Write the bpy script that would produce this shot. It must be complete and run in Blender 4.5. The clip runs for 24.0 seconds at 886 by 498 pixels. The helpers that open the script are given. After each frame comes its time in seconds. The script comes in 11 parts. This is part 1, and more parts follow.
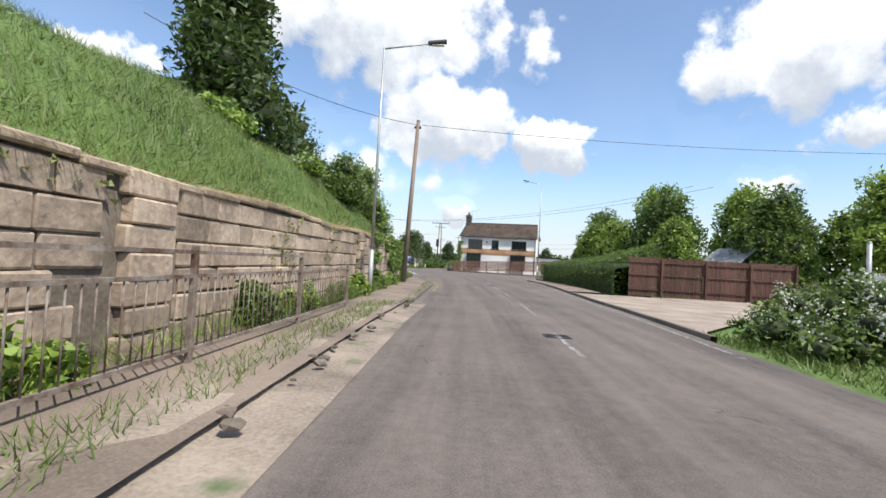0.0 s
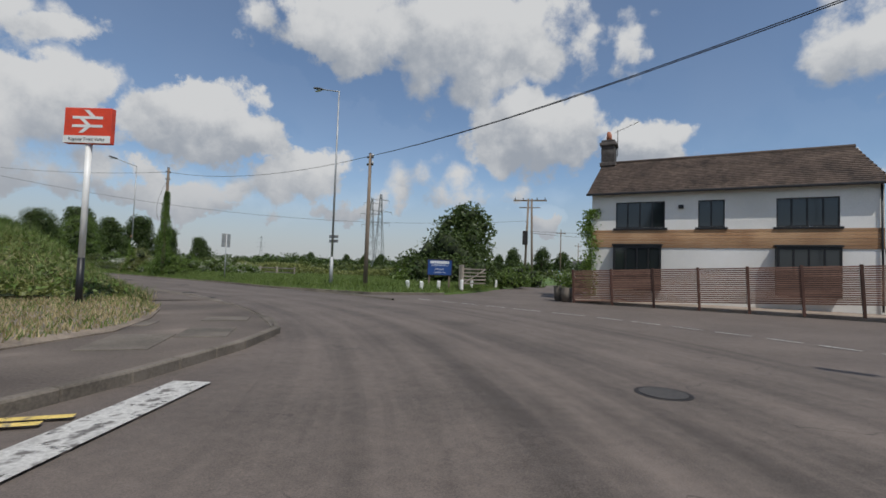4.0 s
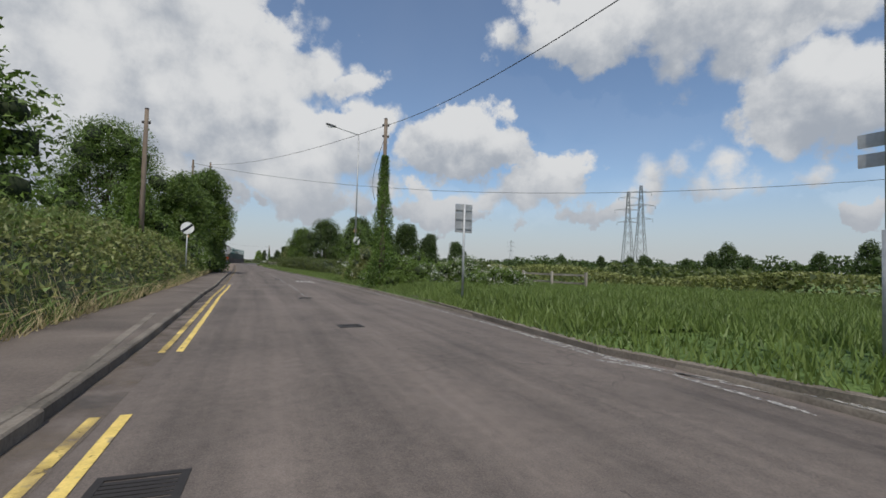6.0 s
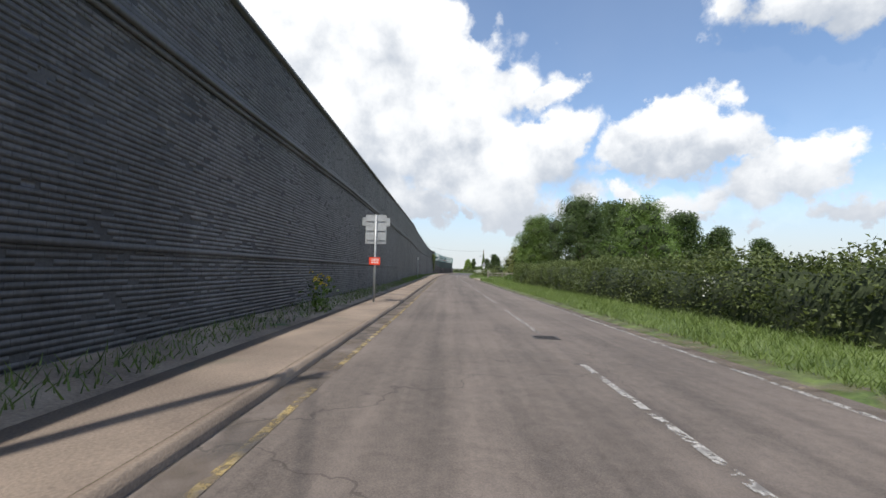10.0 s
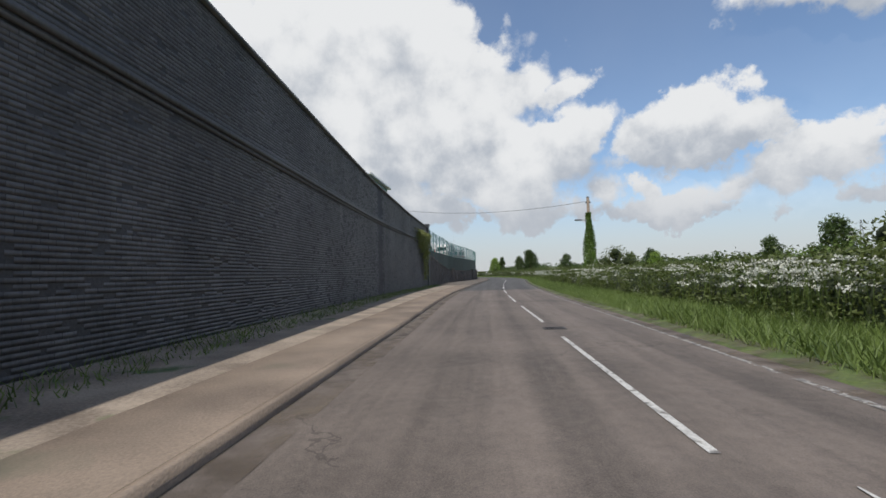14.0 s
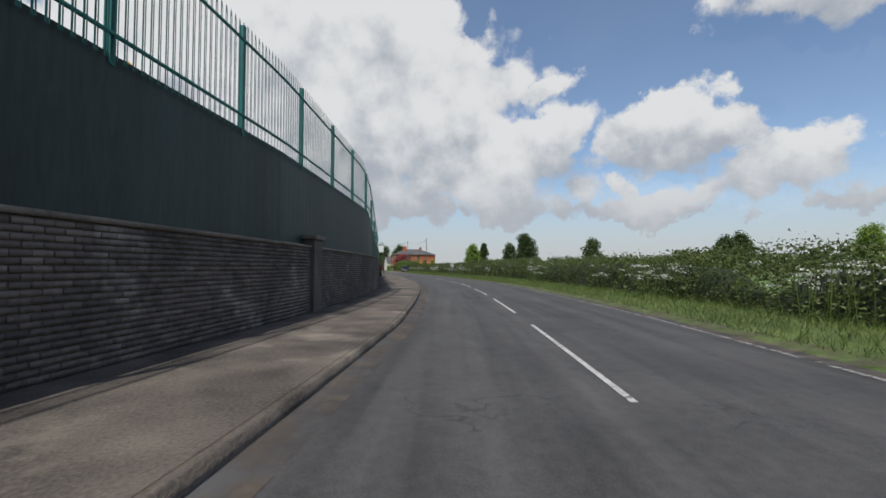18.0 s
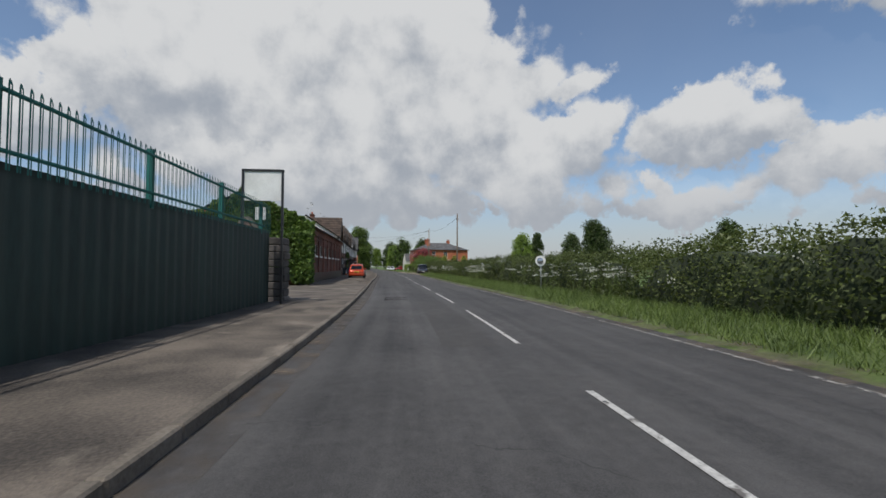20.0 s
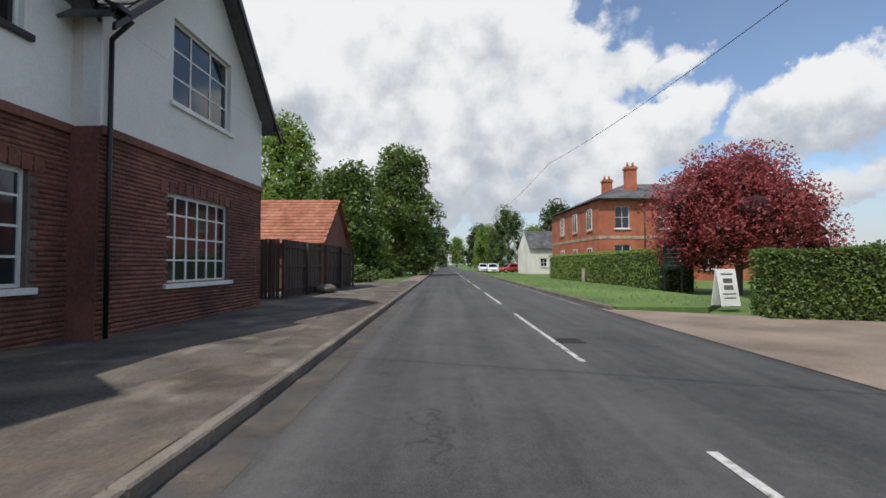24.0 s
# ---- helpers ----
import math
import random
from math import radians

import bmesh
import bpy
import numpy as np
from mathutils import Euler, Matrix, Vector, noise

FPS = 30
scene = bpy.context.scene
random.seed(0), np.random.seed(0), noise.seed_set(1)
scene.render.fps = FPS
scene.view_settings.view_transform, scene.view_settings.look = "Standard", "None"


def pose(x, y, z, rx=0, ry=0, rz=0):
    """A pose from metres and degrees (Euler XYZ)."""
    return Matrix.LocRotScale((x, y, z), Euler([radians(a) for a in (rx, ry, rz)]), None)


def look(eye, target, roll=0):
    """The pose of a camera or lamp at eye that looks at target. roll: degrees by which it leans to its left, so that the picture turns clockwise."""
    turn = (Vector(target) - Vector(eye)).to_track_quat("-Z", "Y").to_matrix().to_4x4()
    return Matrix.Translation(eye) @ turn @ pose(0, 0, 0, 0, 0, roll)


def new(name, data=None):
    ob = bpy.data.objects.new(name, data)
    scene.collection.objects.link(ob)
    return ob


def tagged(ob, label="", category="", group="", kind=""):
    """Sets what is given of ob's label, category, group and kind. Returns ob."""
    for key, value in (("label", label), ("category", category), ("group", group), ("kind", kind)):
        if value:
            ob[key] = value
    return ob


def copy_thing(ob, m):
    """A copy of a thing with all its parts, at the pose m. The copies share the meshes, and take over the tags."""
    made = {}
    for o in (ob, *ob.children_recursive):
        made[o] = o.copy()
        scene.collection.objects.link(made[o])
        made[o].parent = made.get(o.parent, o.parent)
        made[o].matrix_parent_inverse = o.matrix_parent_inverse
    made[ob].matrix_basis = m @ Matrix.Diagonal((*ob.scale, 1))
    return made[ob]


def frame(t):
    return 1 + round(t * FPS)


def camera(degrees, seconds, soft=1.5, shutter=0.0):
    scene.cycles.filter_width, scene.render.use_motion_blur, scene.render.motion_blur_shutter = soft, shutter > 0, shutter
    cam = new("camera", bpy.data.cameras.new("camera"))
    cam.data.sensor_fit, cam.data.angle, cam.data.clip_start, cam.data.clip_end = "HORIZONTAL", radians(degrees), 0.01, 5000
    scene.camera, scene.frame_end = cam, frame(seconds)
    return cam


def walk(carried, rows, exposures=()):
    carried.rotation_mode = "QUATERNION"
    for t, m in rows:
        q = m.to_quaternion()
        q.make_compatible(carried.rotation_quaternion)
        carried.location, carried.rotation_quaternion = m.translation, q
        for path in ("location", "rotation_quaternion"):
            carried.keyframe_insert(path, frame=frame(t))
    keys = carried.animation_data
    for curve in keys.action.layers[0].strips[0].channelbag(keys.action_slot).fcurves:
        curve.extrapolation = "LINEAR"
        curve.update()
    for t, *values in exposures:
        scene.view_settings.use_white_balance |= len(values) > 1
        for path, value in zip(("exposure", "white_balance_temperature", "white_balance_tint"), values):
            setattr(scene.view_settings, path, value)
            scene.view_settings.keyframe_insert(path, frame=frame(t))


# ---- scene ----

# camera: seconds, place, yaw, pitch, roll
EYE_HEIGHT = 1.33
PATH = [
    (0, -0.00, -0.00, -0.00, 1.58, -3.33),
    (0.25, 0.17, 2.89, 0.10, 1.65, -3.25),
    (0.5, 0.39, 6.66, 0.22, 1.73, -3.20),
    (0.75, 0.59, 10.19, 0.29, 1.76, -3.27),
    (1, 0.76, 13.72, 0.32, 1.76, -3.43),
    (1.25, 0.85, 17.10, 0.23, 1.72, -3.76),
    (1.5, 0.89, 20.35, 0.26, 1.70, -4.01),
    (1.75, 0.94, 23.45, 0.71, 1.75, -3.89),
    (2, 0.98, 26.41, 1.38, 1.83, -3.64),
    (2.25, 1.03, 29.27, 2.20, 1.86, -3.46),
    (2.5, 1.05, 32.03, 3.12, 1.92, -3.27),
    (2.75, 1.04, 34.73, 4.06, 2.03, -3.07),
    (3, 0.98, 37.39, 5.06, 2.21, -2.82),
    (3.25, 0.86, 40.03, 5.99, 2.51, -2.44),
    (3.5, 0.63, 42.67, 7.18, 2.76, -2.09),
    (3.75, 0.27, 45.32, 8.96, 2.77, -1.96),
    (4, -0.26, 47.94, 11.21, 2.66, -1.91),
    (4.25, -0.99, 50.53, 13.94, 2.53, -1.90),
    (4.5, -1.91, 53.02, 17.06, 2.40, -1.90),
    (4.75, -3.04, 55.33, 20.50, 2.34, -1.88),
    (5, -4.38, 57.48, 24.25, 2.29, -1.83),
    (5.25, -5.95, 59.47, 28.32, 2.15, -1.68),
    (5.5, -7.72, 61.32, 32.55, 2.03, -1.55),
    (5.75, -9.72, 63.07, 36.84, 2.04, -1.53),
    (6, -11.92, 64.69, 41.02, 2.10, -1.57),
    (6.25, -14.34, 66.13, 44.98, 2.17, -1.69),
    (6.5, -16.91, 67.49, 48.48, 2.22, -1.81),
    (6.75, -19.56, 68.87, 51.23, 2.22, -1.80),
    (7, -22.29, 70.25, 53.23, 2.20, -1.74),
    (7.25, -25.06, 71.64, 54.16, 2.19, -1.72),
    (7.5, -27.93, 73.08, 54.68, 2.19, -1.60),
    (7.75, -30.95, 74.61, 55.38, 2.18, -1.09),
    (8, -34.08, 76.17, 56.08, 2.18, -0.68),
    (8.25, -37.29, 77.70, 56.66, 2.25, -0.93),
    (8.5, -40.59, 79.25, 57.42, 2.33, -1.31),
    (8.75, -43.95, 80.85, 58.72, 2.40, -1.43),
    (9, -47.38, 82.49, 60.20, 2.46, -1.47),
    (9.25, -50.89, 84.15, 61.63, 2.48, -1.49),
    (9.5, -54.49, 85.85, 63.05, 2.49, -1.47),
    (9.75, -58.19, 87.63, 64.43, 2.53, -1.44),
    (10, -62.00, 89.46, 65.69, 2.58, -1.36),
    (10.25, -65.95, 91.29, 66.75, 2.58, -1.17),
    (10.5, -70.04, 93.18, 67.60, 2.58, -0.92),
    (10.75, -74.26, 95.14, 68.24, 2.61, -0.65),
    (11, -78.64, 97.17, 68.68, 2.65, -0.37),
    (11.25, -83.17, 99.26, 68.88, 2.70, -0.16),
    (11.5, -87.83, 101.42, 68.96, 2.76, 0.04),
    (11.75, -92.63, 103.65, 69.04, 2.83, 0.23),
    (12, -97.58, 105.94, 69.11, 2.92, 0.41),
    (12.25, -102.65, 108.29, 69.28, 3.06, 0.59),
    (12.5, -107.86, 110.70, 69.39, 3.19, 0.73),
    (12.75, -113.23, 113.18, 69.30, 3.28, 0.76),
    (13, -118.71, 115.72, 69.14, 3.33, 0.78),
    (13.25, -124.28, 118.31, 69.02, 3.34, 0.88),
    (13.5, -129.88, 120.95, 68.85, 3.32, 1.03),
    (13.75, -135.38, 123.59, 68.59, 3.24, 1.29),
    (14, -140.85, 126.27, 68.25, 3.15, 1.54),
    (14.25, -146.31, 129.02, 67.82, 3.06, 1.72),
    (14.5, -151.73, 131.78, 67.41, 2.95, 1.83),
    (14.75, -157.07, 134.48, 67.19, 2.77, 1.84),
    (15, -162.34, 137.17, 67.04, 2.61, 1.77),
    (15.25, -167.47, 139.90, 66.85, 2.61, 1.60),
    (15.5, -172.56, 142.65, 66.66, 2.64, 1.39),
    (15.75, -177.69, 145.43, 66.49, 2.61, 1.22),
    (16, -182.83, 148.25, 66.33, 2.53, 1.07),
    (16.25, -187.95, 151.08, 66.17, 2.37, 0.96),
    (16.5, -193.09, 153.96, 66.03, 2.23, 0.84),
    (16.75, -198.27, 156.91, 65.92, 2.21, 0.71),
    (17, -203.47, 159.90, 65.87, 2.21, 0.55),
    (17.25, -208.66, 162.92, 66.03, 2.12, 0.31),
    (17.5, -213.89, 165.88, 66.13, 2.06, 0.09),
    (17.75, -219.22, 168.66, 65.87, 2.16, 0.02),
    (18, -224.62, 171.35, 65.56, 2.30, 0.01),
    (18.25, -230.06, 174.01, 65.37, 2.37, -0.01),
    (18.5, -235.56, 176.60, 65.39, 2.40, -0.01),
    (18.75, -241.11, 179.14, 65.77, 2.42, -0.01),
    (19, -246.74, 181.59, 66.41, 2.41, 0.01),
    (19.25, -252.46, 183.93, 67.37, 2.38, 0.08),
    (19.5, -258.28, 186.12, 68.31, 2.33, 0.11),
    (19.75, -264.22, 188.05, 68.74, 2.27, 0.00),
    (20, -270.27, 189.87, 69.12, 2.22, -0.14),
    (20.25, -276.43, 191.68, 69.81, 2.20, -0.25),
    (20.5, -282.69, 193.44, 70.51, 2.20, -0.33),
    (20.75, -289.00, 195.09, 70.92, 2.18, -0.40),
    (21, -295.40, 196.68, 71.40, 2.19, -0.43),
    (21.25, -301.90, 198.25, 72.27, 2.28, -0.39),
    (21.5, -308.45, 199.83, 73.32, 2.33, -0.38),
    (21.75, -315.00, 201.48, 74.45, 2.18, -0.57),
    (22, -321.57, 203.12, 75.62, 2.03, -0.74),
    (22.25, -328.13, 204.69, 76.91, 2.08, -0.68),
    (22.5, -334.74, 206.22, 78.00, 2.16, -0.58),
    (22.75, -341.47, 207.77, 78.54, 2.16, -0.52),
    (23, -348.29, 209.26, 78.77, 2.13, -0.51),
    (23.25, -355.22, 210.56, 78.71, 2.08, -0.69),
    (23.5, -362.24, 211.83, 78.64, 2.02, -0.78),
    (23.75, -370.26, 213.38, 78.91, 1.96, -0.38),
    (24, -376.54, 214.61, 79.20, 1.91, 0.06),
]
cam = camera(87.5, 24.0, soft=1.6)
walk(cam, [(t, pose(x, y, EYE_HEIGHT, 90 + p, r, w)) for t, x, y, w, p, r in PATH],
     exposures=[(0, 0.45), (0.5, 0.2), (1.0, -0.1), (3.5, -0.52), (4.2, -0.55), (5.5, -0.44), (8, -0.1), (10, 0.25), (12.5, 0.2), (13, 0.12), (14, -0.15), (16, -0.2), (20, -0.46), (21.3, -0.52), (22.3, -0.18), (24, -0.05)])

# ---- daylight: high sun behind the start, broken cumulus
CLOUD_LIGHT = 0.86
SUN_AZ, SUN_EL = radians(138), radians(59)
world = bpy.data.worlds.new("sky")
scene.world = world
world.use_nodes = True
wn, wl = world.node_tree.nodes, world.node_tree.links
wn.clear()


def wnode(kind, **kw):
    n = wn.new(kind)
    for k, v in kw.items():
        n.inputs[k].default_value = v
    return n


def wmath(op, a, b=None, clamp=False):
    n = wn.new("ShaderNodeMath")
    n.operation, n.use_clamp = op, clamp
    for i, v in enumerate((a, b)):
        if v is None:
            continue
        if isinstance(v, (int, float)):
            n.inputs[i].default_value = v
        else:
            wl.new(v, n.inputs[i])
    return n.outputs[0]


sky = wn.new("ShaderNodeTexSky")
sky.sky_type, sky.sun_disc = "NISHITA", False
sky.sun_elevation, sky.sun_rotation = SUN_EL, SUN_AZ
sky.air_density, sky.dust_density, sky.ozone_density = 1.0, 0.1, 3.2
tc = wn.new("ShaderNodeTexCoord")
sep = wn.new("ShaderNodeSeparateXYZ")
wl.new(tc.outputs["Generated"], sep.inputs[0])
# cumulus heaps: azimuth, elevation, half width, half height, in degrees, and how solid
CLOUDS = [(-8.5, 27, 13, 7.5, 0.9), (-1.2, 16.8, 8.5, 4.8, 1.0), (11.8, 14.4, 6, 2.7, 0.95), (10.5, 26, 4.5, 4, 0.42), (37.5, 22, 9, 5.6, 0.8), (44, 14.5, 4.5, 3, 0.7), (34.8, 9.6, 3.4, 1.8, 0.6), (-1, 6.5, 3.4, 1.8, 0.7),
          (-61, 22.5, 9, 4.2, 0.5), (-56.4, 14.2, 8.2, 4.3, 1.1), (-57, 8.4, 9, 3.6, 0.65), (-39, 15.2, 8.2, 3.7, 1.05), (-34.5, 12.8, 4.5, 2.2, 0.8), (-28.2, 11.2, 5.6, 3.4, 0.9), (-24, 27.5, 11, 5.4, 0.8), (-45.2, 9.9, 2.8, 1.8, 0.7), (-53, 21, 5, 2.0, 0.55),
          (-74, 27, 13, 7.0, 1.0), (-86, 27, 8, 5.5, 0.8), (-68.5, 16.8, 10, 5.6, 0.85), (-68.5, 8.0, 5.6, 2.6, 0.95), (-77, 11.5, 8, 3.4, 0.7), (-91.5, 20, 8.4, 4.9, 1.0), (-106.5, 18.8, 7, 4.0, 0.9), (-114, 14.2, 7, 4.0, 0.8), (-91, 9.5, 9, 3.6, 0.6), (-103, 8, 7, 2.6, 0.5), (-38, 6.4, 7, 1.6, 0.45), (-22, 6.5, 6, 1.4, 0.35),
          (80, 28, 17, 10, 0.9), (120, 34, 18, 11, 0.9), (160, 22, 18, 9, 0.9), (-150, 30, 20, 10, 0.9), (-128, 20, 10, 6, 0.8), (60, 12, 9, 4, 0.7), (30, 58, 26, 13, 0.8), (-100, 55, 24, 12, 0.8), (-20, 46, 16, 7, 0.6), (150, 62, 30, 12, 0.8),
          (-82, 17, 27, 14, 0.85), (-62, 12, 20, 8, 0.62), (-97, 25, 14, 9, 0.7), (-12, 10, 12, 5, 0.34), (-32, 9, 10, 4, 0.4), (-43, 7.5, 8, 2.6, 0.7), (-24, 7.5, 7, 2.2, 0.6)]


def noise_of(vec, scale, detail, rough=0.55):
    n = wnode("ShaderNodeTexNoise", Scale=scale, Detail=detail, Roughness=rough)
    wl.new(vec, n.inputs["Vector"])
    return n


sway = noise_of(tc.outputs["Generated"], 7.5, 7.0, 0.6)
sway_xyz = wn.new("ShaderNodeSeparateXYZ")
wl.new(sway.outputs["Color"], sway_xyz.inputs[0])
az = wmath("MULTIPLY", wmath("ARCTAN2", sep.outputs["X"], sep.outputs["Y"]), 57.2958)
el = wmath("MULTIPLY", wmath("ARCSINE", sep.outputs["Z"]), 57.2958)
az = wmath("ADD", az, wmath("MULTIPLY", wmath("SUBTRACT", sway_xyz.outputs["X"], 0.5), 17.0))
el = wmath("ADD", el, wmath("MULTIPLY", wmath("SUBTRACT", sway_xyz.outputs["Y"], 0.5), 10.0))
billow = wn.new("ShaderNodeTexVoronoi")
billow.feature = "SMOOTH_F1"
billow.inputs["Scale"].default_value, billow.inputs["Smoothness"].default_value = 17.0, 0.35
wl.new(tc.outputs["Generated"], billow.inputs["Vector"])
puff = wmath("MULTIPLY", wmath("SUBTRACT", 0.42, billow.outputs["Distance"]), 0.55)
fine = wmath("MULTIPLY", wmath("SUBTRACT", noise_of(tc.outputs["Generated"], 34.0, 5.0, 0.6).outputs["Fac"], 0.5), 0.45)
ragged = wmath("ADD", puff, fine)
heap = weight = height = None
for a, e, rx, ry, solid in CLOUDS:
    u = wmath("DIVIDE", wmath("SUBTRACT", az, a), rx * 1.36)
    v = wmath("DIVIDE", wmath("SUBTRACT", el, e), ry * 1.36)
    q = wmath("SQRT", wmath("ADD", wmath("MULTIPLY", u, u), wmath("MULTIPLY", v, v)))
    f = wmath("MULTIPLY", wmath("SUBTRACT", 1.0, q, True), solid)
    w = wmath("ADD", f, 0.0005)
    wv = wmath("MULTIPLY", w, v)
    heap = f if heap is None else wmath("MAXIMUM", heap, f)
    weight = w if weight is None else wmath("ADD", weight, w)
    height = wv if height is None else wmath("ADD", height, wv)
inside = wmath("ADD", heap, wmath("MULTIPLY", ragged, wmath("SUBTRACT", wmath("MINIMUM", wmath("MULTIPLY", heap, 4.0), 1.0), wmath("MULTIPLY", heap, 0.8))))
mask = wn.new("ShaderNodeMapRange")
mask.interpolation_type = "SMOOTHSTEP"
mask.inputs["From Min"].default_value = 0.10
wl.new(wmath("ADD", 0.19, wmath("MULTIPLY", noise_of(tc.outputs["Generated"], 4.0, 2.0).outputs["Fac"], 0.28)), mask.inputs["From Max"])
wl.new(inside, mask.inputs["Value"])
lit = wn.new("ShaderNodeMapRange")
lit.interpolation_type = "SMOOTHSTEP"
for k, v in (("From Min", -0.62), ("From Max", 0.30), ("To Min", 0.0), ("To Max", 1.0)):
    lit.inputs[k].default_value = v
shade = wmath("ADD", wmath("DIVIDE", height, weight), wmath("MULTIPLY", wmath("SUBTRACT", noise_of(tc.outputs["Generated"], 9.0, 6.0, 0.62).outputs["Fac"], 0.49), 1.7))
wl.new(wmath("ADD", shade, wmath("MULTIPLY", puff, 0.9)), lit.inputs["Value"])
cloud_col = wn.new("ShaderNodeMix")
cloud_col.data_type = "RGBA"
cloud_col.inputs["A"].default_value, cloud_col.inputs["B"].default_value = (0.54, 0.595, 0.68, 1), (1.04, 1.055, 1.07, 1)
wl.new(lit.outputs[0], cloud_col.inputs["Factor"])
haze = wn.new("ShaderNodeMapRange")
haze.interpolation_type = "SMOOTHSTEP"
for k, v in (("From Min", 0.0), ("From Max", 0.23), ("To Min", 0.94), ("To Max", 0.0)):
    haze.inputs[k].default_value = v
wl.new(sep.outputs["Z"], haze.inputs["Value"])
low = wn.new("ShaderNodeMix")
low.data_type = "RGBA"
low.inputs["B"].default_value = (0.66, 0.70, 0.76, 1)
wl.new(haze.outputs[0], low.inputs["Factor"])
wl.new(cloud_col.outputs["Result"], low.inputs["A"])
sky_bg, cloud_bg = wnode("ShaderNodeBackground", Strength=0.15), wnode("ShaderNodeBackground", Strength=CLOUD_LIGHT)
wl.new(sky.outputs[0], sky_bg.inputs["Color"])
wl.new(low.outputs["Result"], cloud_bg.inputs["Color"])
mixer, wout = wn.new("ShaderNodeMixShader"), wn.new("ShaderNodeOutputWorld")
veil = wmath("MULTIPLY", noise_of(tc.outputs["Generated"], 3.0, 4.0).outputs["Fac"], 0.10)
wl.new(wmath("MAXIMUM", wmath("MAXIMUM", mask.outputs[0], veil), wmath("MULTIPLY", haze.outputs[0], 0.95)), mixer.inputs[0])
wl.new(sky_bg.outputs[0], mixer.inputs[1]), wl.new(cloud_bg.outputs[0], mixer.inputs[2])
wl.new(mixer.outputs[0], wout.inputs[0])
sun = new("sun", bpy.data.lights.new("sun", "SUN"))
sun.data.energy, sun.data.angle, sun.data.color = 4.3, radians(0.6), (1.0, 0.96, 0.90)
sun.matrix_world = look((0, 0, 0), (-math.sin(SUN_AZ) * math.cos(SUN_EL), -math.cos(SUN_AZ) * math.cos(SUN_EL), -math.sin(SUN_EL)))


# ---- materials
def material(name, rough=0.8, metal=0.0):
    m = bpy.data.materials.new(name)
    m.use_nodes = True
    b = m.node_tree.nodes["Principled BSDF"]
    b.inputs["Roughness"].default_value, b.inputs["Metallic"].default_value = rough, metal
    return m, m.node_tree.nodes, m.node_tree.links, b


def surf(name, c1, c2, scale=1.0, fine=18.0, rough=0.85, bump=0.3, metal=0.0, spots=None, vary=0.0, stretch=(1, 1, 1), coat=0.0):
    """A worn surface: stains at one scale, grain at a finer one, relief, and tint from piece to piece."""
    m, n, l, b = material(name, rough, metal)
    g = n.new("ShaderNodeNewGeometry")
    mp = n.new("ShaderNodeMapping")
    mp.inputs["Scale"].default_value = stretch
    l.new(g.outputs["Position"], mp.inputs[0])
    big, small = n.new("ShaderNodeTexNoise"), n.new("ShaderNodeTexNoise")
    for t, s, d in ((big, scale, 6), (small, fine, 3)):
        t.inputs["Scale"].default_value, t.inputs["Detail"].default_value = s, d
        l.new(mp.outputs[0], t.inputs["Vector"])
    add = n.new("ShaderNodeMath")
    add.operation = "MULTIPLY_ADD"
    l.new(small.outputs["Fac"], add.inputs[0])
    add.inputs[1].default_value = 0.5
    l.new(big.outputs["Fac"], add.inputs[2])
    ramp = n.new("ShaderNodeValToRGB")
    ramp.color_ramp.elements[0].position, ramp.color_ramp.elements[1].position = 0.55, 0.95
    ramp.color_ramp.elements[0].color, ramp.color_ramp.elements[1].color = (*c1, 1), (*c2, 1)
    l.new(add.outputs[0], ramp.inputs[0])
    col = ramp.outputs[0]
    if spots:
        sp = n.new("ShaderNodeTexNoise")
        sp.inputs["Scale"].default_value, sp.inputs["Detail"].default_value = spots[1], 5
        l.new(mp.outputs[0], sp.inputs["Vector"])
        sr = n.new("ShaderNodeValToRGB")
        sr.color_ramp.elements[0].position, sr.color_ramp.elements[1].position = spots[2], spots[2] + 0.12
        l.new(sp.outputs["Fac"], sr.inputs[0])
        mx = n.new("ShaderNodeMix")
        mx.data_type = "RGBA"
        mx.inputs["B"].default_value = (*spots[0], 1)
        l.new(sr.outputs[0], mx.inputs["Factor"]), l.new(col, mx.inputs["A"])
        col = mx.outputs["Result"]
    if vary:
        oi, hsv = n.new("ShaderNodeObjectInfo"), n.new("ShaderNodeHueSaturation")
        am = n.new("ShaderNodeMath")
        am.operation = "ADD"
        l.new(oi.outputs["Random"], am.inputs[0]), l.new(g.outputs["Random Per Island"], am.inputs[1])
        fr = n.new("ShaderNodeMath")
        fr.operation = "FRACT"
        l.new(am.outputs[0], fr.inputs[0])
        mr = n.new("ShaderNodeMapRange")
        mr.inputs["To Min"].default_value, mr.inputs["To Max"].default_value = 1 - vary, 1 + vary
        l.new(fr.outputs[0], mr.inputs["Value"]), l.new(mr.outputs[0], hsv.inputs["Value"])
        l.new(col, hsv.inputs["Color"])
        col = hsv.outputs[0]
    l.new(col, b.inputs["Base Color"])
    if bump:
        bp = n.new("ShaderNodeBump")
        bp.inputs["Strength"].default_value, bp.inputs["Distance"].default_value = bump, 0.02
        l.new(small.outputs["Fac"], bp.inputs["Height"]), l.new(bp.outputs[0], b.inputs["Normal"])
    if coat:
        b.inputs["Coat Weight"].default_value, b.inputs["Coat Roughness"].default_value = coat, 0.05
    return m


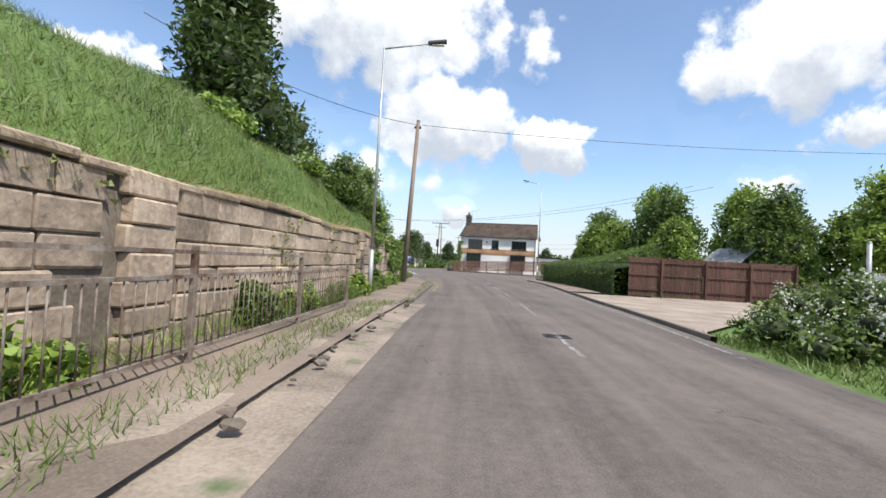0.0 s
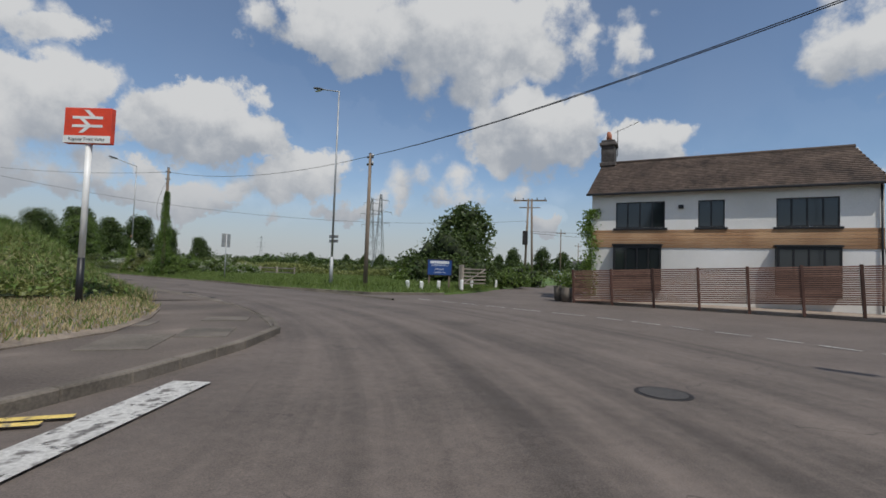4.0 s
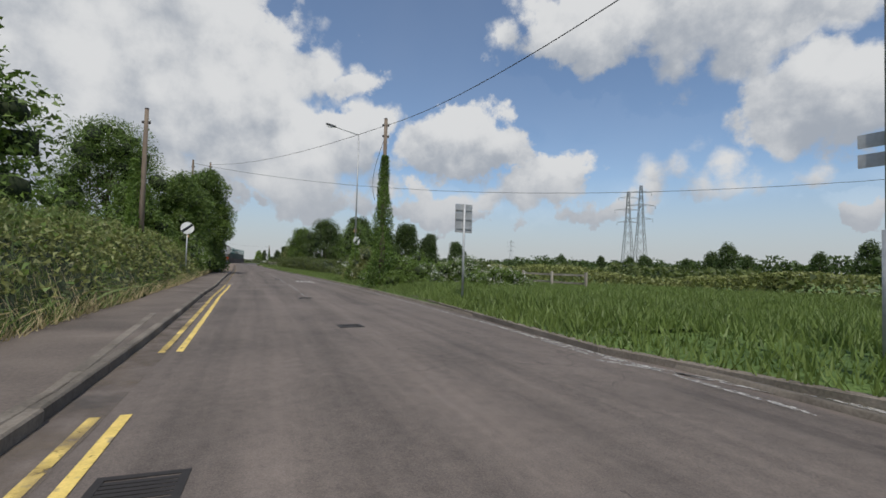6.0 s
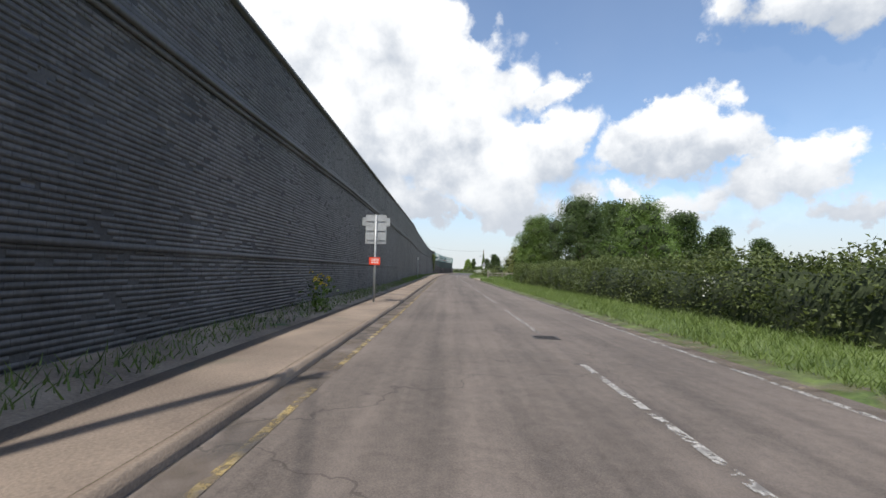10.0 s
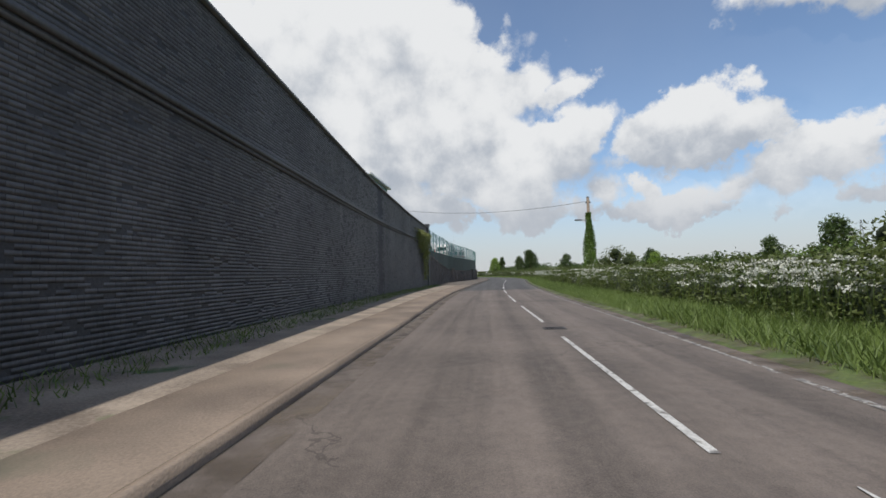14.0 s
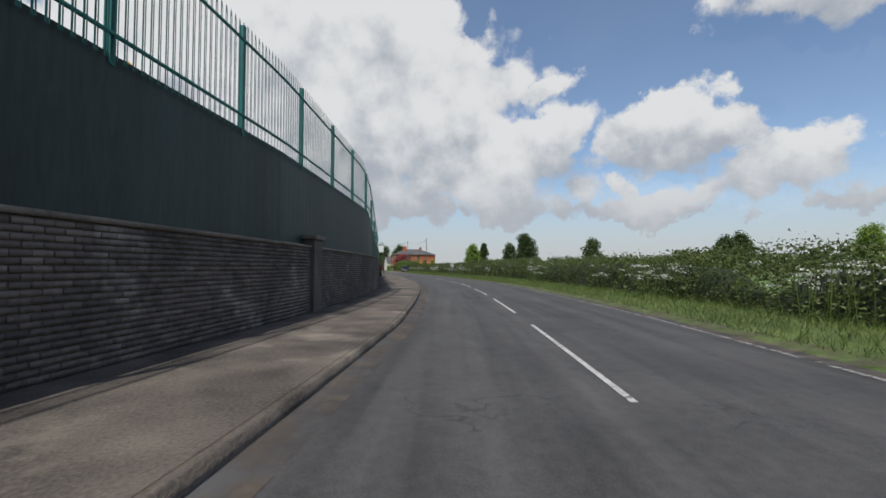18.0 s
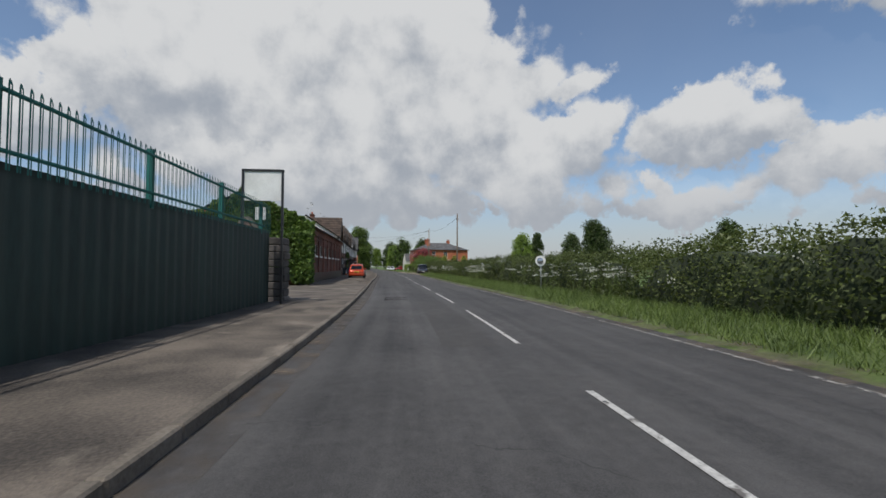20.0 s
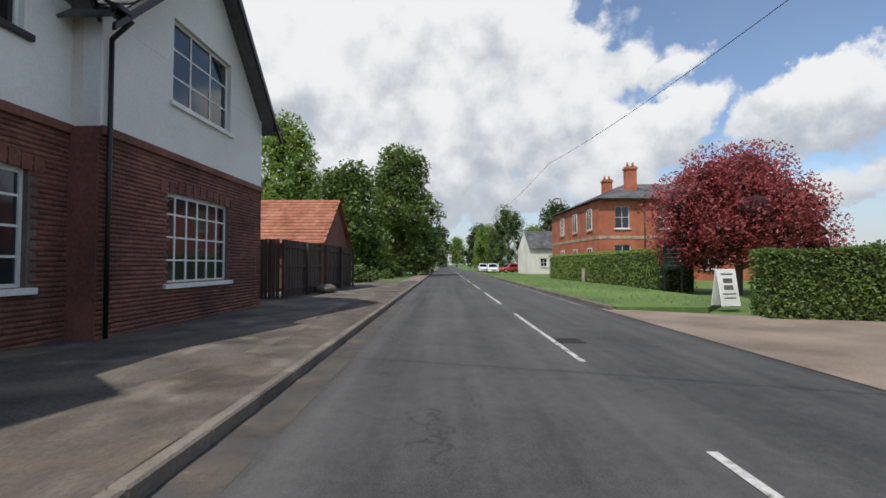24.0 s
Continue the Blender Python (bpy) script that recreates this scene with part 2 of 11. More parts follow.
def leafy(name, dark, light, rough=0.55):
    """Leaves: tint differs from leaf to leaf; some light comes through."""
    m, n, l, b = material(name, rough)
    g, oi = n.new("ShaderNodeNewGeometry"), n.new("ShaderNodeObjectInfo")
    ns = n.new("ShaderNodeTexNoise")
    ns.inputs["Scale"].default_value, ns.inputs["Detail"].default_value = 0.9, 4
    l.new(g.outputs["Position"], ns.inputs["Vector"])
    a = n.new("ShaderNodeMath")
    a.operation = "MULTIPLY_ADD"
    l.new(g.outputs["Random Per Island"], a.inputs[0])
    a.inputs[1].default_value = 0.75
    l.new(ns.outputs["Fac"], a.inputs[2])
    c = n.new("ShaderNodeMath")
    c.operation = "MULTIPLY_ADD"
    l.new(oi.outputs["Random"], c.inputs[0])
    c.inputs[1].default_value = 0.25
    l.new(a.outputs[0], c.inputs[2])
    r = n.new("ShaderNodeValToRGB")
    r.color_ramp.elements[0].position, r.color_ramp.elements[1].position = 0.45, 1.35
    r.color_ramp.elements[1].position = 1.0
    r.color_ramp.elements[0].color, r.color_ramp.elements[1].color = (*dark, 1), (*light, 1)
    l.new(c.outputs[0], r.inputs[0]), l.new(r.outputs[0], b.inputs["Base Color"])
    tr, mx, out = n.new("ShaderNodeBsdfTranslucent"), n.new("ShaderNodeMixShader"), n["Material Output"]
    l.new(r.outputs[0], tr.inputs["Color"])
    mx.inputs[0].default_value = 0.3
    l.new(b.outputs[0], mx.inputs[1]), l.new(tr.outputs[0], mx.inputs[2]), l.new(mx.outputs[0], out.inputs["Surface"])
    return m


def plain(name, c, rough=0.5, metal=0.0, coat=0.0):
    return surf(name, [v * 0.82 for v in c], [min(v * 1.1, 1) for v in c], 1.7, 30, rough, 0.06, metal, coat=coat)




def asphalt(name, c1, c2, track):
    """Worn asphalt: mottled aggregate, patched stains, tracks polished by wheels, fine cracks."""
    m, n, l, b = material(name, 0.86)
    g = n.new("ShaderNodeNewGeometry")
    at_ = n.new("ShaderNodeAttribute")
    at_.attribute_name = "lane"
    sx = n.new("ShaderNodeSeparateXYZ")
    l.new(at_.outputs["Vector"], sx.inputs[0])

    def mth(op, a, c=None, clamp=False):
        q = n.new("ShaderNodeMath")
        q.operation, q.use_clamp = op, clamp
        for i, v in enumerate((a, c)):
            if isinstance(v, (int, float)):
                q.inputs[i].default_value = v
            elif v is not None:
                l.new(v, q.inputs[i])
        return q.outputs[0]

    def nz(scale, detail, rough=0.55, vec=None):
        q = n.new("ShaderNodeTexNoise")
        q.inputs["Scale"].default_value, q.inputs["Detail"].default_value, q.inputs["Roughness"].default_value = scale, detail, rough
        l.new(vec or g.outputs["Position"], q.inputs["Vector"])
        return q.outputs["Fac"]

    streak = n.new("ShaderNodeCombineXYZ")
    l.new(mth("MULTIPLY", sx.outputs[0], 1.6), streak.inputs[0])
    l.new(mth("MULTIPLY", sx.outputs[1], 0.05), streak.inputs[1])
    wave = mth("SINE", mth("ADD", mth("MULTIPLY", sx.outputs[0], 3.6), 0.9))
    tone = mth("ADD", mth("MULTIPLY", nz(0.45, 6), 0.55), mth("MULTIPLY", nz(7.0, 4, 0.7), 0.42))
    tone = mth("ADD", tone, mth("MULTIPLY", mth("SUBTRACT", nz(70.0, 2, 0.8), 0.5), 0.75))
    tone = mth("ADD", tone, mth("MULTIPLY", mth("SUBTRACT", nz(1.3, 5, 0.6, streak.outputs[0]), 0.5), 0.8))
    tone = mth("ADD", tone, mth("MULTIPLY", wave, track))
    ramp = n.new("ShaderNodeValToRGB")
    ramp.color_ramp.elements[0].position, ramp.color_ramp.elements[1].position = 0.22, 0.80
    ramp.color_ramp.elements[0].color, ramp.color_ramp.elements[1].color = (*c1, 1), (*c2, 1)
    l.new(tone, ramp.inputs[0])
    vor = n.new("ShaderNodeTexVoronoi")
    vor.feature = "DISTANCE_TO_EDGE"
    vor.inputs["Scale"].default_value = 0.30
    wob = n.new("ShaderNodeVectorMath")
    wob.operation = "ADD"
    nn = n.new("ShaderNodeTexNoise")
    nn.inputs["Scale"].default_value, nn.inputs["Detail"].default_value = 1.4, 5
    l.new(g.outputs["Position"], nn.inputs["Vector"])
    l.new(g.outputs["Position"], wob.inputs[0]), l.new(nn.outputs["Color"], wob.inputs[1])
    l.new(wob.outputs[0], vor.inputs["Vector"])
    crack = mth("MULTIPLY", mth("LESS_THAN", vor.outputs["Distance"], 0.0032), mth("GREATER_THAN", nz(0.25, 2), 0.53))
    mx = n.new("ShaderNodeMix")
    mx.data_type = "RGBA"
    mx.inputs["B"].default_value = (c1[0] * 0.35, c1[1] * 0.35, c1[2] * 0.35, 1)
    l.new(mth("MULTIPLY", crack, 0.45), mx.inputs["Factor"])
    l.new(ramp.outputs[0], mx.inputs["A"])
    l.new(mx.outputs["Result"], b.inputs["Base Color"])
    l.new(mth("ADD", mth("MULTIPLY", nz(3.0, 3), 0.25), 0.70), b.inputs["Roughness"])
    bp = n.new("ShaderNodeBump")
    bp.inputs["Strength"].default_value, bp.inputs["Distance"].default_value = 0.6, 0.006
    l.new(nz(110.0, 2), bp.inputs["Height"])
    l.new(bp.outputs[0], b.inputs["Normal"])
    return m


M_ASPHALT = asphalt("asphalt", (0.058, 0.047, 0.040), (0.192, 0.156, 0.132), 0.045)
M_ASPHALT_D = asphalt("dark_asphalt", (0.026, 0.025, 0.025), (0.100, 0.095, 0.092), 0.03)
M_PATCH = asphalt("asphalt_patch", (0.024, 0.023, 0.022), (0.088, 0.082, 0.078), 0.0)
M_FOOTWAY = surf("footway", (0.13, 0.10, 0.078), (0.27, 0.21, 0.16), 0.6, 40, 0.92, 0.4, spots=((0.10, 0.10, 0.07), 0.5, 0.62))
M_PAVE = surf("grey_footway", (0.045, 0.038, 0.032), (0.165, 0.137, 0.110), 0.9, 26, 0.92, 0.7, spots=((0.235, 0.20, 0.16), 0.75, 0.57))
M_BANKPAVE = surf("brown_footway", (0.075, 0.060, 0.050), (0.16, 0.13, 0.108), 0.5, 30, 0.92, 0.5, spots=((0.22, 0.18, 0.145), 0.5, 0.62))
M_DIRT = surf("dirt", (0.14, 0.11, 0.085), (0.33, 0.27, 0.21), 0.9, 25, 0.95, 0.6, spots=((0.06, 0.10, 0.03), 1.4, 0.6))
M_GRAVEL = surf("pale_gravel", (0.20, 0.155, 0.12), (0.38, 0.31, 0.25), 0.7, 30, 0.95, 0.6)
M_KERB = surf("kerb_concrete", (0.090, 0.076, 0.060), (0.20, 0.172, 0.140), 1.2, 30, 0.9, 0.3, vary=0.18)
M_WHITE = surf("road_paint_white", (0.34, 0.33, 0.31), (0.66, 0.65, 0.61), 6, 40, 0.7, 0.2, spots=((0.13, 0.12, 0.11), 6, 0.53))
M_YELLOW = surf("road_paint_yellow", (0.55, 0.40, 0.10), (0.78, 0.58, 0.17), 5, 40, 0.7, 0.2, spots=((0.2, 0.17, 0.13), 6, 0.57))
M_IRON = plain("cast_iron", (0.045, 0.04, 0.038), 0.6, 0.6)
M_GRASS = surf("grass_ground", (0.055, 0.10, 0.022), (0.13, 0.20, 0.045), 0.25, 8, 0.95, 0.8)
M_VERGE = surf("verge_soil_and_moss", (0.050, 0.080, 0.020), (0.12, 0.16, 0.042), 0.9, 14, 0.95, 0.9)
M_BLADE = leafy("grass_blades", (0.040, 0.070, 0.016), (0.155, 0.215, 0.050))
M_STRAW = leafy("dry_grass", (0.22, 0.17, 0.07), (0.45, 0.37, 0.2))
M_LEAF = leafy("leaves_mid", (0.024, 0.048, 0.010), (0.135, 0.205, 0.038))
M_LEAF_L = leafy("leaves_light", (0.05, 0.10, 0.014), (0.24, 0.34, 0.055))
M_LEAF_D = leafy("leaves_dark", (0.013, 0.028, 0.009), (0.075, 0.115, 0.026))
M_HEDGE = leafy("hedge_leaves", (0.020, 0.034, 0.009), (0.108, 0.136, 0.032))
M_BRAMBLE = leafy("bramble_leaves", (0.048, 0.062, 0.020), (0.24, 0.26, 0.082))
M_IVY = leafy("ivy_leaves", (0.026, 0.06, 0.012), (0.16, 0.25, 0.045))
M_RED_LEAF = leafy("maple_leaves", (0.10, 0.018, 0.022), (0.42, 0.085, 0.085))
M_FLOWER = leafy("white_blossom", (0.38, 0.38, 0.31), (0.68, 0.68, 0.60))
# dark colours that stand in for the shade deep inside foliage
M_CORE = surf("inner_shade", (0.012, 0.019, 0.006), (0.040, 0.056, 0.018), 1.5, 9, 0.95, 1.0)
M_CORE_RED = surf("maple_inner_shade", (0.022, 0.008, 0.008), (0.070, 0.018, 0.020), 1.5, 9, 0.95, 1.0)
M_BARK = surf("bark", (0.06, 0.045, 0.033), (0.16, 0.125, 0.095), 2, 14, 0.95, 0.9, stretch=(1, 1, 0.25))
M_POLE = surf("pole_wood", (0.12, 0.09, 0.065), (0.26, 0.205, 0.155), 2, 22, 0.9, 0.5, stretch=(1, 1, 0.12))
M_GALV = surf("galvanised_steel", (0.30, 0.31, 0.31), (0.46, 0.47, 0.47), 2, 20, 0.55, 0.05, 0.5)
M_DARKWALL = surf("soot_black_brick", (0.040, 0.039, 0.041), (0.098, 0.094, 0.095), 0.5, 14, 0.55, 0.35, spots=((0.15, 0.145, 0.14), 1.1, 0.66), vary=0.28, stretch=(1, 1, 0.55))
M_DARKMORTAR = surf("sooty_mortar", (0.034, 0.033, 0.034), (0.075, 0.072, 0.072), 0.6, 20, 0.9, 0.4)
M_STONE = surf("sandstone", (0.22, 0.165, 0.12), (0.50, 0.39, 0.29), 1.1, 12, 0.93, 0.7, spots=((0.09, 0.075, 0.055), 0.9, 0.60), vary=0.28)
M_STONE_JOINT = surf("stone_joint", (0.07, 0.055, 0.04), (0.16, 0.13, 0.10), 2, 20, 0.95, 0.5)
M_OLDBRICK = surf("grey_brown_brick", (0.045, 0.039, 0.036), (0.140, 0.118, 0.106), 0.8, 12, 0.85, 0.5, vary=0.36, spots=((0.25, 0.228, 0.21), 0.9, 0.60))
M_BRICK = surf("purple_red_brick", (0.11, 0.042, 0.032), (0.235, 0.095, 0.066), 0.8, 15, 0.85, 0.4, vary=0.25, spots=((0.05, 0.03, 0.028), 0.6, 0.6))
M_MORTAR = surf("mortar", (0.10, 0.075, 0.06), (0.2, 0.155, 0.125), 2, 25, 0.95, 0.3)
M_REDBRICK = surf("orange_red_brick", (0.30, 0.085, 0.045), (0.46, 0.15, 0.075), 1.0, 14, 0.85, 0.3, vary=0.2)
M_BLOCK = surf("concrete_block", (0.25, 0.22, 0.20), (0.42, 0.38, 0.35), 1.5, 20, 0.92, 0.4, vary=0.15)
M_RENDER = surf("cream_render", (0.62, 0.585, 0.51), (0.80, 0.77, 0.69), 0.5, 25, 0.9, 0.25, spots=((0.36, 0.33, 0.27), 0.8, 0.66))
M_WHITEWALL = surf("white_render", (0.66, 0.65, 0.61), (0.82, 0.81, 0.78), 0.4, 25, 0.85, 0.15)
M_TILE = surf("brown_roof_tile", (0.055, 0.038, 0.03), (0.135, 0.095, 0.072), 0.9, 12, 0.85, 0.5, vary=0.25)
M_SLATE = surf("grey_slate", (0.06, 0.06, 0.062), (0.15, 0.145, 0.145), 0.9, 12, 0.7, 0.4, vary=0.2)
M_REDTILE = surf("red_roof_tile", (0.25, 0.085, 0.045), (0.42, 0.17, 0.10), 0.9, 12, 0.85, 0.5, vary=0.2)
M_BLACK = plain("black_paint", (0.012, 0.012, 0.013), 0.45)
M_WPAINT = plain("white_paint", (0.78, 0.78, 0.75), 0.4)
M_GREENFENCE = plain("green_steel_paint", (0.006, 0.135, 0.115), 0.6)
M_GREENBOARD = surf("dark_green_board", (0.006, 0.016, 0.013), (0.018, 0.042, 0.034), 0.8, 14, 0.6, 0.15, stretch=(1, 1, 0.2))
M_TIMBER = surf("stained_timber", (0.060, 0.028, 0.020), (0.135, 0.066, 0.048), 1.2, 16, 0.85, 0.4, vary=0.25, stretch=(1, 1, 0.2))
M_CEDAR = surf("cedar_cladding", (0.33, 0.18, 0.09), (0.50, 0.31, 0.17), 1.0, 16, 0.7, 0.3, vary=0.2)
M_GREYWOOD = surf("weathered_wood", (0.16, 0.14, 0.115), (0.34, 0.30, 0.25), 1.5, 16, 0.9, 0.5, vary=0.2, stretch=(1, 1, 0.2))
M_RUST = surf("rusty_steel", (0.10, 0.055, 0.035), (0.30, 0.26, 0.22), 3, 20, 0.75, 0.3, 0.2)
M_RUBBER = plain("rubber", (0.016, 0.016, 0.017), 0.85)
M_CHROME = plain("bright_metal", (0.55, 0.56, 0.57), 0.25, 0.9)
M_BLUE = plain("blue_plastic", (0.010, 0.055, 0.22), 0.5)
M_GLASSDARK, _n, _l, _b = material("window_glass", 0.06)
_b.inputs["Base Color"].default_value = (0.02, 0.024, 0.027, 1)
_b.inputs["Specular IOR Level"].default_value = 0.8
M_GUTTER = surf("gutter_sand", (0.09, 0.07, 0.053), (0.20, 0.16, 0.12), 0.8, 25, 0.95, 0.4, spots=((0.08, 0.072, 0.066), 0.9, 0.52))
gn, gl = M_GUTTER.node_tree.nodes, M_GUTTER.node_tree.links
gg, gm, gt = gn.new("ShaderNodeTexNoise"), gn.new("ShaderNodeMixShader"), gn.new("ShaderNodeBsdfTransparent")
gg.inputs["Scale"].default_value, gg.inputs["Detail"].default_value = 2.2, 8
gp_, gr = gn.new("ShaderNodeNewGeometry"), gn.new("ShaderNodeMapRange")
gr.inputs["From Min"].default_value, gr.inputs["From Max"].default_value, gr.inputs["To Max"].default_value = 0.38, 0.72, 0.75
gl.new(gp_.outputs["Position"], gg.inputs["Vector"])
gl.new(gg.outputs["Fac"], gr.inputs["Value"])
gl.new(gr.outputs[0], gm.inputs[0])
gl.new(gt.outputs[0], gm.inputs[1])
gl.new(gn["Principled BSDF"].outputs[0], gm.inputs[2])
gl.new(gm.outputs[0], gn["Material Output"].inputs["Surface"])
M_YELLOWFLOWER = leafy("yellow_petals", (0.5, 0.33, 0.02), (0.8, 0.6, 0.05))
M_PALEBLUE = plain("pale_blue_paint", (0.12, 0.30, 0.38), 0.5)
M_DIGGER = plain("digger_yellow", (0.55, 0.33, 0.03), 0.45)
M_PLATE = plain("yellow_plate", (0.75, 0.55, 0.05), 0.5)
M_GOLD = leafy("golden_conifer", (0.12, 0.13, 0.015), (0.38, 0.40, 0.06))
M_DARKTIMBER = surf("dark_fence_timber", (0.030, 0.020, 0.016), (0.085, 0.058, 0.045), 1.2, 16, 0.85, 0.4, vary=0.3, stretch=(1, 1, 0.2))

# ---- the road's axis: the driven line, from which places are given as (along, across, up)
AXIS = [(-0.0, -0.0), (0.39, 6.66), (0.76, 13.72), (0.89, 20.35), (0.98, 26.41), (1.05, 32.03), (0.98, 37.39), (0.63, 42.67), (-0.26, 47.94), (-1.91, 53.02), (-4.38, 57.48), (-7.72, 61.32), (-11.92, 64.69), (-16.91, 67.49), (-22.29, 70.25), (-27.93, 73.08), (-34.08, 76.17), (-40.59, 79.25), (-47.38, 82.49), (-54.49, 85.85), (-62.0, 89.46), (-70.04, 93.18), (-78.64, 97.17), (-87.83, 101.42), (-97.58, 105.94), (-107.86, 110.7), (-118.71, 115.72), (-129.88, 120.95), (-140.85, 126.27), (-151.73, 131.78), (-162.34, 137.17), (-172.56, 142.65), (-182.83, 148.25), (-193.09, 153.96), (-203.47, 159.9), (-213.89, 165.88), (-224.62, 171.35), (-235.56, 176.6), (-246.74, 181.59), (-258.28, 186.12), (-270.27, 189.87), (-282.69, 193.44), (-295.4, 196.68), (-308.45, 199.83), (-321.57, 203.12), (-334.74, 206.22), (-348.29, 209.26), (-362.24, 211.83), (-376.54, 214.61)]


def axis_table():
    p = np.array(AXIS)
    d0, d1 = p[0] - p[1], p[-1] - p[-2]
    d0, d1 = d0 / np.linalg.norm(d0), d1 / np.linalg.norm(d1)
    p = np.vstack([p[0] + d0 * 80, p[0] + d0 * 40, p, *(p[-1] + d1 * k for k in range(20, 621, 30))])
    q = []
    for i in range(1, len(p) - 2):
        for u in np.arange(0, 1, 0.1):
            a, b, c, d = p[i - 1:i + 3]
            q.append(0.5 * (2 * b + (c - a) * u + (2 * a - 5 * b + 4 * c - d) * u * u + (3 * b - a - 3 * c + d) * u ** 3))
    q = np.array(q)
    s = np.concatenate([[0], np.cumsum(np.linalg.norm(np.diff(q, axis=0), axis=1))])
    s -= s[np.argmin(np.linalg.norm(q - np.array(AXIS[0]), axis=1))]
    h = np.unwrap(np.arctan2(*np.gradient(q, axis=0).T[::-1]))
    h = np.convolve(np.pad(h, 6, mode="edge"), np.ones(13) / 13, mode="valid")
    return s, q, h


AS, AQ, AH = axis_table()


def ats(s, lat, z):
    """World places of arrays of along, across (right is positive) and up."""
    s, lat, z = np.broadcast_arrays(np.asarray(s, float), np.asarray(lat, float), np.asarray(z, float))
    x, y, h = np.interp(s, AS, AQ[:, 0]), np.interp(s, AS, AQ[:, 1]), np.interp(s, AS, AH)
    return np.stack([x + lat * np.sin(h), y - lat * np.cos(h), z], -1)


def at(s, lat, z=0.0):
    return Vector(ats(s, lat, z))


def heading(s):
    return math.degrees(np.interp(s, AS, AH)) - 90


def spot(s, lat, z=0.0, turn=0.0):
    """A pose at a place by the road: its y axis points along the road, its x axis to the right."""
    p = at(s, lat, z)
    return pose(p.x, p.y, p.z, 0, 0, heading(s) + turn)


def table(rows):
    xs, ys = [r[0] for r in rows], [r[1] for r in rows]
    return lambda s: np.interp(s, xs, ys)


KERB_L = table([(-80, -1.55), (0, -1.55), (10, -1.75), (25, -1.45), (27, -1.58), (29.4, -1.95), (32.3, -2.65), (35.3, -3.72), (39, -5.4), (39.6, -1.5), (58, -1.35), (66, -1.62), (88, -1.95), (110, -1.9), (140, -1.75), (190, -1.85), (215, -2.05), (245, -2.4), (262, -2.2), (290, -2.05), (306, -1.75), (318, -1.25), (334, -1.4), (350, -1.7), (480, -1.72), (900, -1.72)])
EDGE_R = table([(-80, 4.8), (6, 4.9), (20, 5.6), (40, 7.2), (60, 6.6), (66, 5.2), (90, 5.2), (110, 4.9), (130, 4.5), (190, 4.15), (215, 3.95), (260, 4.2), (295, 4.9), (320, 5.6), (345, 5.45), (400, 4.9), (480, 4.75), (900, 4.75)])
WALL_L = table([(118, -4.5), (140, -4.6), (190, -4.95), (215, -5.7), (240, -6.5), (261, -6.7)])
LOW_L = table([(260, -6.8), (275, -7.4), (284, -7.2), (292, -6.2), (304, -4.9), (318, -3.9), (330, -3.7), (342, -4.4), (352, -4.9), (372, -4.4)])


# ---- mesh helpers
def finish(name, me, mat, parent=None, m=None, label=""):
    if mat is not None and not me.materials:
        for k in (mat if isinstance(mat, (list, tuple)) else (mat,)):
            me.materials.append(k)
    ob = new(name, me)
    if parent is not None:
        ob.parent = parent
    if m is not None:
        ob.matrix_basis = m
    if label:
        ob["label"] = label
    return ob


def part(name, bm, mat, parent=None, label="", m=None):
    me = bpy.data.meshes.new(name)
    bm.to_mesh(me)
    bm.free()
    return finish(name, me, mat, parent, m, label)


def thing(name, label, category, m=None, group="", kind=""):
    ob = new(name)
    if m is not None:
        ob.matrix_basis = m
    return tagged(ob, label, category, group, kind)


def mesh_of(name, verts, faces, mats=None, smooth=False):
    me = bpy.data.meshes.new(name)
    v = np.asarray(verts, np.float32).reshape(-1, 3)
    f = np.asarray(faces, np.int32)
    me.vertices.add(len(v))
    me.vertices.foreach_set("co", v.ravel())
    k = f.shape[1]
    me.loops.add(f.size)
    me.loops.foreach_set("vertex_index", f.ravel())
    me.polygons.add(len(f))
    me.polygons.foreach_set("loop_start", np.arange(0, f.size, k, dtype=np.int32))
    me.polygons.foreach_set("loop_total", np.full(len(f), k, np.int32))
    if smooth:
        me.polygons.foreach_set("use_smooth", np.ones(len(f), bool))
    me.update(calc_edges=True)
    me.validate()
    for mt in (mats or ()):
        me.materials.append(mt)
    return me


def box(bm, x0, x1, y0, y1, z0, z1, bevel=0.0, m=None):
    vs = [bm.verts.new((x, y, z)) for x in (x0, x1) for y in (y0, y1) for z in (z0, z1)]
    fs = [bm.faces.new([vs[i] for i in f]) for f in ((0, 1, 3, 2), (4, 6, 7, 5), (0, 4, 5, 1), (2, 3, 7, 6), (0, 2, 6, 4), (1, 5, 7, 3))]
    if bevel:
        es = list({e for f in fs for e in f.edges})
        r = bmesh.ops.bevel(bm, geom=es, offset=bevel, segments=1, affect="EDGES", profile=0.5)
        vs = list({v for f in r["faces"] for v in f.verts} | {v for v in vs if v.is_valid})
    if m is not None:
        bmesh.ops.transform(bm, matrix=m, verts=[v for v in vs if v.is_valid])
    return vs


def boxed(*a, **k):
    bm = bmesh.new()
    box(bm, *a, **k)
    return bm


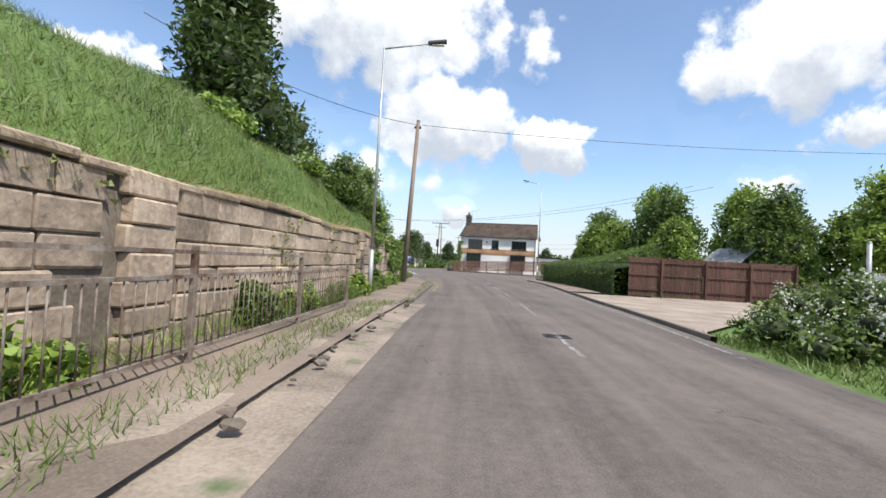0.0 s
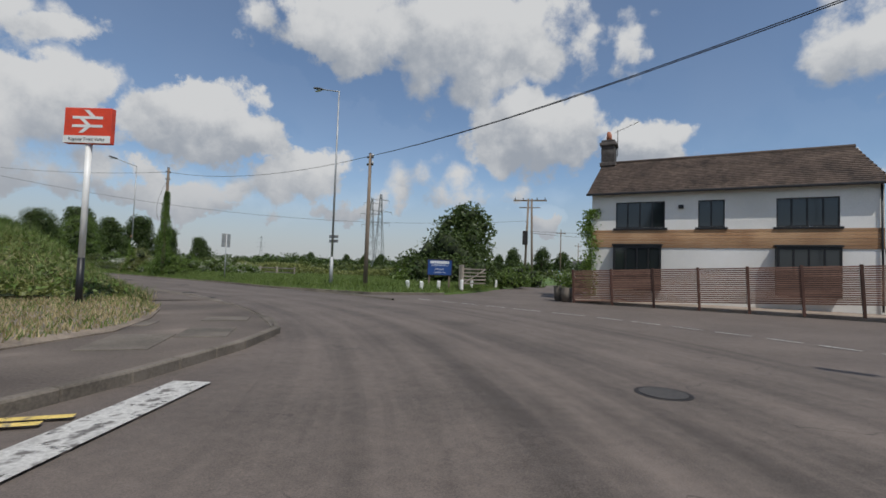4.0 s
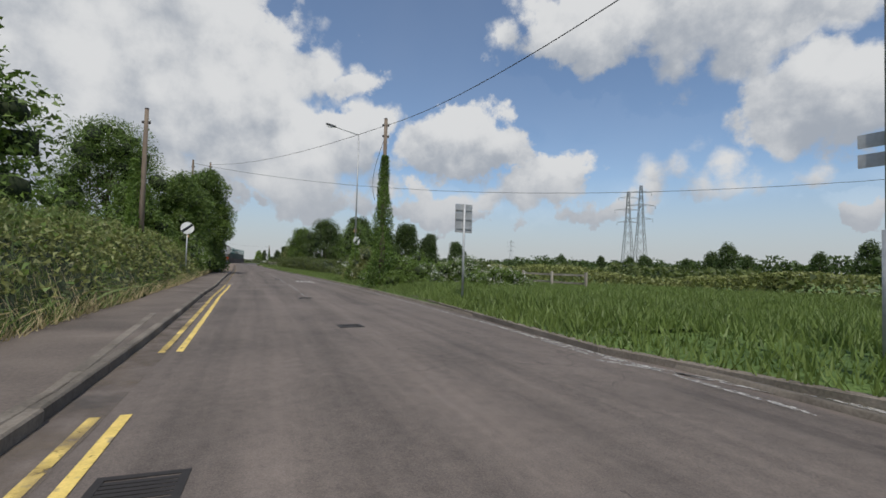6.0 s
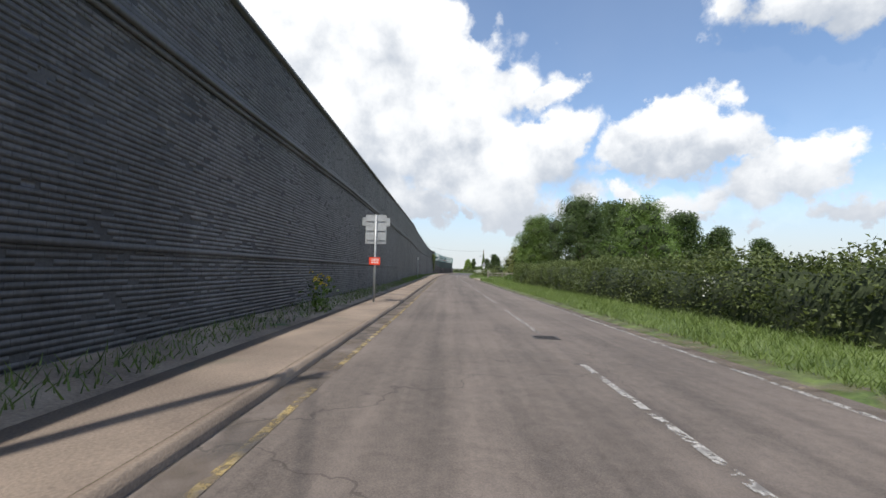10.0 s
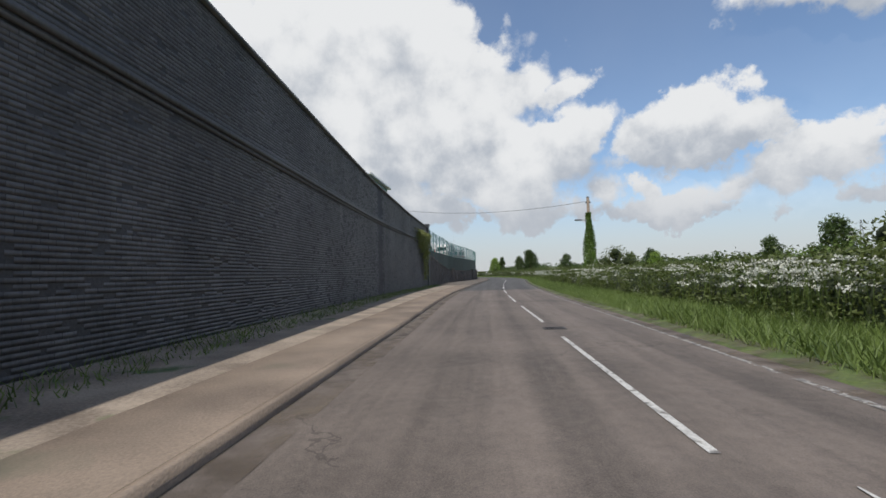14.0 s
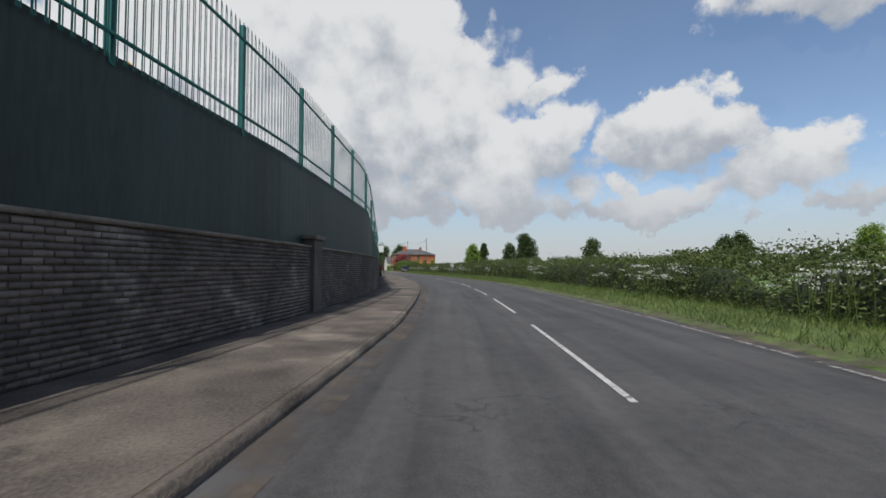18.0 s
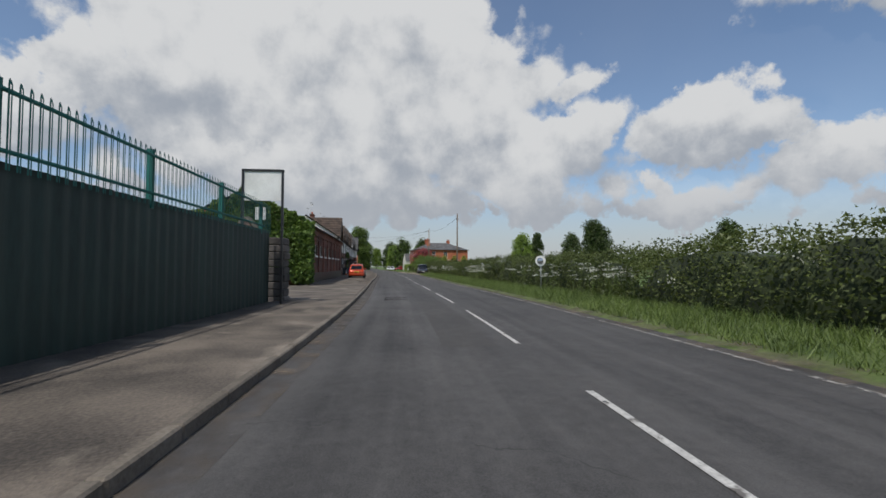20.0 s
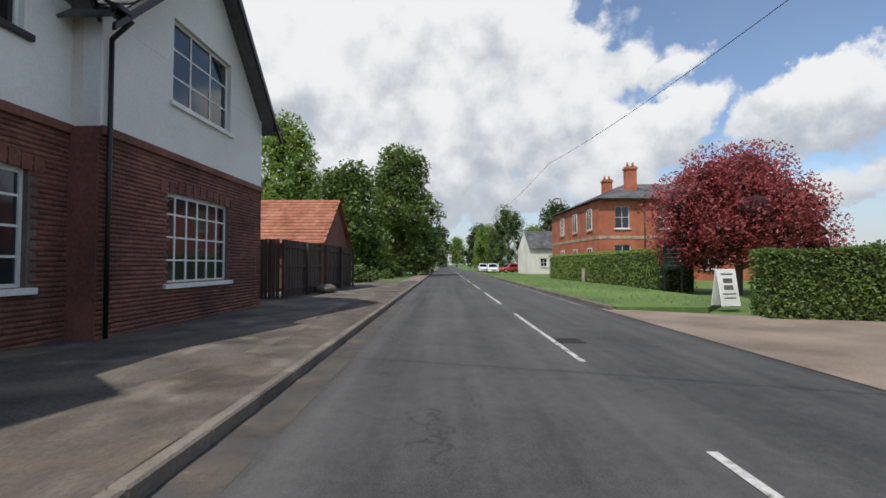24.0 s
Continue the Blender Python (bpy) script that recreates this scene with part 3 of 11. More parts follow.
def rod(bm, a, b, r0, r1=None, seg=8, cap=True):
    """A tapered round bar from a to b."""
    a, b = Vector(a), Vector(b)
    d = (b - a)
    q = d.to_track_quat("Z", "Y").to_matrix()
    r1 = r0 if r1 is None else r1
    rings = []
    for p, r in ((a, r0), (b, r1)):
        rings.append([bm.verts.new(p + q @ Vector((r * math.cos(t), r * math.sin(t), 0))) for t in np.linspace(0, 2 * math.pi, seg, endpoint=False)])
    for i in range(seg):
        f = bm.faces.new((rings[0][i], rings[0][(i + 1) % seg], rings[1][(i + 1) % seg], rings[1][i]))
        f.smooth = True
    if cap:
        bm.faces.new(rings[0][::-1]), bm.faces.new(rings[1])


def rodded(a, b, r0, r1=None, seg=8):
    bm = bmesh.new()
    rod(bm, a, b, r0, r1, seg)
    return bm


def prism(bm, pts, z0, z1):
    """A flat outline raised from z0 to z1."""
    lo, hi = [bm.verts.new((x, y, z0)) for x, y in pts], [bm.verts.new((x, y, z1)) for x, y in pts]
    bm.faces.new(hi), bm.faces.new(lo[::-1])
    for i in range(len(pts)):
        j = (i + 1) % len(pts)
        bm.faces.new((lo[i], lo[j], hi[j], hi[i]))


def extruded(pts, y0, y1):
    """An outline in x and z drawn out along y."""
    bm = bmesh.new()
    a, b = [bm.verts.new((x, y0, z)) for x, z in pts], [bm.verts.new((x, y1, z)) for x, z in pts]
    bm.faces.new(a), bm.faces.new(b[::-1])
    for i in range(len(pts)):
        j = (i + 1) % len(pts)
        bm.faces.new((a[j], a[i], b[i], b[j]))
    bmesh.ops.recalc_face_normals(bm, faces=bm.faces)
    return bm


def sweep(name, s0, s1, profile, mats, step=1.5, parent=None):
    """A profile of (across, up) pairs, or a function of s that gives it, drawn along the road."""
    ss = np.linspace(s0, s1, max(2, int((s1 - s0) / step) + 1))
    rows = [np.array(profile(s) if callable(profile) else profile, float) for s in ss]
    k = len(rows[0])
    v = np.concatenate([ats(np.full(k, s), r[:, 0], r[:, 1]) for s, r in zip(ss, rows)])
    f = [(i * k + j, i * k + j + 1, (i + 1) * k + j + 1, (i + 1) * k + j) for i in range(len(ss) - 1) for j in range(k - 1)]
    q = v[np.array(f)]
    if np.cross(q[:, 2] - q[:, 0], q[:, 3] - q[:, 1])[:, 2].sum() < 0:
        f = [t[::-1] for t in f]
    me = mesh_of(name, v, f, mats)
    if name.startswith("road"):
        lane = np.array([(q[0], s, 0) for s, r in zip(ss, rows) for q in r], np.float32)
        me.attributes.new("lane", "FLOAT_VECTOR", "POINT").data.foreach_set("vector", lane.ravel())
    return finish(name, me, None, parent)


def by_road(lat, side=1):
    """Maps (along, outward, up) onto a wall that follows the road; side 1 faces right."""
    return lambda a, d, z: ats(a, lat(a) + side * d, z)


def bricks(name, a0, a1, z0, z1, place, proud, length, height, mat, seed=0, gap=0.012, keep=None):
    """Courses of single bricks on a wall face, all in one mesh."""
    r = np.random.default_rng(seed)
    out = []
    for i in range(int(round((z1 - z0) / height))):
        a = np.arange(a0 - (0.5 * length if i % 2 else 0), a1 - length * 0.25, length)
        a, b = np.maximum(a, a0), np.minimum(a + length - gap, a1)
        za = np.full(len(a), z0 + i * height)
        if keep is not None:
            ok = keep((a + b) / 2, za + height / 2)
            a, b, za = a[ok], b[ok], za[ok]
        if len(a) == 0:
            continue
        d, bz = proud + r.uniform(-0.004, 0.004, len(a)), za + height - gap
        c = [place(a, 0 * d, za), place(b, 0 * d, za), place(b, 0 * d, bz), place(a, 0 * d, bz), place(a, d, za), place(b, d, za), place(b, d, bz), place(a, d, bz)]
        out.append(np.stack(c, 1))
    v = np.concatenate(out)
    base = np.arange(len(v))[:, None, None] * 8
    f = (base + np.array([[4, 5, 6, 7], [0, 1, 5, 4], [3, 7, 6, 2]])[None]).reshape(-1, 4)
    return mesh_of(name, v.reshape(-1, 3), f, [mat])


def brick_parts(parent, a0, a1, z0, z1, where, length, height, depth, mat, name="brick", gap=0.012):
    """The same courses as single objects on one shared mesh; where gives the pose of a brick's front."""
    bm = boxed(0, length - gap, -depth, 0, 0, height - gap, 0.004)
    me = bpy.data.meshes.new(name)
    bm.to_mesh(me)
    bm.free()
    me.materials.append(mat)
    for i in range(int(round((z1 - z0) / height))):
        for a in np.arange(a0 + (0.5 * length if i % 2 else 0), a1 - length * 0.9, length):
            o = new(name, me)
            o.parent = parent
            o.matrix_basis = where(a, z0 + i * height)


# ---- foliage
def leaf_quads(p, size, r, droop=0.0, narrow=0.55, lean=True):
    """Pointed leaf blades at the places p."""
    n = len(p)
    d = r.normal(size=(n, 3))
    d[:, 2] = d[:, 2] * 0.7 - droop
    d /= np.linalg.norm(d, axis=1)[:, None]
    e = np.cross(d, r.normal(size=(n, 3)))
    e /= np.linalg.norm(e, axis=1)[:, None] + 1e-9
    sz = (size * r.uniform(0.6, 1.35, n))[:, None]
    if lean:
        return np.stack([p - d * sz * 0.45 + e * sz * narrow * 0.55, p + d * sz * 0.6, p - d * sz * 0.45 - e * sz * narrow * 0.55], 1)
    return np.stack([p - d * sz * 0.5, p + e * sz * narrow * 0.5, p + d * sz * 0.5, p - e * sz * narrow * 0.5], 1)


def leaf_mesh(name, p, size, mat, seed=0, droop=0.0, narrow=0.6):
    """Three-cornered leaves; broad four-cornered ones for petals."""
    q = leaf_quads(np.asarray(p), size, np.random.default_rng(seed), droop, narrow, narrow < 0.85)
    return mesh_of(name, q.reshape(-1, 3), np.arange(q.shape[0] * q.shape[1]).reshape(-1, q.shape[1]), [mat])


def crown_points(r, n, blobs):
    """Points on and just inside many overlapping uneven lobes: (x, y, z, radius)."""
    b = np.array(blobs)
    k = r.choice(len(b), n, p=b[:, 3] ** 2 / (b[:, 3] ** 2).sum())
    d = r.normal(size=(n, 3))
    d /= np.linalg.norm(d, axis=1)[:, None]
    rad = b[k, 3] * r.uniform(0.40, 1.15, n) ** 0.7
    return b[k, :3] + d * rad[:, None] * np.array([1, 1, 0.85])


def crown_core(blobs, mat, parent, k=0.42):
    """Added lumps that fill a crown's lobes, coloured dark for its shaded twiggy inside."""
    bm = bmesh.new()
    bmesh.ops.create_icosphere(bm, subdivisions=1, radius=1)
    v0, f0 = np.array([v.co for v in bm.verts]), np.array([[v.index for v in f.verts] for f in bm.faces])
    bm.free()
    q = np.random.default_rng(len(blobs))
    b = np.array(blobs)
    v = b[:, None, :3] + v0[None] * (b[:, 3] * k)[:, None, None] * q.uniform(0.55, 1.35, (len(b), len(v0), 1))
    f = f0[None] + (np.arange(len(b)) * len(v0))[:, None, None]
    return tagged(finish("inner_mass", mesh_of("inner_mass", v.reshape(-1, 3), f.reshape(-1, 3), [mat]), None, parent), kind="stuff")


def make_tree(height, spread, leaves, size, mat, seed, trunk=0.22, bare=0.25, name="tree", label="", conifer=False, lobes=26, core=None):
    r = np.random.default_rng(seed)
    ob = thing(name, label, "tree")
    bm = bmesh.new()
    bend = r.uniform(-0.3, 0.3, 2)
    top = Vector((bend[0], bend[1], height * (0.9 if conifer else 0.62)))
    rod(bm, (0, 0, -0.2), top * 0.5, trunk, trunk * 0.7, 9)
    rod(bm, top * 0.5, top, trunk * 0.7, trunk * 0.25, 7)
    blobs = []
    for i in range(lobes):
        u = (i + 0.5) / lobes
        z = height * (bare + (1 - bare) * u)
        if conifer:
            w = spread * (1 - u) ** 0.8 * 0.75 + 0.15
        else:
            w = spread * (0.35 + 0.65 * math.sin(math.pi * min(1, 0.18 + 0.82 * u) ** 0.9)) * 0.8
        t = i * 2.4 + r.uniform(-0.5, 0.5)
        c = Vector((math.cos(t) * w * r.uniform(0.35, 1), math.sin(t) * w * r.uniform(0.35, 1), z * r.uniform(0.94, 1.0)))
        blobs.append((*c, spread * r.uniform(0.22, 0.42) * (0.75 if conifer else 1)))
        if i % 2 == 0:
            a = Vector((bend[0], bend[1], 0)) * 0.7 + Vector((0, 0, max(height * 0.16, z * 0.62)))
            rod(bm, a, c, trunk * 0.34, trunk * 0.08, 5, False)
    part("trunk", bm, M_BARK, ob)
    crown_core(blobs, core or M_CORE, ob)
    finish("crown", leaf_mesh("crown", crown_points(r, leaves, blobs), size, mat, seed, 0.25 if conifer else 0.1), None, ob)
    return ob


def hedge_block(length, depth, height, n, size, mat, seed, uneven=0.15, name="hedge_leaves", flowers=0.0, up=0.2):
    """Leaves over the faces of a block of hedge: x across, y along, z up."""
    r = np.random.default_rng(seed)
    a = np.array([height * length, height * length, depth * length, height * depth * 0.6, height * depth * 0.6])
    k = r.choice(5, n, p=a / a.sum())
    x, y, z = r.uniform(-depth / 2, depth / 2, n), r.uniform(0, length, n), height * r.uniform(0, 1, n) ** 0.9
    x[k == 0], x[k == 1] = -depth / 2, depth / 2
    z[k == 2] = height
    y[k == 3], y[k == 4] = 0, length
    wob = np.array([noise.noise((float(p) * 0.7, float(q) * 0.9, seed * 3.1)) for p, q in zip(y, z + x * 0.5)])
    x += np.sign(x) * wob * uneven * 1.6 + r.normal(0, uneven * 0.35, n)
    z += np.where(k == 2, wob * uneven * 2 + np.abs(r.normal(0, up * 0.5, n)), 0)
    p = np.stack([x, y, np.maximum(z, 0.02)], 1)
    me = leaf_mesh(name, p, size, mat, seed)
    if not flowers:
        return me, None
    m = max(10, int(n * flowers))
    kk = r.choice(n, m)
    c = p[kk[: max(3, m // 26)]]
    q = np.repeat(c, 26, 0) + r.normal(0, 0.13, (len(c) * 26, 3))
    q[:, 2] += 0.08
    return me, leaf_mesh("blossom", q, 0.05, M_FLOWER, seed + 1, 0, 0.9)


def tuft_mesh(name, n, length, width, tall, mat, seed, wide=0.012, sway=0.55):
    """Grass blades over a strip: x across from 0 to width, y along from 0 to length."""
    r = np.random.default_rng(seed)
    p = np.stack([r.uniform(0, width, n), r.uniform(0, length, n), np.zeros(n)], 1)
    h = tall * r.uniform(0.35, 1.1, n) * (0.6 + 0.8 * np.array([noise.noise((float(a) * 0.8, float(b) * 0.8, seed)) * 0.5 + 0.5 for a, b in p[:, :2]]))
    t = r.uniform(0, 2 * math.pi, n)
    side = np.stack([np.cos(t), np.sin(t), np.zeros(n)], 1) * wide
    lean = np.stack([r.normal(0, sway, n), r.normal(0, sway, n), np.ones(n)], 1) * h[:, None]
    v = np.stack([p - side, p + side, p + lean], 1).reshape(-1, 3)
    return mesh_of(name, v, np.arange(len(v)).reshape(-1, 3), [mat])


# ---- ground, road, footways
def flat_sheet(name, pts, z, mat, label, kind="structure", thick=0.0):
    bm = bmesh.new()
    if thick:
        prism(bm, pts, z - thick, z)
    else:
        bm.faces.new([bm.verts.new((x, y, z)) for x, y in pts])
        bmesh.ops.triangulate(bm, faces=bm.faces)
        bmesh.ops.recalc_face_normals(bm, faces=bm.faces)
    bm.normal_update()
    if not thick and sum(f.normal.z for f in bm.faces) < 0:
        bmesh.ops.reverse_faces(bm, faces=bm.faces)
    ob = part(name, bm, mat)
    return tagged(ob, label, name.split("_")[0], kind=kind)


G = 2600
flat_sheet("ground", [(-G - 190, -G + 100), (G - 190, -G + 100), (G - 190, G + 100), (-G - 190, G + 100)], -0.07, M_GRASS, "green meadow reaching to the horizon")
tagged(sweep("road", -78, 248, lambda s: [(KERB_L(s) - 0.02, 0), (KERB_L(s) + 1.2, 0.015), (1.7, 0.03), (EDGE_R(s) - 1.2, 0.015), (EDGE_R(s), 0)], [M_ASPHALT]), "worn two-lane asphalt country road", "road", kind="structure")
tagged(sweep("road_far", 248, 1000, lambda s: [(KERB_L(s) - 0.02, 0), (KERB_L(s) + 1.2, 0.015), (1.7, 0.03), (EDGE_R(s) - 1.2, 0.015), (EDGE_R(s), 0)], [M_ASPHALT_D]), "dark grey asphalt road past the yard and terrace", "road", kind="structure")
flat_sheet("road_junction", [(0.5, 33), (6.5, 33), (9.3, 44), (13, 50.5), (60, 42), (62, 54), (17, 65.6), (2, 70.8), (1.4, 74), (8, 96), (25, 130), (19, 133), (3.6, 111), (-1.5, 92), (-4.0, 78.5), (-5.0, 73.5), (-9, 70), (-10, 66), (0, 52)], -0.008, M_ASPHALT, "wide asphalt junction mouth before a house")
flat_sheet("road_apron", [(-9, 46.5), (0.5, 44), (2, 60), (-2, 71), (-9, 69.6), (-16, 71), (-26, 76.5), (-28, 72), (-16, 60), (-14, 53)], -0.016, M_ASPHALT, "asphalt between the island and the junction")
flat_sheet("road_station", [(0, 30), (-1.7, 32.3), (-4.7, 38.4), (-6.7, 40.6), (-9.2, 42.6), (-12, 43.5), (-24, 43.5), (-44, 42.2), (-44, 53), (-16, 54.6), (-8.6, 51.4), (-5.6, 50), (-4.6, 52), (-3.0, 54), (0.5, 46)], -0.012, M_ASPHALT, "side road to the station with yellow lines")


def footway(name, s0, s1, outer, label, z=0.11, mat=None):
    ob = sweep(name, s0, s1, lambda s: [(KERB_L(s) - 0.13, z), (KERB_L(s) * 0.5 + outer(s) * 0.5, z + 0.015), (outer(s), z + 0.01), (outer(s) - 0.02, -0.1)], [mat or M_FOOTWAY])
    return tagged(ob, label, "pavement", kind="structure")


CORNER = table([(-80, -3.75), (31, -3.75), (34.5, -4.5), (36.7, -5.4), (39, -7.2)])
footway("pavement_start", -78, 38.2, lambda s: float(CORNER(s)), "dusty footway below a stone wall")
K_STATION = [tuple(at(38.2, float(KERB_L(38.2))).xy), (-6.7, 40.6), (-9.2, 42.6), (-12, 43.5), (-24, 43.5), (-44, 42.2)]
flat_sheet("pavement_corner", [(x - 0.04, y - 0.11) for x, y in K_STATION] + [(-44, 40.2), (-24, 41.6), (-12.5, 41.6), (-10, 40.8), (-8.2, 39.3), tuple(at(38.2, float(CORNER(38.2))).xy)], 0.118, M_FOOTWAY, "dusty footway turning into the station road", thick=0.2)
footway("pavement_bank", 66, 122, lambda s: -3.6 - 0.25 * math.sin(s * 0.5), "narrow tarmac footway beside a bramble bank", mat=M_BANKPAVE)
footway("pavement_wall", 122, 262, lambda s: KERB_L(s) - 1.35, "sandy brown footway along a dark wall")
footway("pavement_yard", 262, 375, lambda s: LOW_L(s) - 0.35, "worn concrete footway along a low brick wall", mat=M_PAVE)
footway("pavement_terrace", 392, 500, lambda s: -9.2 if s < 421 else -7.6, "asphalt footway in front of the terrace", mat=M_PAVE)
footway("pavement_far", 500, 1000, lambda s: -3.2, "far footway")
flat_sheet("pavement_forecourt", [tuple(at(s, l).xy) for s, l in ((374.9, -1.84), (392.1, -1.84), (392.1, -9.2), (386, -24), (372, -24), (374, -4.4))], 0.112, M_PAVE, "cracked concrete yard entrance", thick=0.2)
tagged(sweep("verge_wall", 122, 262, lambda s: [(KERB_L(s) - 1.34, 0.1), (WALL_L(max(s, 118)) + 0.05, 0.16)], [M_DIRT]), "gravelly strip with weeds below the wall", "verge", kind="structure")

# right-hand verge, a low grassy shoulder
tagged(sweep("verge_right", 76, 452, lambda s: [(EDGE_R(s) - 0.02, -0.02), (EDGE_R(s) + 0.15, 0.05), (EDGE_R(s) + 1.2, 0.16 if s < 182 or s > 200 else 0.06), (EDGE_R(s) + 3.2, 0.2 if s < 182 or s > 200 else 0.05), (EDGE_R(s) + 6.5, 0.2 if s < 182 or s > 200 else 0.03), (EDGE_R(s) + 9, -0.1)], [M_VERGE]), "rough grass verge", "verge", kind="structure")


# kerbs: single stones along the footway
def kerb_stone(name="kerbstone", h=0.125):
    bm = bmesh.new()
    box(bm, -0.13, 0.0, 0.006, 0.909, -0.1, h, 0.018)
    me = bpy.data.meshes.new(name)
    bm.to_mesh(me)
    bm.free()
    me.materials.append(M_KERB)
    return me


STONE = kerb_stone()


def kerb(name, label, spans, lat, side=1):
    ob = thing(name, label, "kerb", kind="structure")
    for a, b in spans:
        for s in np.arange(a, b, 0.915):
            o = new("kerbstone", STONE)
            o.parent = ob
            m = spot(s, lat(s), 0.0, -math.degrees(math.atan2(lat(s + 0.9) - lat(s), 0.9)))
            o.matrix_basis = m if side == 1 else m @ Matrix.Translation((0.13, 0, 0))
    return ob


def kerb_strip(name, label, s0, s1, lat, w, h, mat=None):
    return tagged(sweep(name, s0, s1, lambda s: [(lat(s), -0.05), (lat(s) + w * 0.05, h), (lat(s) + w, h), (lat(s) + w, -0.05)], [mat or M_KERB], 0.9), label, "kerb", kind="structure")


kerb("kerb_left", "low weathered concrete kerbstones", [(14, 37.8), (58, 120), (340, 482)], KERB_L)
ks = thing("kerb_station", "low weathered kerbstones at the station road corner", "kerb", kind="structure")
for (xa, ya), (xb, yb) in zip(K_STATION, K_STATION[1:]):
    L = math.hypot(xb - xa, yb - ya)
    for k in range(int(L / 0.915)):
        o = new("kerbstone", STONE)
        o.parent = ks
        u = k * 0.915 / L
        o.matrix_basis = pose(xa + (xb - xa) * u, ya + (yb - ya) * u, 0, 0, 0, math.degrees(math.atan2(yb - ya, xb - xa)) - 90)
kerb_strip("kerb_wall", "long worn concrete kerb by the dark wall", 120, 262, KERB_L, -0.11, 0.12, M_FOOTWAY)
kerb_strip("kerb_yard", "worn concrete kerb by the low brick wall", 262, 340, KERB_L, -0.11, 0.12, M_PAVE)
kerb_strip("kerb_far", "far concrete kerb", 482, 1000, KERB_L, -0.14, 0.12)
kerb_strip("kerb_right", "low concrete kerb with white edge", 10, 42, EDGE_R, 0.14, 0.1)
kerb_strip("kerb_verge", "sunken concrete edging of the verge", 66, 122, EDGE_R, 0.14, 0.06)

# ---- long dark retaining wall
TOP_Z = table([(118, 6.5), (140, 6.85), (192, 7.6), (215, 7.5), (235, 7.0), (250, 6.5), (262, 6.35)])
BAND_Z = table([(118, 4.4), (134, 4.6), (146, 4.8), (180, 4.85), (217, 4.62), (262, 4.5)])
wall = tagged(sweep("wall_dark", 118, 261.5, lambda s: [(WALL_L(s), -0.1), (WALL_L(s), TOP_Z(s)), (WALL_L(s) - 0.55, TOP_Z(s)), (WALL_L(s) - 0.55, -0.1)], [M_DARKMORTAR], 2.0), "tall soot-blackened brick retaining wall with coping", "wall", kind="structure")
put_wall = by_road(WALL_L)
NEAR = (203.0, 207.2, 0.16, 1.52)


def wall_keep(a, z):
    band = (z > BAND_Z(a) - 0.02) & (z < BAND_Z(a) + 0.36)
    near = (a > NEAR[0]) & (a < NEAR[1] + 0.1) & (z > NEAR[2]) & (z < NEAR[3])
    return (z < TOP_Z(a) - 0.04) & ~band & ~near


tagged(finish("brickwork", bricks("brickwork", 118.2, 261.5, 0.08, 7.62, put_wall, 0.0035, 0.235, 0.085, M_DARKWALL, 3, 0.009, wall_keep), None, wall), kind="stuff")


def on_wall(a, z):
    return spot(a, WALL_L(a) + 0.02, z, 90 - math.degrees(math.atan2(WALL_L(a + 1) - WALL_L(a), 1))) @ pose(0, 0, 0)


brick_parts(wall, NEAR[0], NEAR[1], 0.165, 1.52, on_wall, 0.235, 0.085, 0.022, M_DARKWALL, "brick", 0.014)
for k, (dz, h, d) in enumerate(((0.0, 0.11, 0.05), (0.11, 0.13, 0.10), (0.24, 0.10, 0.06))):
    sweep("string_course", 118, 261.6, lambda s: [(WALL_L(s), BAND_Z(s) + dz), (WALL_L(s) + d, BAND_Z(s) + dz), (WALL_L(s) + d, BAND_Z(s) + dz + h - 0.01), (WALL_L(s), BAND_Z(s) + dz + h - 0.01)], [M_DARKWALL], 1.2, wall)
sweep("coping", 118, 261.7, lambda s: [(WALL_L(s) - 0.62, TOP_Z(s)), (WALL_L(s) + 0.09, TOP_Z(s)), (WALL_L(s) + 0.09, TOP_Z(s) + 0.10), (WALL_L(s) - 0.25, TOP_Z(s) + 0.17), (WALL_L(s) - 0.62, TOP_Z(s) + 0.10), (WALL_L(s) - 0.62, TOP_Z(s))], [M_DARKWALL], 2.0, wall)
for a, z0, z1, d in ((132, 1.50, 1.60, 0.035),):
    sweep("plinth_course", 118, 215, lambda s: [(WALL_L(s), z0), (WALL_L(s) + d, z0), (WALL_L(s) + d, z1), (WALL_L(s), z1)], [M_DARKWALL], 1.5, wall)
part("pier", boxed(-0.62, 0.12, -0.5, 0.45, -0.1, 6.6, 0.02), M_DARKWALL, wall, "square brick end pier", spot(261.2, WALL_L(261), 0))
part("pier_cap", boxed(-0.72, 0.2, -0.6, 0.55, 6.6, 6.78, 0.03), M_DARKWALL, wall, "", spot(261.2, WALL_L(261), 0))
# earth held behind the walls
RISE = table([(112, -0.1), (118, 1.2), (128, 5.4)])
tagged(sweep("embankment", 112, 262, lambda s: [(WALL_L(max(s, 118)) - 0.5, min(RISE(s), TOP_Z(s) - 1.3)), (WALL_L(max(s, 118)) - 8, min(RISE(s), TOP_Z(s) - 1.0)), (WALL_L(max(s, 118)) - 30, min(RISE(s), TOP_Z(s) - 1.0)), (WALL_L(max(s, 118)) - 60, -0.1)], [M_GRASS], 6), "grassy embankment behind the wall", "embankment", kind="structure")
tagged(sweep("yard_ground", 262, 346, lambda s: [(LOW_L(s) - 0.45, 4.1 - 2.7 * min(1, max(0, (s - 320) / 16))), (LOW_L(s) - 34, 4.1 - 2.7 * min(1, max(0, (s - 320) / 16))), (LOW_L(s) - 60, -0.1)], [M_DIRT], 4), "raised storage yard behind a wall", "yard", kind="structure")

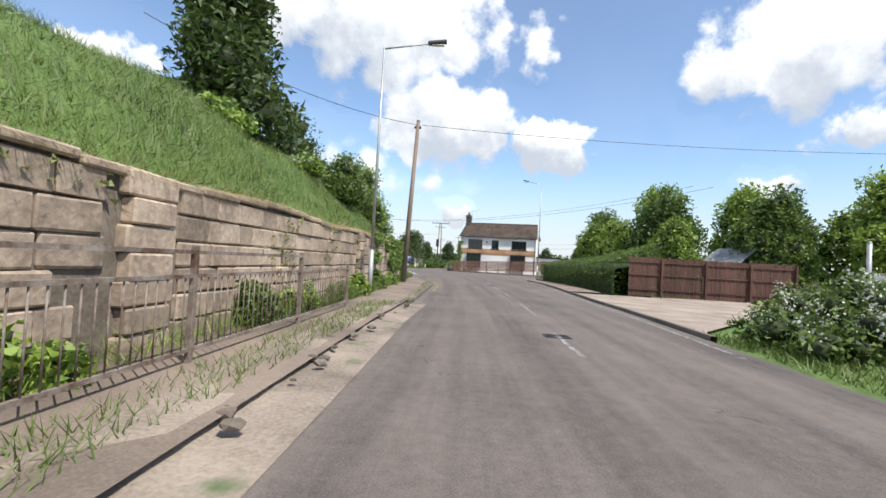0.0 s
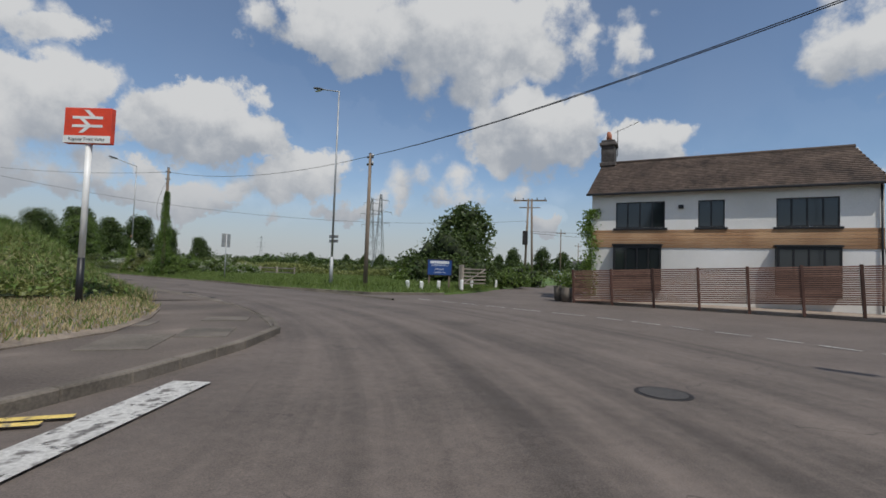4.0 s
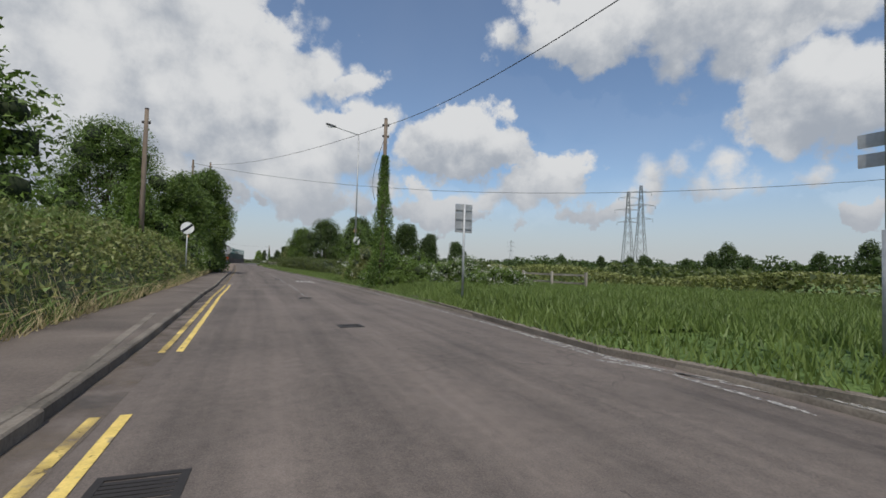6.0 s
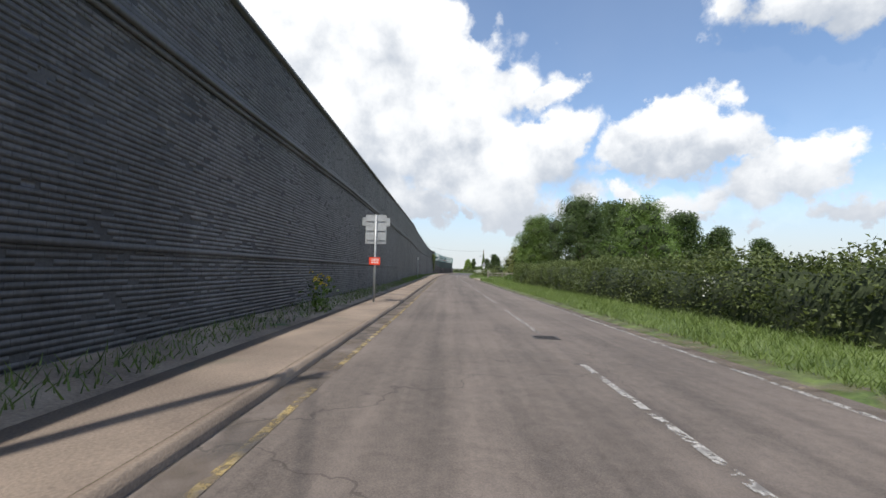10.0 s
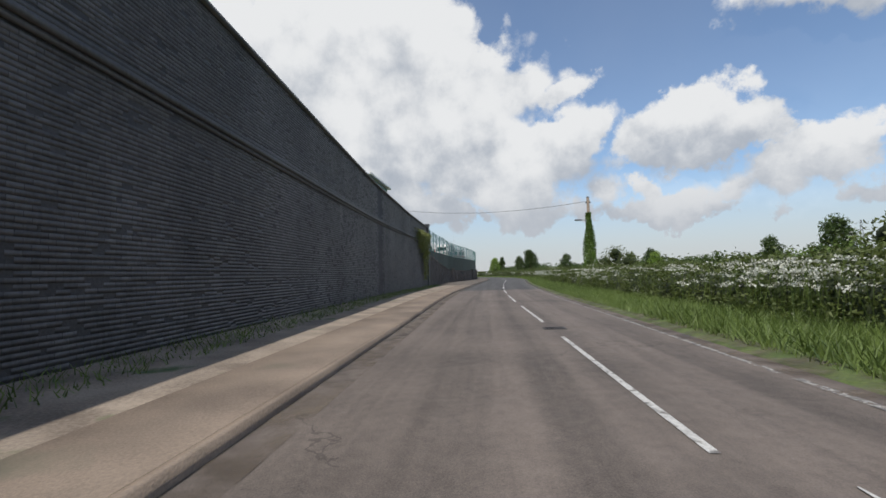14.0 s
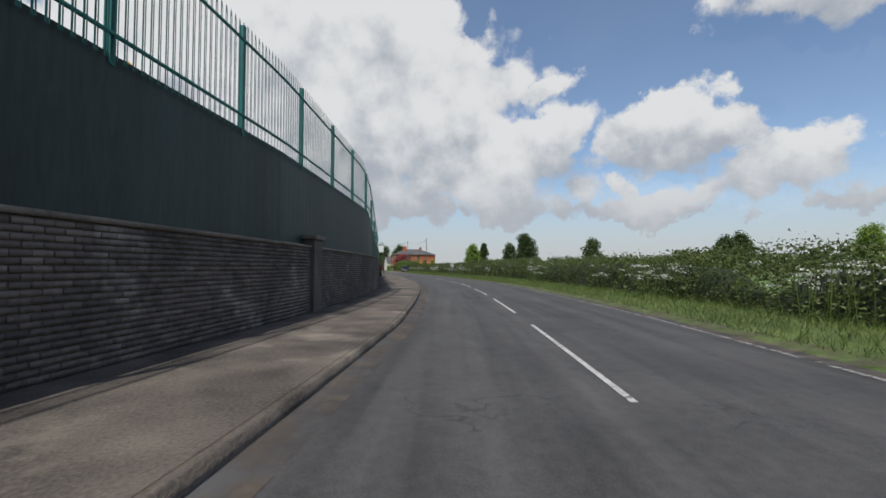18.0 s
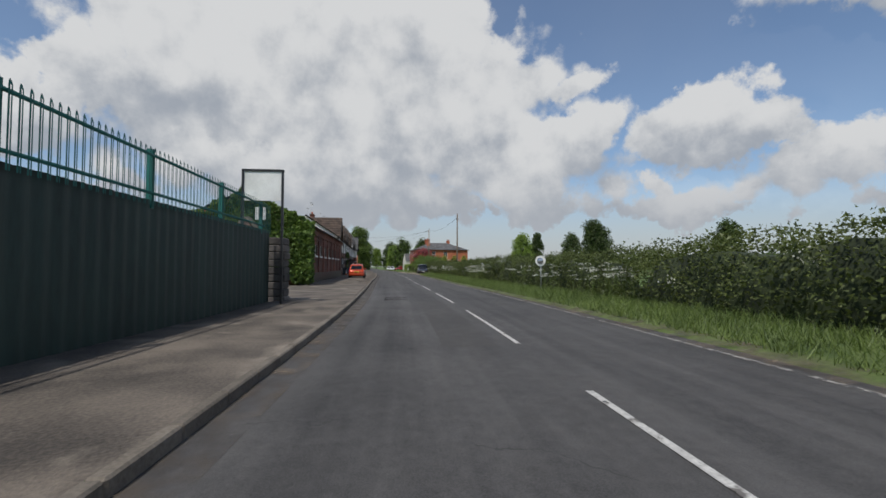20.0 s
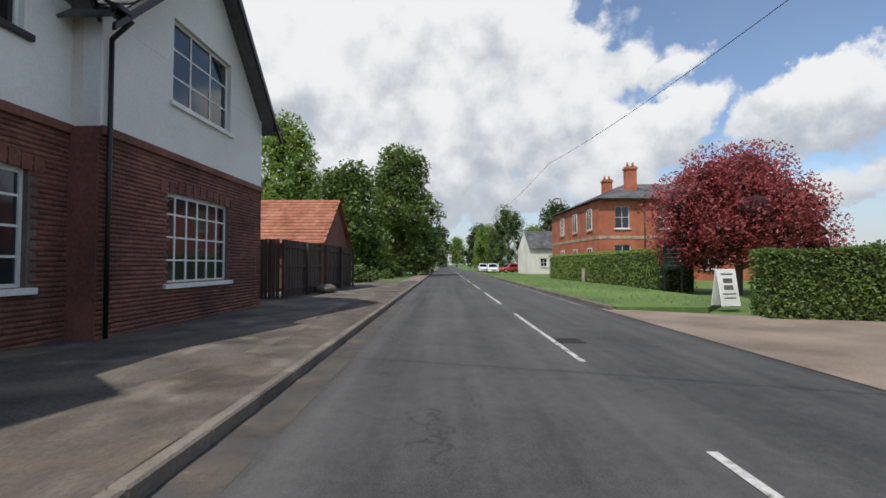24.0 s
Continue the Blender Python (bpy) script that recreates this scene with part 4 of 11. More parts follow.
# ---- low brick wall, stepping down, with boards and steel palings above
LOW_TOP = table([(262, 3.5), (268.0, 3.45), (268.6, 3.32), (269.2, 3.12), (271.9, 3.12), (272.4, 3.02), (272.9, 2.84), (276, 2.83), (276.4, 2.72), (276.8, 2.52), (279.4, 2.5), (279.9, 2.38), (280.4, 2.2), (283, 2.17), (283.4, 2.06), (283.8, 1.88), (338, 1.85)])
low = tagged(sweep("wall_low", 261.7, 336, lambda s: [(LOW_L(s), -0.1), (LOW_L(s), LOW_TOP(s)), (LOW_L(s) - 0.35, LOW_TOP(s)), (LOW_L(s) - 0.35, -0.1)], [M_MORTAR], 0.5), "weathered grey and brown brick wall, stepping down", "wall", kind="structure")
LNEAR = (297.0, 303.2, 0.2, 1.18)
put_low = by_road(LOW_L)
tagged(finish("brickwork", bricks("brickwork", 261.9, 336, 0.05, 3.5, put_low, 0.018, 0.24, 0.082, M_OLDBRICK, 5, 0.014,
       lambda a, z: (z < LOW_TOP(a) - 0.03) & ~((a > LNEAR[0]) & (a < LNEAR[1] + .1) & (z > LNEAR[2]) & (z < LNEAR[3]))), None, low), kind="stuff")
brick_parts(low, LNEAR[0], LNEAR[1], 0.214, 1.18, lambda a, z: spot(a, LOW_L(a) + 0.02, z, 90 - math.degrees(math.atan2(LOW_L(a + 1) - LOW_L(a), 1))), 0.24, 0.082, 0.022, M_OLDBRICK, "brick", 0.014)
sweep("coping", 262, 336, lambda s: [(LOW_L(s) - 0.38, LOW_TOP(s)), (LOW_L(s) + 0.05, LOW_TOP(s)), (LOW_L(s) + 0.05, LOW_TOP(s) + 0.07), (LOW_L(s) - 0.38, LOW_TOP(s) + 0.07)], [M_KERB], 0.3, low)
for s in (286.4, 305.5, 320.0):
    part("pier", boxed(-0.3, 0.12, -0.4, 0.4, -0.1, 2.1, 0.01), M_OLDBRICK, low, "brick pier", spot(s, LOW_L(s), 0))
    part("pier_cap", boxed(-0.36, 0.2, -0.5, 0.5, 2.1, 2.22, 0.02), M_KERB, low, "stone cap", spot(s, LOW_L(s), 0))
BOARD_L = lambda s: LOW_L(s) - 0.2
BOARD_TOP = table([(262, 4.15), (274, 4.3), (280, 4.38), (288, 4.12), (330, 4.1), (336, 2.9), (340, 2.62), (373, 2.55)])
BOARD_BOT = lambda s: np.where(np.asarray(s) < 335.95, LOW_TOP(s) + 0.02, 0.1)
PALE_TOP = table([(262, 6.7), (280, 6.8), (290, 6.3), (303, 6.25), (328, 6.2), (336, 4.2), (340, 3.75), (362, 3.6), (373, 3.46)])
fence = thing("palisade_fence", "tall green steel palisade fence with dark green boarding", "fence")


def corrugated(s0, s1):
    ss = np.arange(s0, s1, 0.085)
    lat = BOARD_L(ss) + np.where(ss < 333, 0.003, 0.026) * (np.arange(len(ss)) % 4 < 2)
    v = np.concatenate([ats(ss, lat, BOARD_BOT(ss)), ats(ss, lat, BOARD_TOP(ss))])
    n = len(ss)
    f = [(i, i + 1, n + i + 1, n + i) for i in range(n - 1)]
    return mesh_of("board", v, f, [M_GREENBOARD])


for a in np.arange(262.2, 373, 5.5):
    finish("board", corrugated(a, min(a + 5.62, 373)), None, fence)
pale = bpy.data.meshes.new("pale")
bm = bmesh.new()
for x0, x1 in ((-0.034, -0.012), (-0.012, 0.012), (0.012, 0.034)):
    y = 0.012 if x0 == -0.012 else 0
    a = [bm.verts.new(p) for p in ((x0, y if x0 > -0.03 else 0, 0), (x1, y if x1 < 0.03 else 0, 0), (x1, y if x1 < 0.03 else 0, 0.93), (x0, y if x0 > -0.03 else 0, 0.93))]
    bm.faces.new(a)
vt = [bm.verts.new(p) for p in ((-0.034, 0, 0.93), (0.034, 0, 0.93), (0.02, 0.006, 0.975), (0.0, 0.008, 1.0), (-0.02, 0.006, 0.975))]
bm.faces.new(vt)
bm.to_mesh(pale)
bm.free()
pale.materials.append(M_GREENFENCE)


def pale_pose(s):
    h = PALE_TOP(s) - BOARD_TOP(s) + 0.1
    return spot(s, BOARD_L(s) + 0.07, BOARD_TOP(s) - 0.1, 90 - math.degrees(math.atan2(LOW_L(s + 1) - LOW_L(s), 1))) @ Matrix.Diagonal((1, 1, h, 1))


joined = []
for s in np.arange(262.3, 373, 0.158):
    if 288 < s < 318 or 352 < s < 370:
        o = new("pale", pale)
        o.parent = fence
        o.matrix_basis = pale_pose(s)
    else:
        joined.append(s)
vv = np.array([v.co for v in pale.vertices])
vs, fs = [], []
for s in joined:
    m = np.array(pale_pose(s))
    w = np.c_[vv, np.ones(len(vv))] @ m.T
    fs += [[len(vs) * len(vv) + i for i in p.vertices] for p in pale.polygons]
    vs.append(w[:, :3])
me = bpy.data.meshes.new("distant_paling")
me.from_pydata(np.concatenate(vs).tolist(), [], fs)
me.materials.append(M_GREENFENCE)
tagged(finish("distant_paling", me, None, fence), kind="stuff")
for hz in (0.1, 0.82):
    for a in np.arange(262.2, 372, 11):
        sweep("rail", a, min(a + 11, 372.8), lambda s: [(BOARD_L(s) + 0.03, BOARD_TOP(s) + hz * (PALE_TOP(s) - BOARD_TOP(s))), (BOARD_L(s) + 0.065, BOARD_TOP(s) + hz * (PALE_TOP(s) - BOARD_TOP(s))), (BOARD_L(s) + 0.065, BOARD_TOP(s) + hz * (PALE_TOP(s) - BOARD_TOP(s)) + 0.05), (BOARD_L(s) + 0.03, BOARD_TOP(s) + hz * (PALE_TOP(s) - BOARD_TOP(s)) + 0.05)], [M_GREENFENCE], 1.0, fence)
for s in np.arange(263.52, 373, 3.29):
    part("post", boxed(-0.05, 0.05, -0.05, 0.05, BOARD_TOP(s) - 0.15, PALE_TOP(s) - 0.02), M_GREENFENCE, fence, "", spot(s, BOARD_L(s) - 0.03, 0))
# end of the fence: stone pier
gp = thing("gate_pier", "rough grey stone gate pier at the yard entrance", "gate pier")
for k in range(9):
    part("stone", boxed(-0.42 + 0.03 * (k % 2), 0.42 - 0.02 * (k % 3), -0.45, 0.45 - 0.03 * (k % 2), k * 0.26, k * 0.26 + 0.25, 0.03), M_OLDBRICK, gp)
gp.matrix_basis = spot(373.6, -4.5, 0.02)
# site hut above the dark wall, notice board by the fence end
hut = thing("site_hut", "small green and white site cabin above the wall", "cabin", spot(243.5, -8.6, 5.6))
part("body", boxed(-1.2, 1.2, -2.6, 2.6, 0, 2.3, 0.03), plain("hut_green", (0.16, 0.27, 0.26), 0.6), hut)
part("roof", boxed(-1.45, 1.45, -2.9, 2.9, 2.3, 2.45, 0.02), M_WPAINT, hut)
part("corner_post", boxed(1.16, 1.26, -2.66, -2.54, 0, 2.3), M_WPAINT, hut)
part("window", boxed(1.18, 1.22, -1.6, 0.2, 1.0, 1.9), M_GLASSDARK, hut)
nb = thing("notice_board", "white notice board in a dark frame on the fence", "notice board", spot(371.8, -4.5, 0))
part("panel", boxed(-0.62, 0.62, -0.02, 0.0, 3.45, 4.4), M_WPAINT, nb)
for x in (-0.62, 0.62):
    part("frame_post", boxed(x - 0.035, x + 0.035, -0.05, 0.03, 0.02, 4.45), M_BLACK, nb)
part("frame_rail", boxed(-0.66, 0.66, -0.05, 0.03, 4.4, 4.47), M_BLACK, nb)


# ---- buildings: helpers in a house's own axes: x along the front, -y towards the road, z up
def holed_wall(x0, x1, z0, z1, holes, y0, y1):
    """A wall slab with openings (x0, x1, z0, z1) that go through it."""
    bm = bmesh.new()
    xs = sorted({x0, x1, *(v for h in holes for v in h[:2] if x0 < v < x1)})
    zs = sorted({z0, z1, *(v for h in holes for v in h[2:4] if z0 < v < z1)})
    for a, b in zip(xs, xs[1:]):
        run = None
        for c, d in zip(zs, zs[1:]):
            hit = any(h[0] < (a + b) / 2 < h[1] and h[2] < (c + d) / 2 < h[3] for h in holes)
            if hit:
                if run:
                    box(bm, a, b, y0, y1, run[0], run[1])
                run = None
            else:
                run = (run[0], d) if run else (c, d)
        if run:
            box(bm, a, b, y0, y1, run[0], run[1])
    bmesh.ops.remove_doubles(bm, verts=bm.verts, dist=1e-5)
    return bm


def add_window(house, x0, x1, z0, z1, cols, rows, y=0.06, frame=None, sill=None, bar=0.022, arch=0.0, label="", curtain=None, deep=0.07):
    """A framed window with glazing bars, panes and a sill, set in an opening."""
    bm = bmesh.new()
    fw, bars = 0.055, []
    for a, b, c, d in ((x0, x0 + fw, z0, z1), (x1 - fw, x1, z0, z1), (x0 + fw, x1 - fw, z0, z0 + fw), (x0 + fw, x1 - fw, z1 - fw - arch, z1)):
        box(bm, a, b, y, y + deep, c, d)
    for i in range(1, cols):
        x = x0 + (x1 - x0) * i / cols
        bars.append(boxed(x - bar, x + bar, y + 0.012, y + 0.055, z0 + fw, z1 - fw - arch))
    for j in range(1, rows):
        z = z0 + (z1 - z0) * j / rows
        bars.append(boxed(x0 + fw, x1 - fw, y + 0.015, y + 0.05, z - bar * 0.8, z + bar * 0.8))
    bmesh.ops.remove_doubles(bm, verts=bm.verts, dist=1e-5)
    w = part("window", bm, frame or M_WPAINT, house, label)
    for b in bars:
        part("glazing_bar", b, frame or M_WPAINT, w)
    part("pane", boxed(x0 + fw, x1 - fw, y + 0.03, y + 0.036, z0 + fw, z1 - fw), M_GLASSDARK, w)
    if curtain:
        for a, b in ((x0 + fw, x0 + (x1 - x0) * 0.36), (x1 - (x1 - x0) * 0.36, x1 - fw)):
            bm = bmesh.new()
            n = 9
            p = [(a + (b - a) * i / n, y + 0.10 + 0.015 * (i % 2)) for i in range(n + 1)]
            for (xa, ya), (xb, yb) in zip(p, p[1:]):
                bm.faces.new([bm.verts.new(v) for v in ((xa, ya, z0 + fw), (xb, yb, z0 + fw), (xb, yb, z1 - fw), (xa, ya, z1 - fw))])
            part("curtain", bm, curtain, w)
    if sill:
        part("sill", boxed(x0 - 0.12, x1 + 0.12, -0.09, y + 0.05, z0 - 0.11, z0 - 0.01, 0.008), sill, w)
    return w


def roof_slope(house, a, b, c, d, mat, n_rows, n_cols, name="roof", thick=0.05):
    """Rows of overlapping tiles between the eave a-b and the ridge d-c, all in one mesh."""
    a, b, c, d = (np.array(v, float) for v in (a, b, c, d))
    up = np.cross(b - a, d - a)
    up /= np.linalg.norm(up)
    if up[2] < 0:
        up = -up
    vs, fs = [], []
    for i in range(n_rows):
        for j in range(n_cols):
            off = 0.5 / n_cols if i % 2 else 0
            u0, u1 = max(0, j / n_cols - off), min(1, (j + 0.97) / n_cols - off)
            if u1 <= u0:
                continue
            q = []
            for u, v, h in ((u0, i / n_rows, thick), (u1, i / n_rows, thick), (u1, min(1, (i + 1.1) / n_rows), thick * 0.3), (u0, min(1, (i + 1.1) / n_rows), thick * 0.3), (u0, i / n_rows, 0), (u1, i / n_rows, 0)):
                lo, hi = a + (b - a) * u, d + (c - d) * u
                q.append(lo + (hi - lo) * v + up * h)
            k = len(vs)
            vs += q
            fs += [(k, k + 1, k + 2, k + 3), (k + 4, k + 5, k + 1, k)]
    vs += [a, b, c, d]
    k = len(vs)
    fs.append((k - 4, k - 3, k - 2, k - 1))
    return tagged(finish(name, mesh_of(name, vs, fs, [mat]), None, house), kind="stuff")


def local_line(s0, lat0, s1, lat1, z=0.0):
    """The pose of a house front that runs from one roadside place to another: x along it, -y towards the road."""
    a, b = at(s0, lat0), at(s1, lat1)
    return pose(a.x, a.y, z, 0, 0, math.degrees(math.atan2(b.y - a.y, b.x - a.x))), (b - a).length


def front(a, d, z):
    a, d, z = np.broadcast_arrays(a, d, z)
    return np.stack([a, -d, z], -1)


def clear_of(holes, pad=0.0):
    def keep(a, z):
        ok = np.ones(np.broadcast(a, z).shape, bool)
        for h in holes:
            ok &= ~((a > h[0] - pad - 0.06) & (a < h[1] + pad + 0.06) & (z > h[2] - pad) & (z < h[3] + pad))
        return ok
    return keep


# ---- long brick workshop with a creeper-clad gable
ws_m, WS_LEN = local_line(388.0, -6.35, 417.0, -6.25)
ws = thing("brick_workshop", "long dark red brick workshop with small barred windows", "building", ws_m)
WIN = [(1.75 - 0.02 + 2.95 * k - 0.62, 1.75 + 2.95 * k + 0.62, 2.26, 3.16) for k in range(9)]
part("wall", holed_wall(0, WS_LEN, 0, 4.35, WIN, 0.0, 0.35), M_MORTAR, ws)
part("rear_wall", boxed(0, WS_LEN, 7.15, 7.5, 0, 4.35), M_BRICK, ws)
part("plinth", boxed(-0.02, WS_LEN, -0.07, 0.0, 0, 0.85), M_BLACK, ws, "black tarred plinth")
PIL = [0.0] + [1.75 + 2.95 * k + 1.475 for k in range(9)]

tagged(finish("brickwork", bricks("brickwork", 0, WS_LEN, 0.85, 3.85, front, 0.016, 0.23, 0.08, M_BRICK, 11, 0.012, clear_of(WIN, 0.02)), None, ws), kind="stuff")
for k, x in enumerate(PIL):
    part("pilaster", boxed(x - 0.28, x + 0.28, -0.10, 0.0, 0.85, 3.86, 0.006), M_BRICK, ws)
for k, (x0, x1, z0, z1) in enumerate(WIN):
    add_window(ws, x0, x1, z0, z1, 4, 2, 0.10, M_WPAINT, None, 0.018, 0.09)
    part("sill", boxed(x0 - 0.12, x1 + 0.12, -0.08, 0.12, z0 - 0.15, z0, 0.01), M_WPAINT if k != 1 and k != 0 else M_GREENFENCE, ws, "" if k > 1 else "green painted sill")
    for i in range(9):
        t = (i - 4) / 4
        xc = (x0 + x1) / 2 + t * 0.72
        part("arch_brick", boxed(xc - 0.074, xc + 0.074, -0.03, 0.02, z1 - 0.02 - 0.05 * t * t, z1 + 0.2 - 0.05 * t * t), M_BRICK, ws)
    bm = bmesh.new()
    box(bm, x0 - 0.42, x1 + 0.42, -0.06, 0, 3.46, 3.56)
    box(bm, x0 - 0.42, x1 + 0.42, -0.09, 0, 3.56, 3.66)
    part("dentil_course", bm, M_BRICK, ws)
for z0, z1, d in ((3.86, 3.98, 0.12), (3.98, 4.1, 0.16), (4.1, 4.24, 0.20), (4.24, 4.36, 0.25)):
    part("cornice", boxed(-0.05, WS_LEN + 0.05, -d, 0.35, z0, z1 - 0.004), M_BRICK, ws)
roof_slope(ws, (-0.1, -0.35, 4.36), (WS_LEN + 0.1, -0.35, 4.36), (WS_LEN + 0.1, 3.75, 6.2), (-0.1, 3.75, 6.2), M_SLATE, 18, 70)
roof_slope(ws, (WS_LEN + 0.1, 7.8, 4.36), (-0.1, 7.8, 4.36), (-0.1, 3.75, 6.2), (WS_LEN + 0.1, 3.75, 6.2), M_SLATE, 8, 30)
part("gutter", boxed(-0.1, WS_LEN + 0.1, -0.48, -0.36, 4.30, 4.40, 0.02), M_BLACK, ws)
for x in (0.0, WS_LEN - 0.3):
    part("gable_wall", extruded([(0.0, 0.0), (7.5, 0.0), (7.5, 4.35), (3.75, 6.15), (0.0, 4.35)], 0, 0.3), M_BRICK, ws, "", Matrix(((0, 1, 0, x), (1, 0, 0, 0), (0, 0, 1, 0), (0, 0, 0, 1))))
part("roof_vent", boxed(WS_LEN - 14, WS_LEN - 13, 2.5, 3.3, 5.4, 6.2, 0.05), M_BLACK, ws)

creeper = thing("creeper", "dense green creeper covering the gable wall", "climbing plant", ws_m)
r = np.random.default_rng(5)


def gable_leaf_points(n, r):
    y, z = r.uniform(-1.0, 7.7, n * 2), r.uniform(0, 6.8, n * 2)
    lim = 4.05 + np.maximum(0, 4.3 - np.abs(y - 3.4)) * 0.56 + 0.22 * np.sin(y * 4.1) + 0.15 * np.sin(y * 9.7)
    door = (y > 1.9) & (y < 4.2) & (z < 3.1)
    ok = (z < lim) & ~door & (z > 0.25 + 0.3 * np.sin(y * 3) ** 2)
    y, z = y[ok][:n], z[ok][:n]
    d = 0.12 + 0.16 * np.array([noise.noise((a * 1.3, b * 1.3, 2.0)) for a, b in zip(y, z)]) + r.uniform(-0.1, 0.1, len(y))
    bulge = np.where((y < 1.9) & (z < 3.6), r.uniform(0, 0.75, len(y)), 0)
    return np.stack([-0.15 - np.abs(d) - bulge, y, z], 1)


finish("leaves", leaf_mesh("leaves", gable_leaf_points(21000, r), 0.17, M_IVY, 6, 0.5, 0.8), None, creeper)
cp = np.stack([r.uniform(-0.7, 1.1, 7000), r.uniform(-1.05, 0.0, 7000), r.uniform(0.2, 4.3, 7000)], 1)
finish("corner_growth", leaf_mesh("corner_growth", cp[(np.abs(cp[:, 0]) + np.abs(cp[:, 1]) < 1.25)], 0.17, M_IVY, 9, 0.5, 0.8), None, creeper)
pt = np.stack([r.uniform(-0.1, 2.2, 4500), r.uniform(-0.35, 3.5, 4500), np.zeros(4500)], 1)
pt[:, 2] = 4.45 + np.clip(pt[:, 1], 0, 9) * 0.48 + r.uniform(0, 0.25, 4500) - pt[:, 0] * 0.05
finish("roof_growth", leaf_mesh("roof_growth", pt[r.uniform(0, 1, 4500) > pt[:, 0] / 2.4], 0.17, M_IVY, 7, 0.3, 0.8), None, creeper)

M_PORCH = surf("pink_mixed_brick", (0.20, 0.095, 0.070), (0.42, 0.25, 0.19), 1.2, 14, 0.88, 0.4, vary=0.4)
porch = thing("porch", "small pinkish brick gabled porch with a black door", "porch", ws_m @ Matrix.Translation((1.3, 0.55, 0)) @ Matrix.Diagonal((1, 1.22, 1.22, 1)))
for y0, y1 in ((1.05, 1.55), (2.5, 3.05)):
    part("wall", boxed(-2.3, -0.1, y0, y1, 0, 2.35, 0.008), M_MORTAR, porch)
    tagged(finish("brickwork", bricks("brickwork", y0 + 0.0, y1, 0.03, 2.35, lambda a, d, z: np.stack(np.broadcast_arrays(-2.3 - d, a, z), -1), 0.016, 0.23, 0.08, M_PORCH, 13), None, porch), kind="stuff")
part("gable", extruded([(1.05, 2.35), (3.05, 2.35), (2.05, 3.5)], -2.3, -2.05), M_PORCH, porch, "", Matrix(((0, 1, 0, 0), (1, 0, 0, 0), (0, 0, 1, 0), (0, 0, 0, 1))))
for a, b in (((0.85, 2.2), (2.05, 3.62)), ((3.25, 2.2), (2.05, 3.62))):
    bm = bmesh.new()
    d = Vector((0, b[0] - a[0], b[1] - a[1]))
    nrm = Vector((0, -d.z, d.y)).normalized() * (0.12 if d.y > 0 else -0.12)
    p, q = Vector((-2.45, a[0], a[1])), Vector((-2.45, b[0], b[1]))
    vs = [bm.verts.new(v + Vector((dx, 0, 0)) + o) for dx in (0, 2.4) for o in (Vector(), nrm) for v in (p, q)]
    for f in ((0, 1, 3, 2), (4, 6, 7, 5), (0, 4, 5, 1), (2, 3, 7, 6), (0, 2, 6, 4), (1, 5, 7, 3)):
        bm.faces.new([vs[i] for i in f])
    bmesh.ops.recalc_face_normals(bm, faces=bm.faces)
    part("roof_slab", bm, M_KERB, porch, "stone-edged roof")
part("door", boxed(-2.12, -2.06, 1.55, 2.5, 0.02, 2.1), M_BLACK, porch, "black panelled door")
part("lintel", boxed(-2.3, -2.0, 1.45, 2.6, 2.1, 2.35), M_PORCH, porch)
sg = thing("wall_sign", "small faded white sign on the creeper-clad gable", "sign", ws_m)
part("panel", boxed(-0.62, -0.58, 1.95, 2.6, 4.35, 5.15), M_WPAINT, sg)
part("bracket", boxed(-0.58, -0.2, 2.24, 2.32, 4.9, 4.98), M_BLACK, sg)

# breeze-block screen wall between the workshop and the terrace
bw_m, BW = local_line(417.2, -6.7, 420.4, -6.9)
bwall = thing("block_wall", "grey concrete block wall with a brick pier", "wall", bw_m, kind="structure")
part("backing", boxed(0, BW - 0.45, 0.02, 0.2, 0, 2.9), M_MORTAR, bwall)
for i in range(12):
    for j in range(8):
        x0 = j * 0.45 - (0.22 if i % 2 else 0)
        x0, x1 = max(0, x0), min(BW - 0.45, j * 0.45 - (0.22 if i % 2 else 0) + 0.44)
        if x1 - x0 > 0.05:
            part("block", boxed(x0, x1, 0.0, 0.03, 0.02 + i * 0.235, 0.02 + i * 0.235 + 0.225, 0.004), M_BLOCK, bwall)
part("pier", boxed(BW - 0.45, BW, -0.08, 0.35, 0, 2.95, 0.01), M_BRICK, bwall)
part("coping", boxed(-0.02, BW + 0.05, -0.1, 0.38, 2.95, 3.07, 0.02), M_BLOCK, bwall)

# ---- the terrace of cottages
T_M, T_LEN = local_line(421.0, -7.3, 480.0, -5.95)
STRING, EAVE, RIDGE = 3.6, 5.6, 8.3
M_NET = plain("net_curtain", (0.62, 0.63, 0.60), 0.9)


